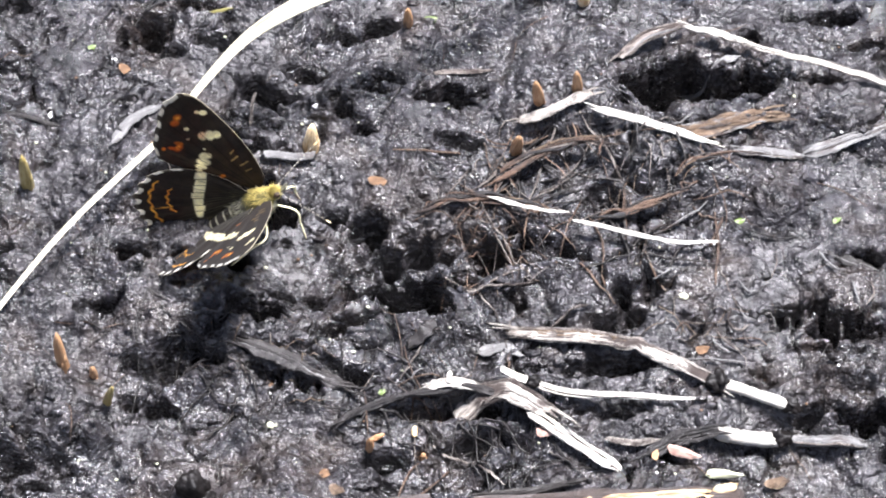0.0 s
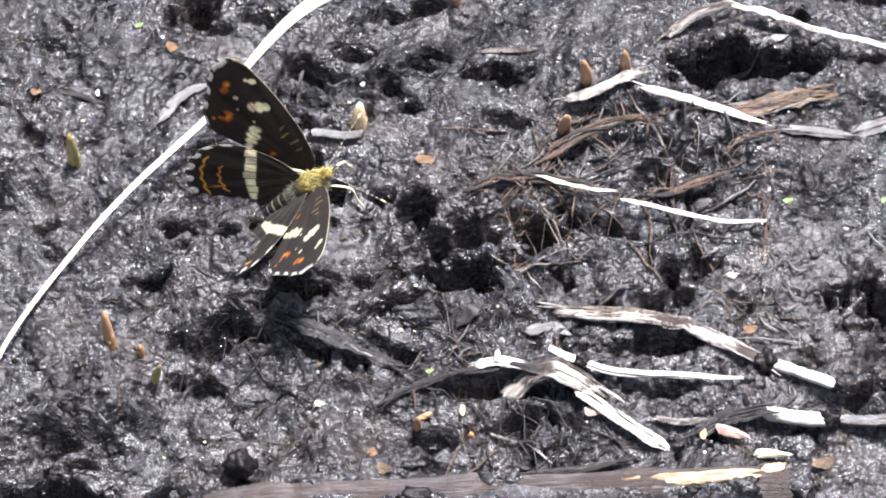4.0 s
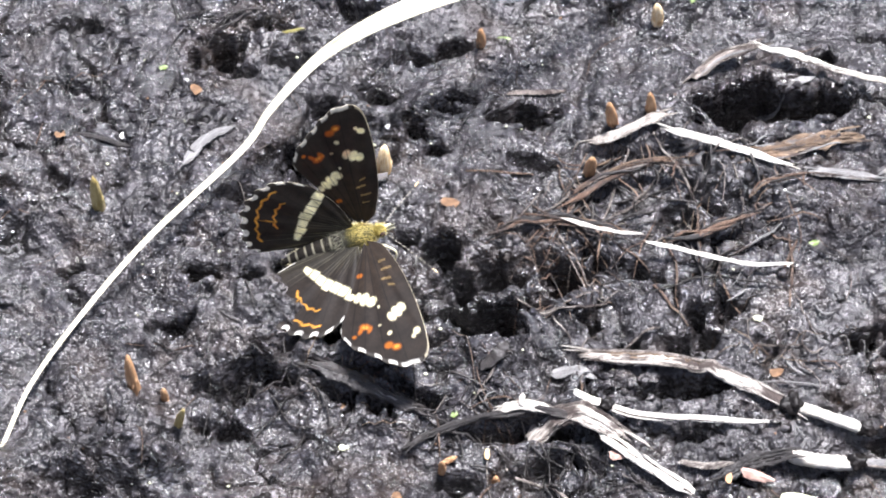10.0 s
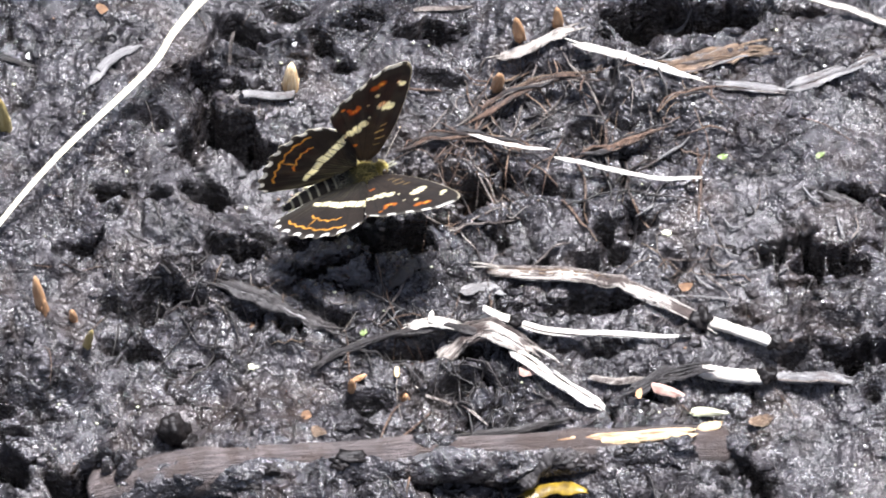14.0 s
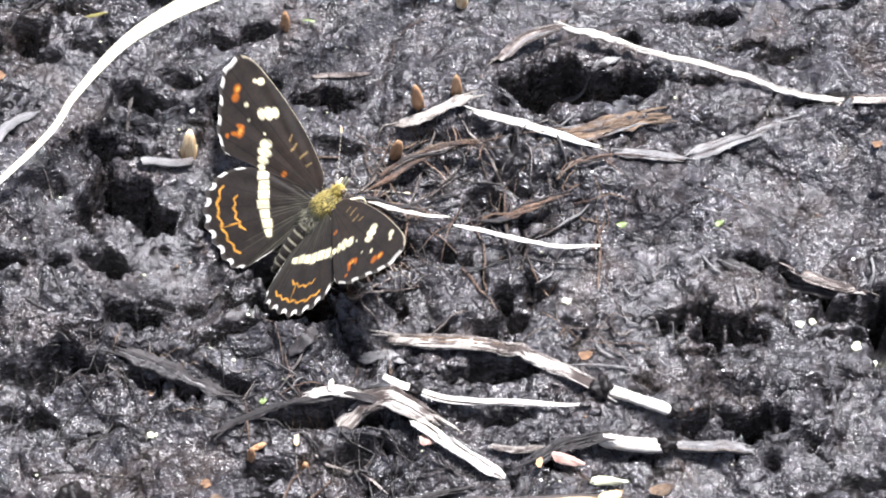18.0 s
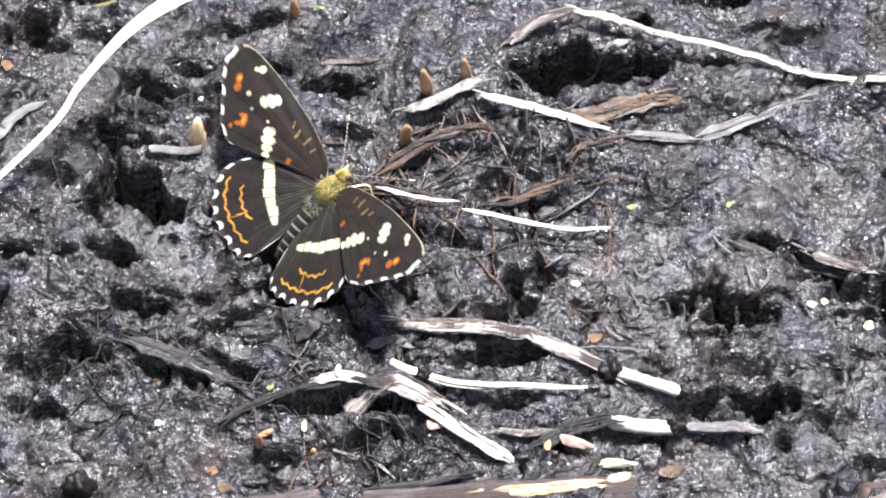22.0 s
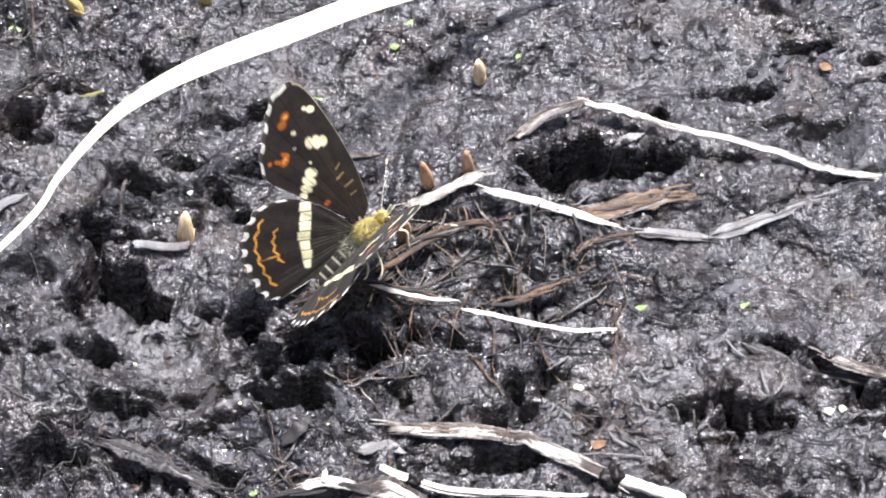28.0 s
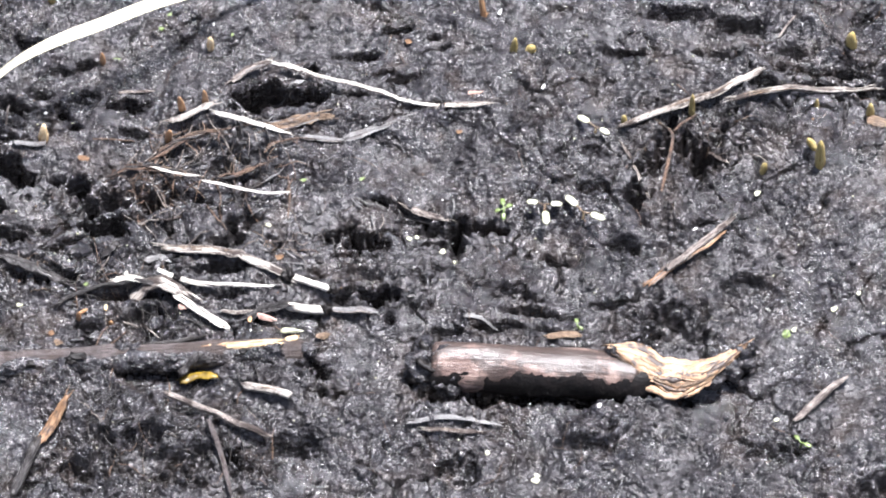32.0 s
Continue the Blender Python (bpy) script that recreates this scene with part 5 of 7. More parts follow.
petal(14.8, -26.2, 4.0, 1.3, -22, (0, 20), PINKISH, "seed_husk", "pinkish pointed seed husk", "seed husk", "seed husks", 0.9)
petal(19.6, -27.3, 4.2, 1.2, -4, (0, 20), PALE, "seed_husk", "pale yellow pointed seed husk", "seed husk", "seed husks", 0.9)
petal(11.5, -26.3, 1.3, 0.9, 80, (0, 10), BUD, "seed_husk", "small brown seed husk", "seed husk", "seed husks", 0.7)
petal(25.9, -28.3, 3.2, 1.5, 30, (10, 10), STRAW_TAN, "husk_scrap", "orange torn husk scrap", "husk", "orange scraps", 0.6)
petal(-26.0, -30.4, 2.0, 1.2, 0, (10, 10), STRAW_TAN, "husk_scrap", "pale torn husk scrap", "husk", "orange scraps", 0.5)
petal(-27.5, -27.9, 1.4, 1.1, 20, (10, 0), ORANGE, "husk_scrap", "tiny orange husk scrap", "husk", "orange scraps")
petal(17.1, -10.6, 1.7, 1.2, 10, (10, 0), ORANGE, "husk_scrap", "small orange husk on dark mud", "husk", "orange scraps")
petal(-1.3, -23.2, 2.6, 1.4, 10, (10, 10), PINKISH, "husk_scrap", "pinkish crumpled husk under a straw", "husk", "orange scraps", 0.8)
petal(-34.3, -14.2, 1.4, 1.1, 10, (10, 0), ORANGE, "husk_scrap", "tiny rusty husk on wet mud", "husk", "orange scraps")
petal(-22.2, 12.7, 2.2, 1.6, 10, (10, 0), ORANGE, "husk_scrap", "rusty stained scrap on mud", "husk", "orange scraps", 0.2)
petal(-53.6, 28.5, 1.7, 1.3, 10, (10, 0), ORANGE, "husk_scrap", "orange crumb on bare mud", "husk", "orange scraps", 0.3)
petal(-69.9, 21.5, 1.5, 1.1, 10, (10, 0), ORANGE, "husk_scrap", "orange crumb by a shoot", "husk", "orange scraps", 0.3)
petal(42.6, 42.6, 1.6, 1.3, 10, (10, 0), ORANGE, "husk_scrap", "orange crumb on far mud", "husk", "orange scraps", 0.3)
petal(52.7, 19.4, 1.3, 1.0, 10, (10, 0), ORANGE, "husk_scrap", "rusty crumb on grey mud", "husk", "orange scraps", 0.3)
petal(55.9, 28.8, 2.9, 1.0, 5, (0, 0), PINKISH, "husk_scrap", "pale pink leaf flake", "husk", "orange scraps", 0.3)
petal(58.2, 49.0, 1.2, 0.9, 10, (10, 0), ORANGE, "husk_scrap", "orange crumb by a stub", "husk", "orange scraps", 0.3)
for u in ((42.7, -5.3, 1.5), (44.2, -4.9, 1.3), (49.3, -8.5, 1.8), (51.2, -9.5, 2.0), (14.7, -3.9, 1.2), (-34.0, -20.5, 1.7), (15.0, -4.0, 1.2)):
    petal(u[0], u[1], u[2] * 0.72, u[2] * 0.6, 20, (0, 15), PALE, "duckweed", "round pale duckweed disc stuck to mud", "duckweed", "duckweed discs", 0.35)
for u in ((47.2, -39.7, 2.6), (116.6, -28.6, 2.6), (118.1, -27.5, 1.6), (126.2, -22.6, 1.8), (114.1, -47.8, 1.4), (67.1, -60.6, 2.2), (67.4, -59.4, 1.6), (57.8, -55.9, 1.5), (131.2, -19.0, 1.3), (111.9, 4.7, 1.8), (75.5, -26.7, 1.4)):
    petal(u[0], u[1], u[2] * 0.72, u[2] * 0.6, 20, (0, 15), GREEN if u[2] > 2.3 else PALE, "duckweed", "small bright green duckweed disc" if u[2] > 2.3 else "round pale duckweed disc stuck to mud", "duckweed", "duckweed discs", 0.4)
for u in ((-57.8, 31.7, 1.2), (-16.4, 36.8, 1.8), (-7.5, 44.5, 1.2), (-5.7, 48.4, 1.5), (6.9, 43.9, 1.2), (33.3, 7.4, 1.3), (21.6, 7.5, 1.6), (-16.2, 36.9, 1.8), (-7.3, 44.5, 1.2), (-20.9, -17.4, 1.2), (-51.9, 48.4, 2.4)):
    petal(u[0], u[1], u[2] * 0.85, u[2] * 0.55, 30, (0, 10), GREEN, "green_fleck", "tiny green leaf fleck on mud", "leaf fleck", "green flecks", 0.3)
for u in ((-62.5, 23.3, 1.6), (69.6, 28.6, 1.7), (99.3, -4.5, 1.6), (-30.1, 23.5, 1.2), (79.6, -46.6, 1.8), (3.2, 45.3, 1.0), (61.1, 49.3, 2.0)):
    petal(u[0], u[1], u[2] * 0.7, u[2] * 0.42, 60, (0, 20), WHITE, "white_fleck", "small white flake on mud", "fleck", "white flakes", 0.4)


def seedling(name, label, x, y, height, leaves, mat, seed):
    """A seedling: thin stem and two or more oval seed leaves. leaves: (turn, length) from the stem's top."""
    rnd = np.random.RandomState(seed)
    thing = new(name)
    z = ground_z(x, y)
    thing.location = Vector((x, y, z)) * MM
    stem = curve_points([(0, 0, -0.5), (0.2, 0.1, height * 0.5), (0, 0, height)], 4)
    part("stem", sweep("stem", stem, 0.45, 0.45, mat if mat is GREEN else BUD_PALE, rnd, sides=6), thing)
    for turn, ln in leaves:
        c, s = math.cos(radians(turn)), math.sin(radians(turn))
        rise = rnd.uniform(-0.4, 0.6)
        at = [(c * ln * f, s * ln * f, height + rise * f + 0.9 * f * (1 - f)) for f in (0, 0.2, 0.36, 0.68, 1.0)]
        leaf = part("seed_leaf", sweep("seed_leaf", curve_points(at[2:], 6), 0.35 + 0.24 * ln, 0.34, mat, rnd, sides=10, taper=(0.3, 0.2), jitter=0.06, ragged=0.1), thing)
        part("leaf_stalk", sweep("leaf_stalk", curve_points(at[:3], 4), 0.32, 0.3, mat if mat is GREEN else STRAW_TAN, rnd, sides=6, taper=(1, 1)), leaf)
    tagged(thing, label, "seedling", "seedlings")


seedling("seedling", "pale seedling with narrow cream leaves", 69.4, -0.7, 2.6, ((165, 3.6), (5, 3.6), (275, 5.0)), PALE, 1)
seedling("seedling", "pale seedling with two pointed cream leaves", 77.0, -2.1, 2.6, ((130, 5.0), (335, 4.8)), PALE, 2)
seedling("seedling", "pale seedling with two opposite leaves", 79.8, 19.3, 2.2, ((140, 4.4), (325, 3.4)), PALE, 3)
seedling("seedling", "small green seedling with two leaves", 61.4, -0.7, 2.2, ((95, 2.8), (268, 2.4), (40, 2.2), (190, 1.8)), GREEN, 4)
seedling("seedling", "small green sprout with thin leaf", 75.7, -27.0, 1.8, ((100, 1.8), (320, 1.3)), GREEN, 5)
seedling("seedling", "thin green sprout beside a pale disc", 118.5, -53.8, 1.8, ((120, 2.0), (330, 2.4)), GREEN, 6)

# ---- litter ----
def litter(name, label, category, count, seed, maker, mats, area=(-82, 138, -68, 60)):
    """Many small pieces joined into one mesh."""
    rnd = np.random.RandomState(seed)
    verts, faces, uv, fm = [], [], [], []
    for _ in range(count):
        x, y = rnd.uniform(area[0], area[1]), rnd.uniform(area[2], area[3])
        v, f, u, m = maker(x, y, rnd)
        o = len(verts)
        verts += v
        uv += u
        faces += [tuple(i + o for i in q) for q in f]
        fm += [m] * len(f)
    return tagged(new(name, from_arrays(name, verts, faces, mats, uv, face_mats=fm)), label, category, kind="stuff")


base = bmesh.new()
bmesh.ops.create_icosphere(base, subdivisions=1, radius=1)
ICO = [tuple(v.co) for v in base.verts]
ICO_F = [tuple(v.index for v in f.verts) for f in base.faces]
base.free()


def crumb(x, y, rnd):
    r = 0.2 + 0.6 * rnd.rand() ** 3
    z = ground_z(x, y) + r * 0.1
    sx, sy, sz = rnd.uniform(0.7, 1.6), rnd.uniform(0.6, 1.3), rnd.uniform(0.4, 0.8)
    v = [(x + a * r * sx * rnd.uniform(0.6, 1.35), y + b * r * sy * rnd.uniform(0.6, 1.35), z + c * r * sz * rnd.uniform(0.6, 1.3)) for a, b, c in ICO]
    return v, ICO_F, [(0, 0)] * len(v), 0


def fibre(x, y, rnd, length=(2, 9), thick=(0.06, 0.2), kinds=4, bend=0.5):
    ln, a = rnd.uniform(*length), rnd.uniform(0, 6.28)
    th = rnd.uniform(*thick)
    p, q = [], np.array([x, y])
    for i in range(6):
        p.append(q.copy())
        a += rnd.uniform(-bend, bend)
        q = q + np.array([math.cos(a), math.sin(a)]) * ln / 5
    p = np.array(p)
    z = heights(p[:, 0], p[:, 1]) + th * 0.5 + np.array([0, .2, .4, .5, .3, 0]) * rnd.uniform(0, 1.6)
    verts, faces, uv = [], [], []
    for i in range(6):
        d = p[min(i + 1, 5)] - p[max(i - 1, 0)]
        d = d / (np.linalg.norm(d) + 1e-9)
        w = th * (1 - 0.5 * abs(i / 2.5 - 1))
        for s, h in ((-0.5, 0), (0, 0.6), (0.5, 0), (0, -0.4)):
            verts.append((p[i][0] - d[1] * s * w, p[i][1] + d[0] * s * w, z[i] + h * w))
            uv.append((abs(s), i * 0.3))
    for i in range(5):
        for k in range(4):
            a0, b0 = i * 4 + k, i * 4 + (k + 1) % 4
            faces.append((a0, b0, b0 + 4, a0 + 4))
    return verts, faces, uv, int(rnd.choice(kinds, p=[0.55, 0.27, 0.13, 0.05]))


def fleck(x, y, rnd):
    r = 0.08 + 0.16 * rnd.rand() ** 2
    z = ground_z(x, y) + r * 0.3
    v = [(x + a * r * 1.2, y + b * r, z + c * r * 0.6) for a, b, c in ICO]
    return v, ICO_F, [(0, 0)] * len(v), int(rnd.choice(3, p=[0.5, 0.3, 0.2]))


litter("peat_crumbs", "loose black peat crumbs", "crumbs", 5200, 31, crumb, [MUD])
litter("root_fibres", "fine dark root fibres over the mud", "fibres", 800, 32, fibre, [ROOT_DARK, ROOT_DARK, ROOT, STRAW_DIRTY])
litter("root_tangle", "tangle of fine brown rootlets", "fibres", 80, 34, lambda x, y, r: fibre(x, y, r, (4, 12), (0.14, 0.45), bend=0.3), [ROOT_DARK, ROOT, STRAW_DIRTY, STRAW_GREY], (-11.5, 22.5, 2.5, 20.0))
litter("root_tangle", "rootlets hanging into a dark hollow", "fibres", 45, 35, lambda x, y, r: fibre(x, y, r, (5, 12), (0.12, 0.3), bend=0.35), [ROOT, ROOT_DARK, STRAW_DIRTY, ROOT], (-12.7, -3.0, 2.4, 11.0))
litter("pale_flecks", "tiny pale specks on the mud", "specks", 420, 33, fleck, [PALE, WHITE, ORANGE])
litter("fibre_litter", "dark dead stalks and fibres at the mud's edge", "fibres", 49, 51, lambda x, y, r: fibre(x, y, r, (3, 10), (0.12, 0.4), bend=0.3), [ROOT_DARK, ROOT_DARK, ROOT, STRAW_DIRTY], (-57, -43, 38, 54))
litter("fibre_litter", "brown litter of fibres under the straws", "fibres", 62, 52, lambda x, y, r: fibre(x, y, r, (3, 10), (0.12, 0.4), bend=0.3), [ROOT_DARK, ROOT_DARK, ROOT, STRAW_DIRTY], (-16, -1, -28, -18))
litter("fibre_litter", "dark twig litter in front of the branch", "fibres", 91, 53, lambda x, y, r: fibre(x, y, r, (3, 10), (0.12, 0.4), bend=0.3), [ROOT_DARK, ROOT_DARK, ROOT, STRAW_DIRTY], (-21, 16, -63, -41))
litter("fibre_litter", "dark fibres on clotted mud", "fibres", 42, 54, lambda x, y, r: fibre(x, y, r, (3, 10), (0.12, 0.4), bend=0.3), [ROOT_DARK, ROOT_DARK, ROOT, STRAW_DIRTY], (-54, -33, -17, -4))
litter("fibre_litter", "brown fibres beside the pale stick", "fibres", 49, 55, lambda x, y, r: fibre(x, y, r, (3, 10), (0.12, 0.4), bend=0.3), [ROOT_DARK, ROOT_DARK, ROOT, STRAW_DIRTY], (92, 108, 11, 27))
litter("fibre_litter", "black fibres at a rotten stem", "fibres", 35, 56, lambda x, y, r: fibre(x, y, r, (3, 10), (0.12, 0.4), bend=0.3), [ROOT_DARK, ROOT_DARK, ROOT, STRAW_DIRTY], (-27, -11, -20, -14))
litter("pale_rootlets", "pale curled rootlets on black mud", "fibres", 26, 61, lambda x, y, r: fibre(x, y, r, (2, 6), (0.10, 0.26), bend=0.8), [STRAW_DIRTY, STRAW_TAN, ROOT, STRAW_GREY], (10, 28, -11, -3))
litter("pale_rootlets", "pale rootlets among the brown roots", "fibres", 40, 62, lambda x, y, r: fibre(x, y, r, (2, 6), (0.10, 0.26), bend=0.8), [STRAW_DIRTY, STRAW_TAN, ROOT, STRAW_GREY], (-10, 15, 6, 22))
litter("pale_rootlets", "pale fibres in clotted mud", "fibres", 22, 63, lambda x, y, r: fibre(x, y, r, (2, 6), (0.10, 0.26), bend=0.8), [STRAW_DIRTY, STRAW_TAN, ROOT, STRAW_GREY], (-38, -24, -20, -7))


# ---- the butterfly: dark wings with a white band and orange crescents ----
def scale_material(name, rough=0.62):
    n = Nodes(name)
    att = n.add("ShaderNodeAttribute")
    att.attribute_name = "pattern"
    v = n.coord()
    grain = n.noise(v, 5200, 3, 0.7)
    col = n.mix(0.35, att.outputs["Color"], n.mix(1.0, att.outputs["Color"], n.ramp(grain, (0.3, grey(0.45)), (0.7, grey(1.5))), "MULTIPLY"))
    col = n.mix(0.6, col, n.mix(1.0, col, n.ramp(n.noise(v, 520, 5, 0.65), (0.32, grey(0.35)), (0.68, (1.45, 1.42, 1.38))), "MULTIPLY"))
    n.done(col, rough, n.bump(grain, 0.00003, 0.5), Sheen_Weight=0.1, Sheen_Roughness=0.5, Specular_IOR_Level=0.35)
    thin = n.add("ShaderNodeBsdfTranslucent", Color=col)
    m = n.add("ShaderNodeMixShader")
    m.inputs[0].default_value = 0.62
    n.t.links.new(n.bsdf.outputs[0], m.inputs[1])
    n.t.links.new(thin.outputs[0], m.inputs[2])
    n.t.links.new(m.outputs[0], n.out.inputs[0])
    return n.mat


WING = scale_material("wing_scales")
BODY = scale_material("body_scales", 0.7)
HAIR = plain_material("olive_hair", (0.20, 0.15, 0.03), (0.64, 0.52, 0.15), 1500, 0.6, 0.00002)
HAIR_GREY = plain_material("grey_hair", (0.05, 0.05, 0.035), (0.20, 0.19, 0.13), 1500, 0.6, 0.00002)
HAIR_CREAM = plain_material("cream_hair", (0.42, 0.36, 0.20), (0.80, 0.74, 0.52), 1500, 0.6, 0.00002)
LEG = plain_material("cream_leg", (0.45, 0.40, 0.22), (0.75, 0.70, 0.48), 1500, 0.5, 0.00002)
EYE = plain_material("dark_eye", (0.02, 0.012, 0.008), (0.05, 0.03, 0.02), 900, 0.15, 0.00002)


def ringed_material():
    n = Nodes("ringed_antenna")
    wave = n.add("ShaderNodeTexWave", Vector=n.coord(uv=True), Scale=0.22)
    wave.bands_direction = "Y"
    return n.done(n.ramp(wave.outputs[0], (0.35, (0.02, 0.017, 0.014)), (0.6, (0.30, 0.275, 0.22))), 0.5)


HORN = ringed_material()

DARK, CREAM, RUST, AMBER = (0.024, 0.018, 0.014), (0.90, 0.85, 0.58), (0.50, 0.15, 0.015), (0.76, 0.38, 0.06)


def smooth(a, b, x):
    t = np.clip((x - a) / (b - a), 0, 1)
    return t * t * (3 - 2 * t)


def oval(x, y, cx, cy, a, b, turn=0.0, soft=0.25):
    """1 inside an oval, 0 outside, with a soft rim."""
    c, s = math.cos(radians(turn)), math.sin(radians(turn))
    u, v = ((x - cx) * c + (y - cy) * s) / a, (-(x - cx) * s + (y - cy) * c) / b
    return 1 - smooth(1 - soft, 1 + soft, np.hypot(u, v))


def stroke(x, y, ax, ay, bx, by, w):
    """1 near a line from a to b."""
    dx, dy = bx - ax, by - ay
    t = np.clip(((x - ax) * dx + (y - ay) * dy) / (dx * dx + dy * dy + 1e-9), 0, 1)
    return 1 - smooth(w * 0.7, w * 1.3, np.hypot(x - ax - t * dx, y - ay - t * dy))


def paint(col, mask, c):
    return col * (1 - mask[:, None]) + np.array(c) * mask[:, None]


def fore_top(x, y, rim, arc):
    col = np.tile(np.array(DARK), (len(x), 1))
    col = paint(col, 0.55 * oval(x, y, 1.2, 4.0, 2.6, 4.5, 0, 0.6), (0.030, 0.018, 0.010))
    for ax, ay, bx, by in ((1.6, 3.2, 2.2, 3.0), (2.0, 4.3, 2.9, 4.1), (1.9, 5.5, 3.0, 5.6), (2.8, 6.4, 3.5, 6.6)):
        col = paint(col, 0.7 * stroke(x, y, ax, ay, bx, by, 0.09), (0.40, 0.28, 0.12))
    for cx, cy, a, b, tn in ((-1.15, 7.15, 0.30, 0.42, 10), (-0.45, 7.45, 0.42, 0.62, 10), (0.35, 7.85, 0.50, 0.78, 8), (1.15, 8.30, 0.52, 0.64, 25), (1.95, 9.1, 0.14, 0.18, 0), (3.5, 10.75, 0.42, 0.66, -35), (3.98, 10.2, 0.48, 0.74, -35), (4.45, 9.7, 0.42, 0.62, -35), (6.31, 13.15, 0.40, 0.42, 0), (6.0, 13.7, 0.22, 0.28, 0), (2.2, 11.5, 0.17, 0.17, 0), (3.39, 12.8, 0.27, 0.27, 0)):
        col = paint(col, oval(x, y, cx, cy, a, b, tn, 0.2), CREAM)
    for cx, cy, a, b in ((0.62, 11.4, 0.60, 0.36), (0.12, 11.85, 0.24, 0.42), (1.15, 11.85, 0.22, 0.45), (3.35, 14.3, 0.48, 0.40), (4.25, 14.75, 0.50, 0.38), (-0.4, 4.6, 0.32, 0.28), (-0.5, 12.4, 0.26, 0.20)):
        col = paint(col, 0.9 * oval(x, y, cx, cy, a, b, 20, 0.4), RUST)
    col = paint(col, oval(x, y, 0.66, 11.5, 0.34, 0.18, 20, 0.5) + oval(x, y, 4.25, 14.7, 0.26, 0.18, 0, 0.5), AMBER)
    for ax, ay, bx, by in ((0.3, 0.5, 5.5, 16.8), (0, 0.5, 3.2, 16.5), (0, 0.5, 0.8, 14.6), (-0.2, 0.5, -0.9, 13.0)):
        col = paint(col, 0.6 * stroke(x, y, ax, ay, bx, by, 0.06), (0.006, 0.005, 0.004))
    edge = smooth(0.962, 0.978, rim)
    teeth = np.where((np.cos(arc * 88 + 0.4) < 0.0) | ((arc > 0.36) & (arc < 0.43)), 1.0, 0.06) * (arc > 0.345) * (arc < 0.80)
    col = paint(col, edge * teeth, (0.80, 0.79, 0.74))
    lead = smooth(0.97, 0.99, rim) * (arc < 0.33)
    return paint(col, lead * 0.75, (0.62, 0.56, 0.42))


def hind_top(x, y, rim, arc):
    col = np.tile(np.array(DARK), (len(x), 1))
    hair = smooth(4.2, 0.5, y) * 0.8
    col = paint(col, hair, (0.035, 0.032, 0.024))
    ray = np.arctan2(y + 0.6, -x + 1.5)
    col = paint(col, smooth(5.0, 1.0, y) * smooth(0.2, 0.9, np.sin(ray * 95 + 2 * np.sin(ray * 31)) * np.sin(ray * 41)) * 0.6, (0.17, 0.16, 0.11))
    along = ((x + 6.7) * 5.8 + (y - 2.2) * 5.0) / (5.8 ** 2 + 5.0 ** 2)
    across = ((y - 2.2) * 5.8 - (x + 6.7) * 5.0) / 7.66
    across = across + 1.1 * (along - 0.55) ** 2 - 0.1
    cell = np.floor(along * 6.5)
    half = np.interp(along, [0.0, 0.15, 0.45, 0.8, 1.0], [0.30, 0.52, 0.66, 0.70, 0.62]) * (1 + 0.10 * np.sin(cell * 2.4))
    band = (1 - smooth(half - 0.10, half + 0.06, np.abs(across + 0.10 * np.sin(cell * 1.7)))) * smooth(-0.02, 0.04, along) * smooth(1.16, 1.10, along)
    vein = smooth(0.035, 0.075, np.minimum(along * 6.5 - cell, 1 + cell - along * 6.5))
    col = paint(col, band * (0.15 + 0.85 * vein), CREAM)
    for marks, count, w in ((((-4.7, 10.1), (-6.9, 9.3), (-8.5, 7.6), (-9.6, 5.6), (-10.2, 3.6)), 6, 0.11), (((-4.75, 8.1), (-6.0, 7.45), (-6.95, 6.3), (-7.5, 4.8)), 4, 0.10)):
        line = curve_points(marks, 12)
        for k in range(count):
            i, j = int((k + 0.08) / count * (len(line) - 1)), int((k + 0.90) / count * (len(line) - 1))
            mid = (line[i] + line[j]) / 2
            mid = mid * (1 + 0.30 / np.linalg.norm(mid))
            for e in (line[i], line[j]):
                col = paint(col, stroke(x, y, mid[0], mid[1], e[0], e[1], w * (1.25 if k % 2 else 0.95)), AMBER)
    col = paint(col, 0.8 * stroke(x, y, -8.7, 7.0, -7.1, 5.9, 0.10), AMBER)
    for k in range(6):
        a = math.radians(100 + k * 14)
        col = paint(col, 0.45 * stroke(x, y, -0.5, 0.6, -0.5 + 13 * math.cos(a), 0.6 + 13 * math.sin(a), 0.06), (0.006, 0.005, 0.004))
    edge = smooth(0.952, 0.968, rim)
    teeth = np.where(np.cos(arc * 88 + 0.4) < -0.05, 1.0, 0.04) * (arc > 0.22)
    return paint(col, edge * teeth, (0.82, 0.81, 0.77))


CREAM_UNDER = (0.90, 0.84, 0.62)


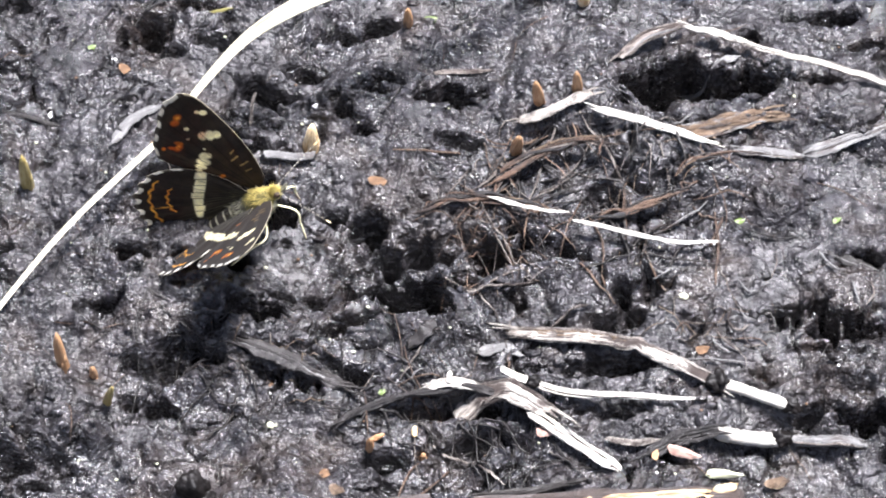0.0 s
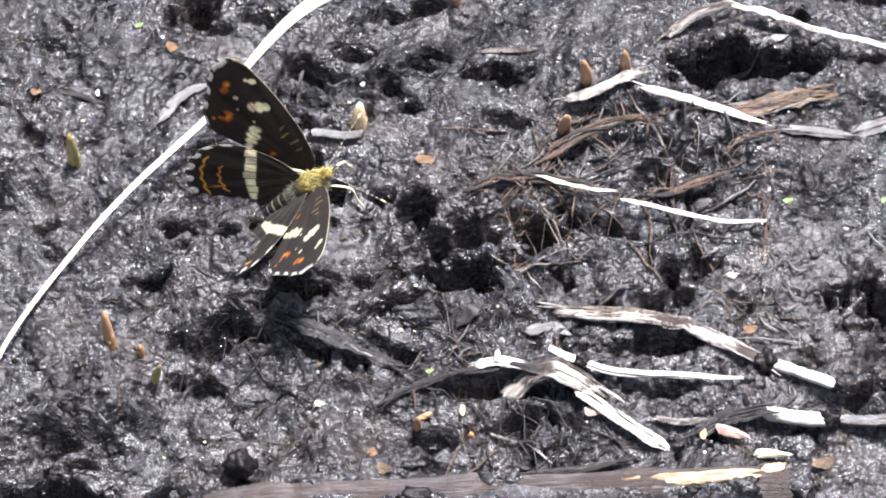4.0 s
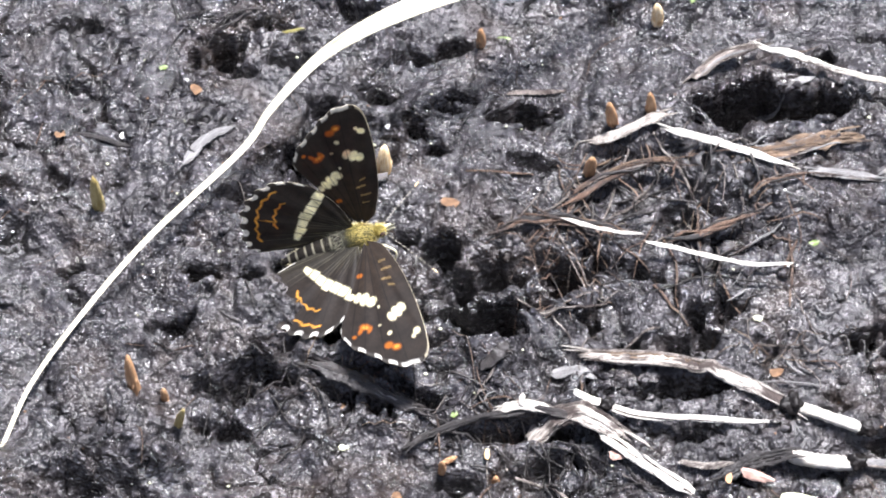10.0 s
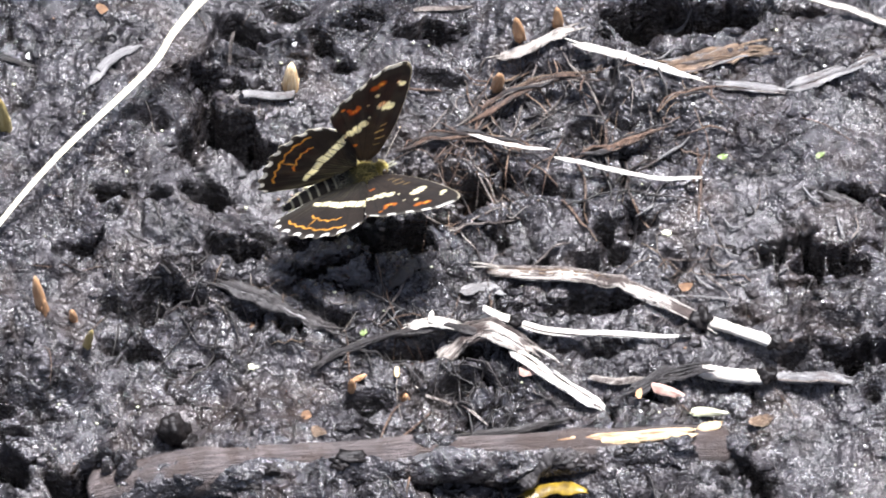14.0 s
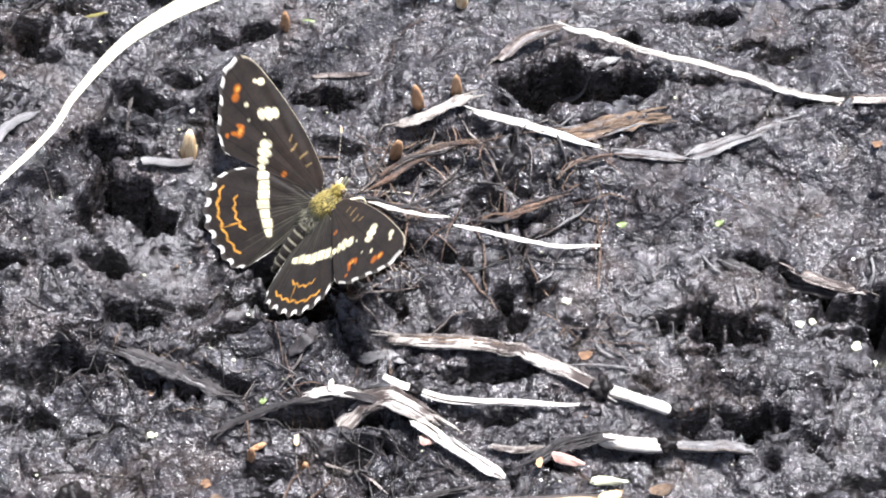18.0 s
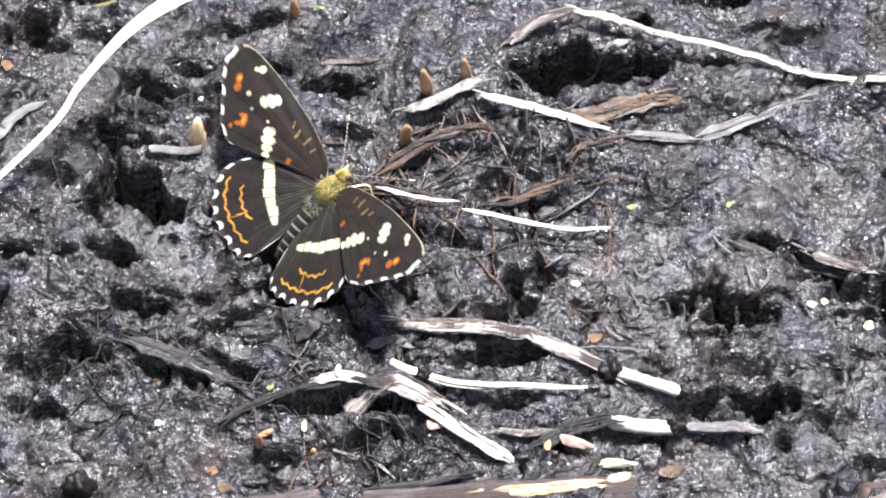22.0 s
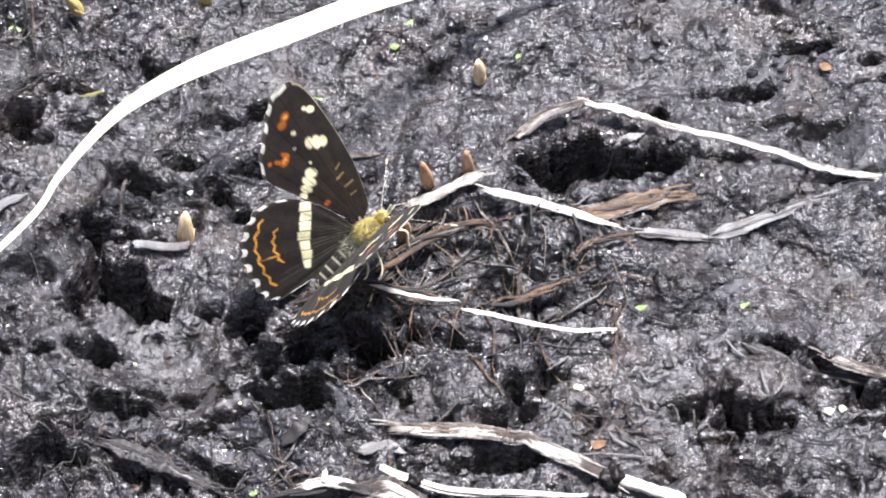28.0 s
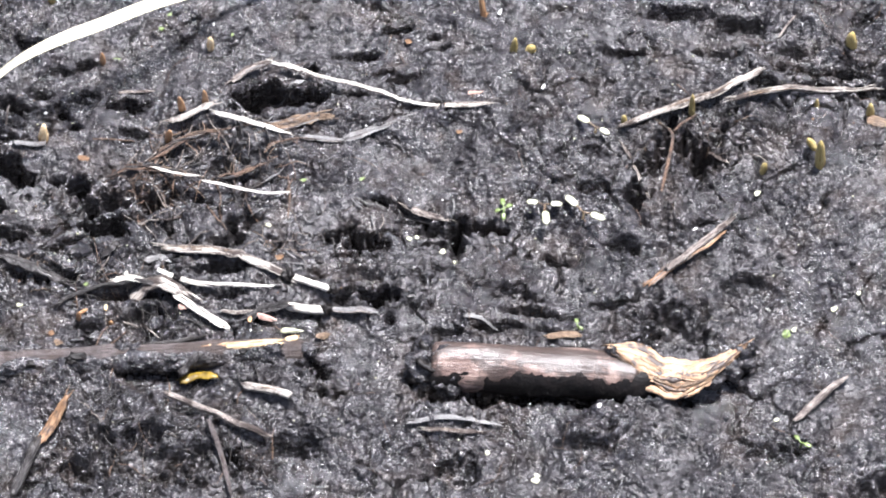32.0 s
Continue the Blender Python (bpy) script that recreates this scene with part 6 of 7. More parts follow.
def fore_under(x, y, rim, arc):
    x, y = x + 0.10 * np.sin(y * 1.7), y + 0.10 * np.sin(x * 2.1)
    col = np.tile(np.array((0.58, 0.18, 0.02)), (len(x), 1))
    col = paint(col, oval(x, y, 0.8, 2.5, 3.0, 5.4, 0, 0.5), (0.80, 0.70, 0.42))
    col = paint(col, oval(x, y, 1.2, 9.4, 1.5, 0.7, 0, 0.4), (0.03, 0.012, 0.008))
    for cx, cy, a, b in ((4.3, 10.0, 1.9, 0.85), (0.2, 7.7, 1.6, 0.8), (6.2, 13.2, 0.6, 0.5), (2.0, 6.6, 1.6, 0.45), (5.6, 11.4, 0.8, 0.5)):
        col = paint(col, oval(x, y, cx, cy, a, b, 20, 0.25), CREAM_UNDER)
    for ax, ay, bx, by in ((0.2, 0.5, 7.0, 15.6), (0, 0.5, 4.6, 16.9), (0, 0.5, 2.0, 15.8), (-0.1, 0.5, -0.6, 13.4)):
        col = paint(col, stroke(x, y, ax, ay, bx, by, 0.19), CREAM_UNDER)
    for ax, ay, bx, by in ((0.4, 2.2, 2.2, 1.9), (0.3, 3.2, 3.0, 2.8), (0.3, 4.2, 3.6, 4.2), (0.2, 5.4, 4.4, 5.5), (4.4, 6.8, 5.4, 9.0), (-0.9, 9.0, 1.8, 8.8)):
        col = paint(col, stroke(x, y, ax, ay, bx, by, 0.26), CREAM_UNDER)
    for k in range(6):
        col = paint(col, oval(x, y, -0.6 + k * 1.25, 12.4 + k * 0.45, 0.16, 0.16) + oval(x, y, -0.3 + k * 1.25, 13.6 + k * 0.42, 0.3, 0.14, 20), CREAM_UNDER)
        col = paint(col, 0.8 * oval(x, y, -0.4 + k * 1.25, 13.1 + k * 0.42, 0.34, 0.12, 20), (0.05, 0.02, 0.01))
    col = paint(col, oval(x, y, 4.4, 9.2, 1.9, 1.0, 20, 0.3), CREAM_UNDER)
    edge = smooth(9.0, 11.0, y)
    col = paint(col, edge * smooth(0.89, 0.915, rim), CREAM_UNDER)
    col = paint(col, 0.7 * edge * (1 - smooth(0.008, 0.016, np.abs(rim - 0.94))), (0.20, 0.13, 0.07))
    return paint(col, smooth(0.955, 0.98, rim), (0.80, 0.74, 0.58))


def hind_under(x, y, rim, arc):
    x, y = x + 0.12 * np.sin(y * 1.9), y + 0.12 * np.sin(x * 1.6)
    col = np.tile(np.array((0.34, 0.11, 0.03)), (len(x), 1))
    col = paint(col, oval(x, y, -5.6, 8.4, 2.6, 1.5, 30, 0.4), (0.46, 0.10, 0.012))
    col = paint(col, oval(x, y, -8.6, 6.2, 0.9, 0.8, 40, 0.5), (0.26, 0.17, 0.24))
    col = paint(col, smooth(7.4, 5.2, np.hypot(x, y)), (0.84, 0.77, 0.52))
    for rr in (2.4, 3.6, 4.7, 5.6):
        col = paint(col, 0.75 * (1 - smooth(0.10, 0.22, np.abs(np.hypot(x + 0.4, y) - rr - 0.30 * np.sin(arc * 60 + rr)))) * smooth(0.0, 0.5, np.sin(arc * 70 + 3 * rr) + 0.5), (0.24, 0.13, 0.06))
    col = paint(col, stroke(x, y, -7.8, 1.8, -0.7, 7.4, 1.35), (0.94, 0.91, 0.76))
    for k in range(9):
        a = math.radians(90 + k * 10)
        col = paint(col, stroke(x, y, -0.3, 0.4, -0.3 + 13 * math.cos(a), 0.4 + 13 * math.sin(a), 0.19), CREAM_UNDER)
    for r, w in ((9.4, 0.14), (10.6, 0.24)):
        ring = 1 - smooth(w * 0.6, w * 1.2, np.abs(np.hypot(x + 0.5, y) - r - 0.45 * np.sin(arc * 55)))
        col = paint(col, ring, CREAM_UNDER)
    edge = smooth(6.5, 8.0, np.hypot(x, y))
    col = paint(col, edge * smooth(0.87, 0.90, rim), CREAM_UNDER)
    col = paint(col, 0.7 * edge * (1 - smooth(0.008, 0.016, np.abs(rim - 0.925))), (0.20, 0.13, 0.07))
    return paint(col, smooth(0.945, 0.975, rim), (0.80, 0.74, 0.58))


FORE_RIM = [(1.2, 0.5), (2.2, 1.4), (4.3, 5.1), (6.1, 9.5), (7.4, 13.8), (7.7, 16.0), (7.1, 17.2), (5.5, 17.5), (3.7, 16.8), (2.3, 15.8), (0.8, 14.8), (-0.7, 13.7), (-1.9, 12.1), (-2.1, 11.0), (-1.6, 9.0), (-1.1, 5.1), (-0.6, 2.0), (-0.3, 0.6)]
HIND_RIM = [(0.3, 1.0), (0.4, 4.0), (-0.3, 7.3), (-1.2, 9.2), (-2.9, 10.8), (-4.9, 11.6), (-6.9, 11.3), (-8.8, 10.3), (-10.2, 8.9), (-11.2, 7.0), (-12.0, 5.0), (-12.2, 3.4), (-11.0, 2.1), (-6.2, 0.5), (-1.5, 0.1)]


def wing_mesh(name, rim_pts, top, under, side, scallop, shape):
    """A thin wing in millimetres: a fan from the hinge to the rim, top and underside, with the scale colours as an attribute."""
    rim = curve_points(rim_pts, 12)
    n, m = len(rim), 84
    arc = np.linspace(0, 1, n)
    bite = 1 - scallop * (0.5 - 0.5 * np.cos(arc * 88 + 0.4)) * smooth(0.30, 0.40, arc) * smooth(0.92, 0.85, arc)
    u = np.linspace(0.02, 1, m) ** 0.8
    px = u[:, None] * (rim[:, 0] * bite)[None, :]
    py = u[:, None] * (rim[:, 1] * bite)[None, :]
    pleat = 0.10 * np.sin(arc * 34)[None, :] * u[:, None] * np.sin(np.pi * u)[:, None] + 0.35 * np.sin(np.pi * u)[:, None] * np.sin(np.pi * arc)[None, :] * 0.6
    x, y, z = px.ravel(), py.ravel(), pleat.ravel()
    rr, aa = np.repeat(u, n), np.tile(arc, m)
    sx, sy = shape[0] * x + shape[1] * y, shape[2] * x + shape[3] * y
    verts = np.concatenate([np.column_stack([sx, side * sy, z + 0.03]), np.column_stack([sx, side * sy, z - 0.03])])
    cols = np.concatenate([top(x, y, rr, aa), under(x, y, rr, aa)])
    a = (np.arange(m - 1)[:, None] * n + np.arange(n - 1)[None, :]).ravel()
    q = np.stack([a, a + 1, a + n + 1, a + n], 1)
    if side > 0:
        q = q[:, ::-1]
    o = m * n
    edge = np.arange(n - 1) + (m - 1) * n
    e = np.stack([edge, edge + 1, edge + 1 + o, edge + o], 1)
    faces = np.concatenate([q, q[:, ::-1] + o, e]).tolist()
    me = from_arrays(name, verts, faces, [WING])
    att = me.color_attributes.new("pattern", "FLOAT_COLOR", "POINT")
    att.data.foreach_set("color", np.column_stack([np.clip(cols, 0, 1), np.ones(len(cols))]).astype(np.float32).ravel())
    return me


def ball(name, centre, radii, mat, seed=0, detail=3, paint_fn=None, rough=0.04):
    bm = bmesh.new()
    bmesh.ops.create_icosphere(bm, subdivisions=detail, radius=1)
    for v in bm.verts:
        f = 1 + rough * noise.noise(v.co * 3 + Vector((seed, 0, 0)))
        v.co = Vector((centre[0] + v.co.x * radii[0] * f, centre[1] + v.co.y * radii[1] * f, centre[2] + v.co.z * radii[2] * f)) * MM
    for f in bm.faces:
        f.smooth = True
    me = bpy.data.meshes.new(name)
    bm.to_mesh(me)
    bm.free()
    me.materials.append(mat)
    if paint_fn:
        att = me.color_attributes.new("pattern", "FLOAT_COLOR", "POINT")
        att.data.foreach_set("color", [c for v in me.vertices for c in (*paint_fn(v.co / MM), 1.0)])
    return me


def abdomen_mesh():
    n, sides = 40, 16
    verts, faces, cols = [], [], []
    for i in range(n):
        f = i / (n - 1)
        x = -2.4 - 8.0 * f
        seg = 0.5 + 0.5 * math.cos(f * 7 * 2 * math.pi)
        r = (1.25 + 0.12 * math.sin(f * 3.1) - 0.98 * f ** 2.2) * (1 - 0.06 * seg)
        for k in range(sides):
            a = 2 * math.pi * k / sides
            verts.append((x, r * math.cos(a) * 0.9, 0.45 - 0.9 * f * f + r * math.sin(a)))
            up = math.sin(a)
            dark = (0.022, 0.018, 0.014) if up > -0.35 else (0.40, 0.34, 0.22)
            cols.append((0.44, 0.42, 0.31, 1) if seg > 0.90 and f > 0.12 else (*dark, 1))
    for i in range(n - 1):
        for k in range(sides):
            a, b = i * sides + k, i * sides + (k + 1) % sides
            faces.append((a, b, b + sides, a + sides))
    faces.append(tuple(range((n - 1) * sides, n * sides)))
    me = from_arrays("abdomen", verts, faces, [BODY])
    me.color_attributes.new("pattern", "FLOAT_COLOR", "POINT").data.foreach_set("color", [c for q in cols for c in q])
    return me


def fur_mesh(name, centre, radii, count, length, mat, seed, back=-0.6, top=2.0):
    """Short hairs all over an oval body, lying backwards."""
    rnd = np.random.RandomState(seed)
    verts, faces = [], []
    for _ in range(count):
        d = rnd.normal(size=3)
        d /= np.linalg.norm(d)
        if d[2] > top:
            d[2] = -d[2]
        p = np.array(centre) + d * np.array(radii)
        tip = p + (d * 0.7 + np.array([back, 0, 0]) + rnd.normal(size=3) * 0.25) * length * rnd.uniform(0.5, 1.1)
        s = np.cross(d, rnd.normal(size=3))
        s = s / np.linalg.norm(s) * 0.030
        t = np.cross(d, s)
        o = len(verts)
        verts += [p + s, p - s * 0.5 + t * 0.8, p - s * 0.5 - t * 0.8, tip]
        faces += [(o, o + 1, o + 3), (o + 1, o + 2, o + 3), (o + 2, o, o + 3)]
    return from_arrays(name, verts, faces, [mat])


FORE_HINGE, HIND_HINGE = (0.6, 1.1, 1.1), (-0.6, 0.7, 0.9)
SHAPE = {"forewing": (1.13, -0.01, -0.10, 1.135), "hindwing": (1.0, -0.08, 0.01, 1.06)}


def build_butterfly():
    bug = tagged(new("butterfly"), "dark brown butterfly with white band and orange marks", "butterfly")
    rnd = np.random.RandomState(3)
    thorax = part("thorax", ball("thorax", (-0.7, 0, 0.4), (2.7, 1.6, 1.6), BODY, 1, paint_fn=lambda c: (0.10, 0.09, 0.03) if c.x > -1.6 else (0.05, 0.05, 0.035)), bug)
    part("fur", fur_mesh("fur", (0.1, 0, 0.5), (1.9, 1.4, 1.45), 1700, 0.6, HAIR, 4), thorax, "olive yellow hair")
    part("back_fur", fur_mesh("back_fur", (-2.4, 0, 0.6), (1.4, 1.3, 1.1), 900, 1.1, HAIR_GREY, 5), thorax, "grey hair")
    part("breast_fur", fur_mesh("breast_fur", (-1.2, 0, -0.1), (2.9, 1.75, 1.6), 3200, 0.9, HAIR_CREAM, 8, -0.5, top=0.5), thorax, "cream hair on the underside")
    part("belly_fur", fur_mesh("belly_fur", (-5.6, 0, -0.1), (4.3, 1.2, 1.15), 1100, 0.55, HAIR_CREAM, 9, -0.6, top=-0.1), thorax)
    part("abdomen", abdomen_mesh(), bug, "dark abdomen with pale rings")
    head = part("head", ball("head", (2.3, 0, 0.45), (0.85, 0.85, 0.8), BODY, 2, paint_fn=lambda c: (0.20, 0.16, 0.03)), bug)
    part("head_fur", fur_mesh("head_fur", (2.25, 0, 0.5), (0.85, 0.75, 0.85), 320, 0.5, HAIR, 6, 0.2), head, "olive yellow hair")
    for s in (1, -1):
        part("eye", ball("eye", (2.55, s * 0.62, 0.55), (0.42, 0.32, 0.45), EYE, 2), head, "dark brown eye")
        part("palp", sweep("palp", curve_points([(2.85, s * 0.2, 0.3), (3.5, s * 0.2, 0.35), (4.3, s * 0.22, 0.6)], 4), 0.30, 0.30, HAIR_GREY, rnd, sides=6, taper=(0.8, 0.3)), head)
        feeler = curve_points([(2.75, s * 0.3, 0.9), (4.1, s * 1.9, 0.1), (5.9, s * 4.0, -1.0), (7.7, s * 6.2, -2.3)], 8)
        ant = part("antenna", sweep("antenna", feeler, 0.07, 0.07, HORN, rnd, sides=6, taper=(1, 1)), bug)
        part("club", sweep("club", feeler[-3:], 0.24, 0.22, BUD_PALE, rnd, sides=8, taper=(0.4, 0.7)), ant, "orange antenna club")
        for hip, knee, foot in (((1.0, 0.6, -0.3), (3.2, 1.8, -2.2), (1.6, 3.0, -6.4)), ((-0.3, 0.7, -0.4), (-1.6, 2.9, -2.6), (-5.9, 6.0, -0.6)), ((-1.4, 0.6, -0.4), (-3.0, 2.0, -2.4), (-6.4, 3.0, -2.6))):
            mid = tuple(k * 0.55 + f * 0.45 for k, f in zip(knee, foot))
            leg = curve_points([(x, s * y, z) for x, y, z in (hip, knee, mid, foot)], 6)
            part("leg", sweep("leg", leg, 0.27, 0.25, LEG, rnd, sides=6, taper=(1, 0.4)), bug)
        for nm, pts, top, under, scallop in (("forewing", FORE_RIM, fore_top, fore_under, 0.012), ("hindwing", HIND_RIM, hind_top, hind_under, 0.035)):
            WINGS[nm, s] = part(nm, wing_mesh(nm, pts, top, under, s, scallop, SHAPE[nm]), bug)
    part("proboscis", sweep("proboscis", curve_points([(3.0, 0, 0.1), (3.7, 0, -1.2), (3.5, 0, -3.6)], 6), 0.16, 0.16, EYE, rnd, sides=6), bug)
    return bug


WINGS = {}
butterfly = build_butterfly()


# ---- a small pale fly that crosses the mud ----
def build_fly():
    fly = tagged(new("small_fly"), "small pale grey fly with clear wings", "fly")
    part("body", ball("body", (0, 0, 0), (1.1, 0.36, 0.36), CRUMB, 3), fly)
    rnd = np.random.RandomState(9)
    for s in (1, -1):
        part("wing", sweep("wing", curve_points([(0.3, s * 0.3, 0.4), (-0.8, s * 0.8, 0.6), (-1.9, s * 1.0, 0.6)], 5), 0.8, 0.06, STRAW_GREY, rnd, sides=8, taper=(0.3, 0.4)), fly, "pale wing")
    return fly


small_fly = build_fly()

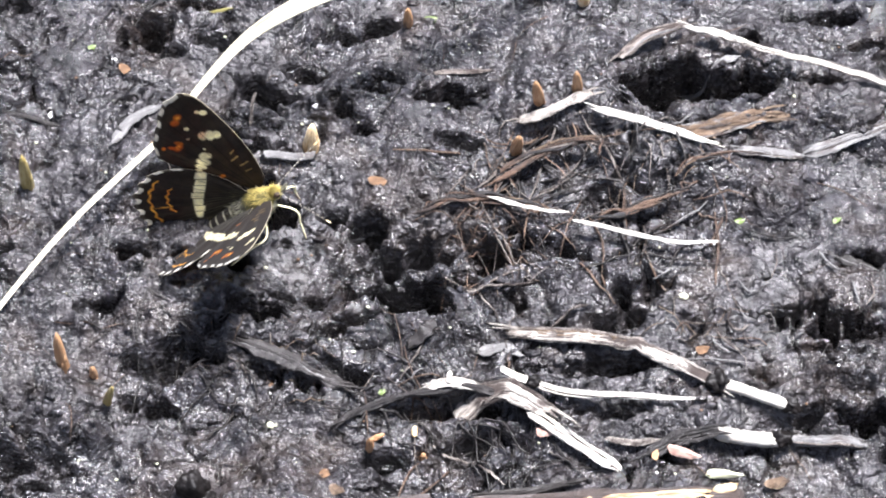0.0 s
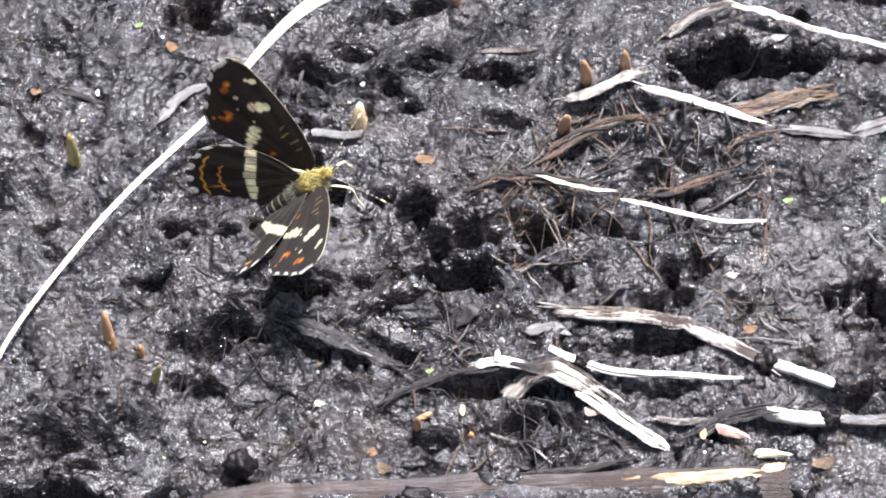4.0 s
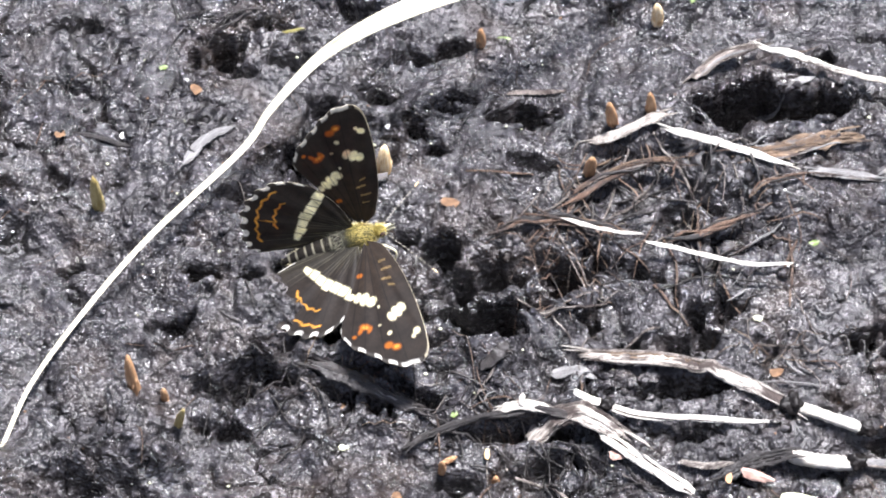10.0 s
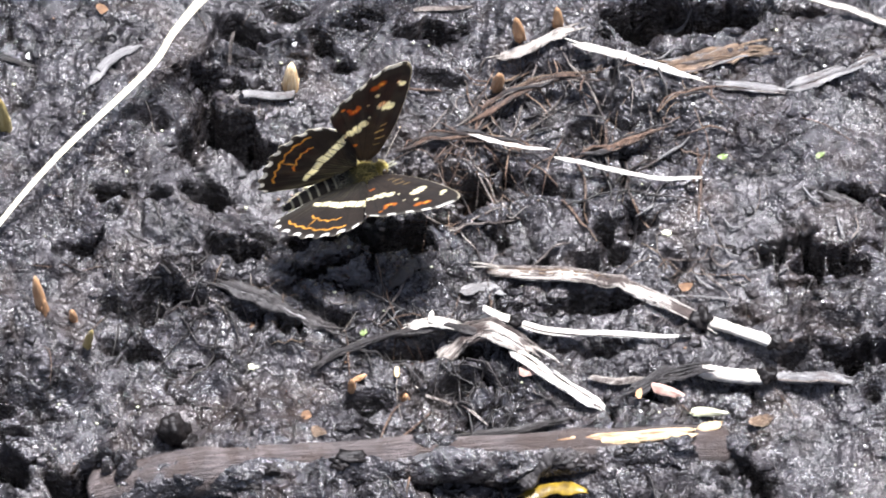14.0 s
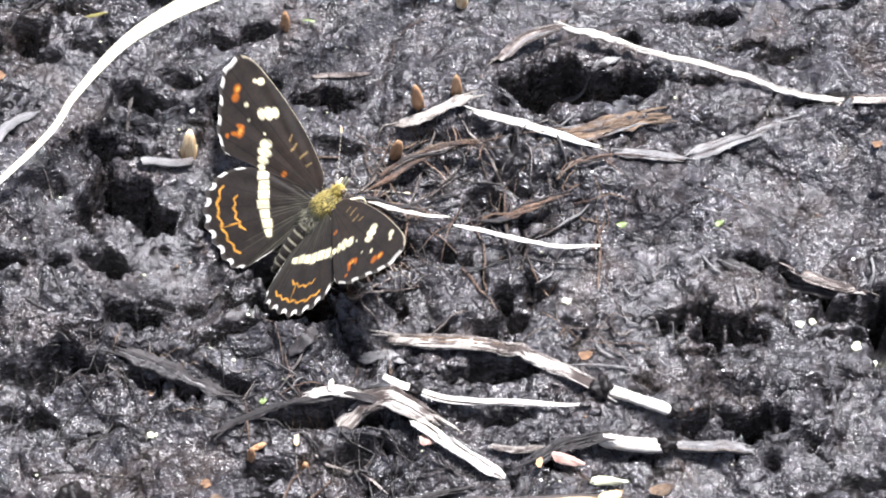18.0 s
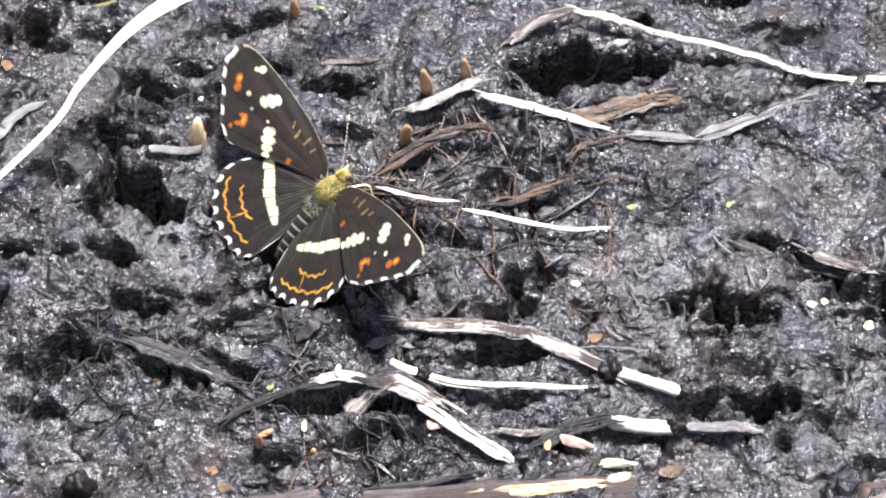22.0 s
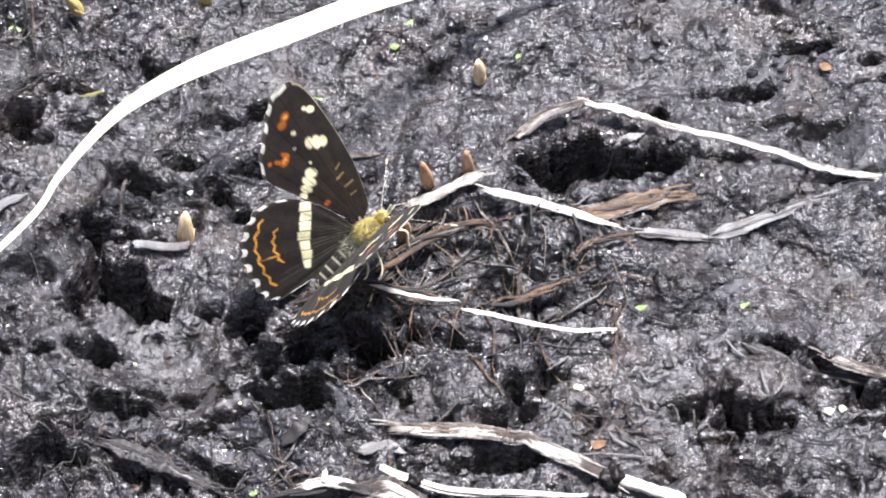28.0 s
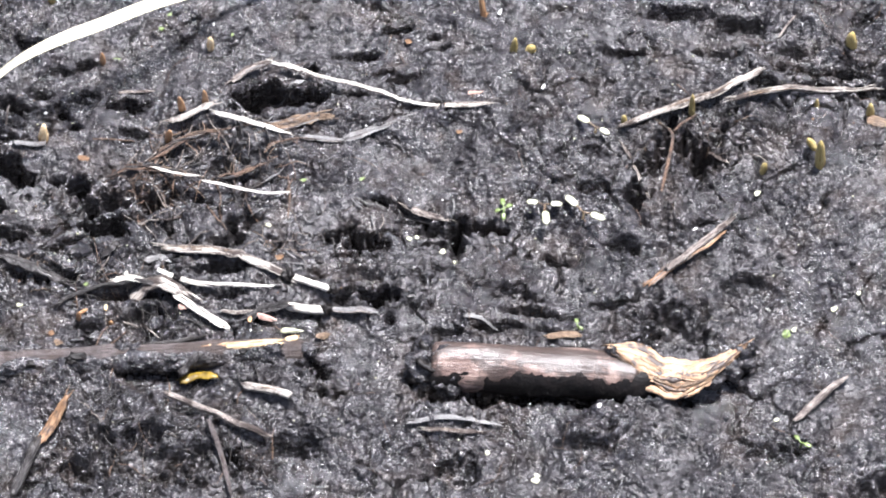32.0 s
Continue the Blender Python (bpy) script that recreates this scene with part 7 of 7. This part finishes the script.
# Rows: seconds, place (mm), heading, nose up, lean, then in degrees forewings raised (left, right), hindwings raised, forewings swept, hindwings swept.
FLIGHT = [
    (0, -35.96, 7.31, 4.61, 12.1, 33.4, -4.8, 85.3, 36.6, 85.3, 36.2, 14.3, 13.7, 6.6, 8.6),
    (1, -36.26, 8.01, 4.6, 17.4, 36, -2.9, 77.3, 56.7, 76, 56.9, 14.7, 13.9, 5.2, 2.9),
    (1.5, -37.44, 8.04, 4.64, 14.1, 35.8, 3.1, 77.2, 68, 77.2, 68, 23.4, 23.4, 9.4, 9.4),
    (2, -35.37, 7.13, 4.61, 12.5, 34.6, 2, 77.1, 31.5, 76.3, 27.6, 16.8, 10.6, 2.5, 4.9),
    (3, -35.94, 7.54, 4.6, 15.2, 31.7, -0.6, 72.9, 43.6, 75.8, 38.8, 18.6, 12, 6.8, 6.2),
    (3.5, -35.24, 6.81, 4.64, 10.6, 41.4, 7.7, 62.3, 40.2, 62.3, 40.2, 8, 8, 3.2, 3.2),
    (5.5, -35.45, 6.95, 4.61, 12, 36.3, 7.5, 73.6, 31.5, 73.6, 31.5, 10, 10, 4, 4),
    (6, -35.07, 7.12, 4.62, 10.5, 31.4, 2.8, 74.7, 38.9, 72.5, 33.5, 12.3, 11.2, 6.5, 7.4),
    (6.7, -34.89, 6.45, 4.55, 5.6, 35.6, 13.7, 48.3, 32.6, 48.3, 32.6, 6.8, 6.8, 2.7, 2.7),
    (7, -36.36, 8.2, 4.59, 19.1, 36.8, -2.7, 72.4, 66.6, 76.2, 67.8, 18.9, 18.9, 4.2, 2.5),
    (8, -35.92, 7.78, 4.58, 14.8, 34.1, -0.9, 71.5, 50.3, 76, 48.6, 20.6, 17.9, 5.2, 4.6),
    (9, -34.99, 7.51, 4.62, 11.5, 32.3, 1.5, 86.4, 54.3, 86, 54.3, 16.1, 20.2, 5, 3.6),
    (9.2, -34.97, 6.19, 4.66, 15.8, 32.1, 8.2, 59.5, 45.7, 59.5, 45.7, 13.5, 13.5, 5.4, 5.4),
    (9.5, -34.04, 6.45, 4.59, 11.7, 23.3, 1.8, 55.6, 11.3, 57.5, 8.2, 11.5, 15.5, 5.5, 4.3),
    (10, -32.48, 5.35, 4.63, 11.1, 14.2, 5.8, 72.5, 12.1, 71.9, 8.6, 9.3, 10.6, 5.7, 2.7),
    (11, -32.28, 5.26, 4.6, 13.2, 7.9, 3.1, 96.1, 24.8, 91.8, 20.2, 13.7, 11.6, 8.7, 3.6),
    (11.5, -32.17, 4.74, 4.63, 14.4, 6.6, 4.8, 62, -5.5, 62.2, -7.2, 9.9, 14.5, 7.6, 4.4),
    (12, -30.59, 1.43, 4.59, 9.6, -17.3, 5.3, 119, 8.8, 110.7, 7.3, 11.6, 13.9, 2.9, 1.6),
    (12.5, -28.81, 1.51, 4.6, 12.3, -3.1, 6, 79.1, 4.2, 78.7, 4.5, 8.9, 13.1, 5.1, 2.8),
    (13, -27.58, 0.2, 4.59, 7.5, -22, 3.9, 92.5, 24.2, 90.1, 18.4, 8.7, 11.1, 1.7, -1.2),
    (13.5, -24.45, 1.42, 4.57, 18.5, -13.5, 1.7, 97.1, 44.4, 94.2, 37.4, 7.7, 8.5, -1, -1),
    (15.5, -16.98, 4.47, 4.6, 33.6, 26.7, 1.2, 58.8, 33, 58, 26.1, 5, 10.4, -1.4, 1.5),
    (16, -17.09, 6.23, 4.58, 46.9, 23.5, -1.8, 70.1, 63.7, 68.7, 64.2, 12.4, 12.3, 3.7, 3.1),
    (17, -15.36, 6.81, 4.61, 37.8, 38.5, -0.5, 71.3, 64.4, 70.1, 63.7, 9.3, 19.4, 4, 4.1),
    (17.5, -14.52, 7.91, 4.57, 40.3, 17.5, -5.4, 73.9, 66, 73.9, 66, 20.7, 20.7, 8.3, 8.3),
    (18, -13.6, 7.87, 4.6, 41.4, 31.1, 0.9, 4.1, 37.9, 6.8, 33.5, 7.6, 11.3, 2.5, 3.4),
    (18.5, -13.38, 8.02, 4.63, 43, 36.3, 0.4, 49.9, 55.1, 49.9, 55.1, 4.9, 4.9, 2, 2),
    (19, -13.57, 8.36, 4.6, 39.5, 32.2, 0.2, 71.5, 66.1, 69.2, 62.7, 7.1, 18, 3, 2.7),
    (19.5, -14.13, 7.68, 4.68, 38.1, 33.9, -3.3, 10.2, 20.4, 10.2, 20.4, 12.5, 12.5, 5, 5),
    (20, -13.73, 7.85, 4.59, 39.4, 28.8, 1.3, 1.3, 15, 0, 13.4, 8.9, 12.7, 4.3, 3.4),
    (20.5, -13.46, 7.37, 4.58, 41.5, 28.3, -0.8, 57.7, 62, 57.7, 62, 12, 12, 4.8, 4.8),
    (20.7, -13.82, 7.91, 4.68, 39.8, 29.9, -0.6, 76.2, 69, 76.2, 69, 13.1, 13.1, 5.2, 5.2),
    (21, -13.67, 7.97, 4.59, 39.8, 28.9, -2.9, 70.6, 59, 68.1, 54.3, 10.9, 16.4, 6.2, 4.5),
    (22, -13.96, 7.78, 4.6, 40.2, 29.4, -0.4, 5.9, 24.4, 2.9, 20.7, 10.1, 15, 5.4, 3.9),
    (22.5, -13.3, 7.59, 4.62, 39.3, 27.5, -1.5, 73.8, 63, 73.8, 63, 12.1, 12.1, 4.8, 4.8),
    (22.7, -12.8, 8.4, 4.61, 36, 35.9, 5.2, 75.5, 63, 75.5, 63, 9.3, 9.3, 3.7, 3.7),
    (23, -12.23, 7.94, 4.6, 42.3, 32.6, 1.2, 2.3, 41.9, 3.5, 38.4, 8.8, 13.2, 3.3, 4.5),
    (23.5, -12.47, 8.56, 4.6, 44.4, 33.1, 1.4, -4.7, 16.5, -5.6, 16.4, 6.3, 11.8, 3.3, 1.8),
    (24, -12.41, 9.62, 4.59, 48, 31.4, -1.8, 6.3, 52.7, 5.9, 46.9, 8.3, 11.5, 4.9, 6.2),
    (24.2, -12.98, 10.4, 4.65, 47.2, 20.2, -3.7, 63.7, 70.3, 63.7, 70.3, 18.2, 18.2, 7.3, 7.3),
    (24.5, -12.48, 10.13, 4.59, 46.7, 16.1, -0.5, 59, 77.1, 55.9, 79.8, 9.5, 14.5, 4.4, 2.7),
    (26.5, -10.2, 13.32, 4.61, 42.6, 21.1, -3.2, 55.9, 46.2, 57.8, 40.9, 5.8, 14.1, 4.5, 6.6),
    (27, -9.51, 14.66, 4.59, 38.7, 13.9, 0.3, 70.3, 98.9, 72.5, 89.5, 11.5, 10, 4, 2.8),
    (27.5, -9.23, 14.96, 4.61, 40, 24.7, -1.4, 1.6, 47.3, 1.3, 38.4, 6.3, 8.2, 3.3, 5.5),
    (27.8, -9.07, 14.15, 4.64, 45.2, 34.9, -6.7, -10.2, 24.7, -10.2, 24.7, 8.7, 8.7, 3.5, 3.5),
    (28, -9.17, 15.25, 4.62, 41.8, 20.9, 0.6, 58.4, 57.9, 58.8, 50.1, 8.2, 9.8, 5, 6.2),
    (28.4, -9.14, 14.39, 4.69, 41.5, 10.6, -7.2, 59.6, 71.8, 59.6, 71.8, 18.4, 18.4, 7.4, 7.4),
    (28.8, -9.14, 14.39, 4.69, 41.5, 10.6, -7.2, 51.6, 63.8, 51.6, 63.8, 18.4, 18.4, 7.4, 7.4),
    (28.9, -15.7, 12.4, 40, 60, 10, 0, 70, 70, 70, 70, 0, 0, 0, 0),
    (29, -1.4, -19.6, 120, 20, 10, 0, -10, -10, -10, -10, 0, 0, 0, 0),
    (29.1, 30.1, -85.1, 200, -10, 10, 0, 60, 60, 60, 60, 0, 0, 0, 0),
    (29.2, 50.4, -143.4, 260, -40, 10, 0, 0, 0, 0, 0, 0, 0, 0, 0),
    (29.3, 77.6, -184.6, 300, -60, 10, 0, 60, 60, 60, 60, 0, 0, 0, 0),
    (32, 304.8, -372.2, 600, -60, 10, 0, 20, 20, 20, 20, 0, 0, 0, 0),
]
FLY = [
    (0, -2.4, -80.8, 8.0, 100),
    (29.9, 27.9, -27.7, 8.0, 110),
    (30.2, 30.3, -15.7, 7.0, 115),
    (30.4, 29.2, -9.4, 6.0, 120),
    (31, 32.6, -5.4, 6.0, 110),
    (31.2, 33.9, -5.0, 6.0, 100),
    (31.5, 33.7, 52.4, 40.0, 90),
    (32, 40.3, 154.2, 90.0, 90),
]


def motions():
    walk(butterfly, [(t, Matrix.Translation(Vector((x, y, z)) * MM) @ Euler((radians(lean), radians(-nose), radians(turn)), "XYZ").to_matrix().to_4x4())
                     for t, x, y, z, turn, nose, lean, *_ in FLIGHT])
    for (kind, s), wing in WINGS.items():
        hinge = FORE_HINGE if kind == "forewing" else HIND_HINGE
        k = 7 + (s < 0) + 2 * (kind == "hindwing")
        walk(wing, [(r[0], pose(hinge[0] * MM, s * hinge[1] * MM, hinge[2] * MM, s * r[k], 0, 0) @ pose(0, 0, 0, 0, 0, s * r[k + 4])) for r in FLIGHT])
    walk(small_fly, [(t, pose(x * MM, y * MM, z * MM, 0, 10, turn)) for t, x, y, z, turn in FLY])


motions()
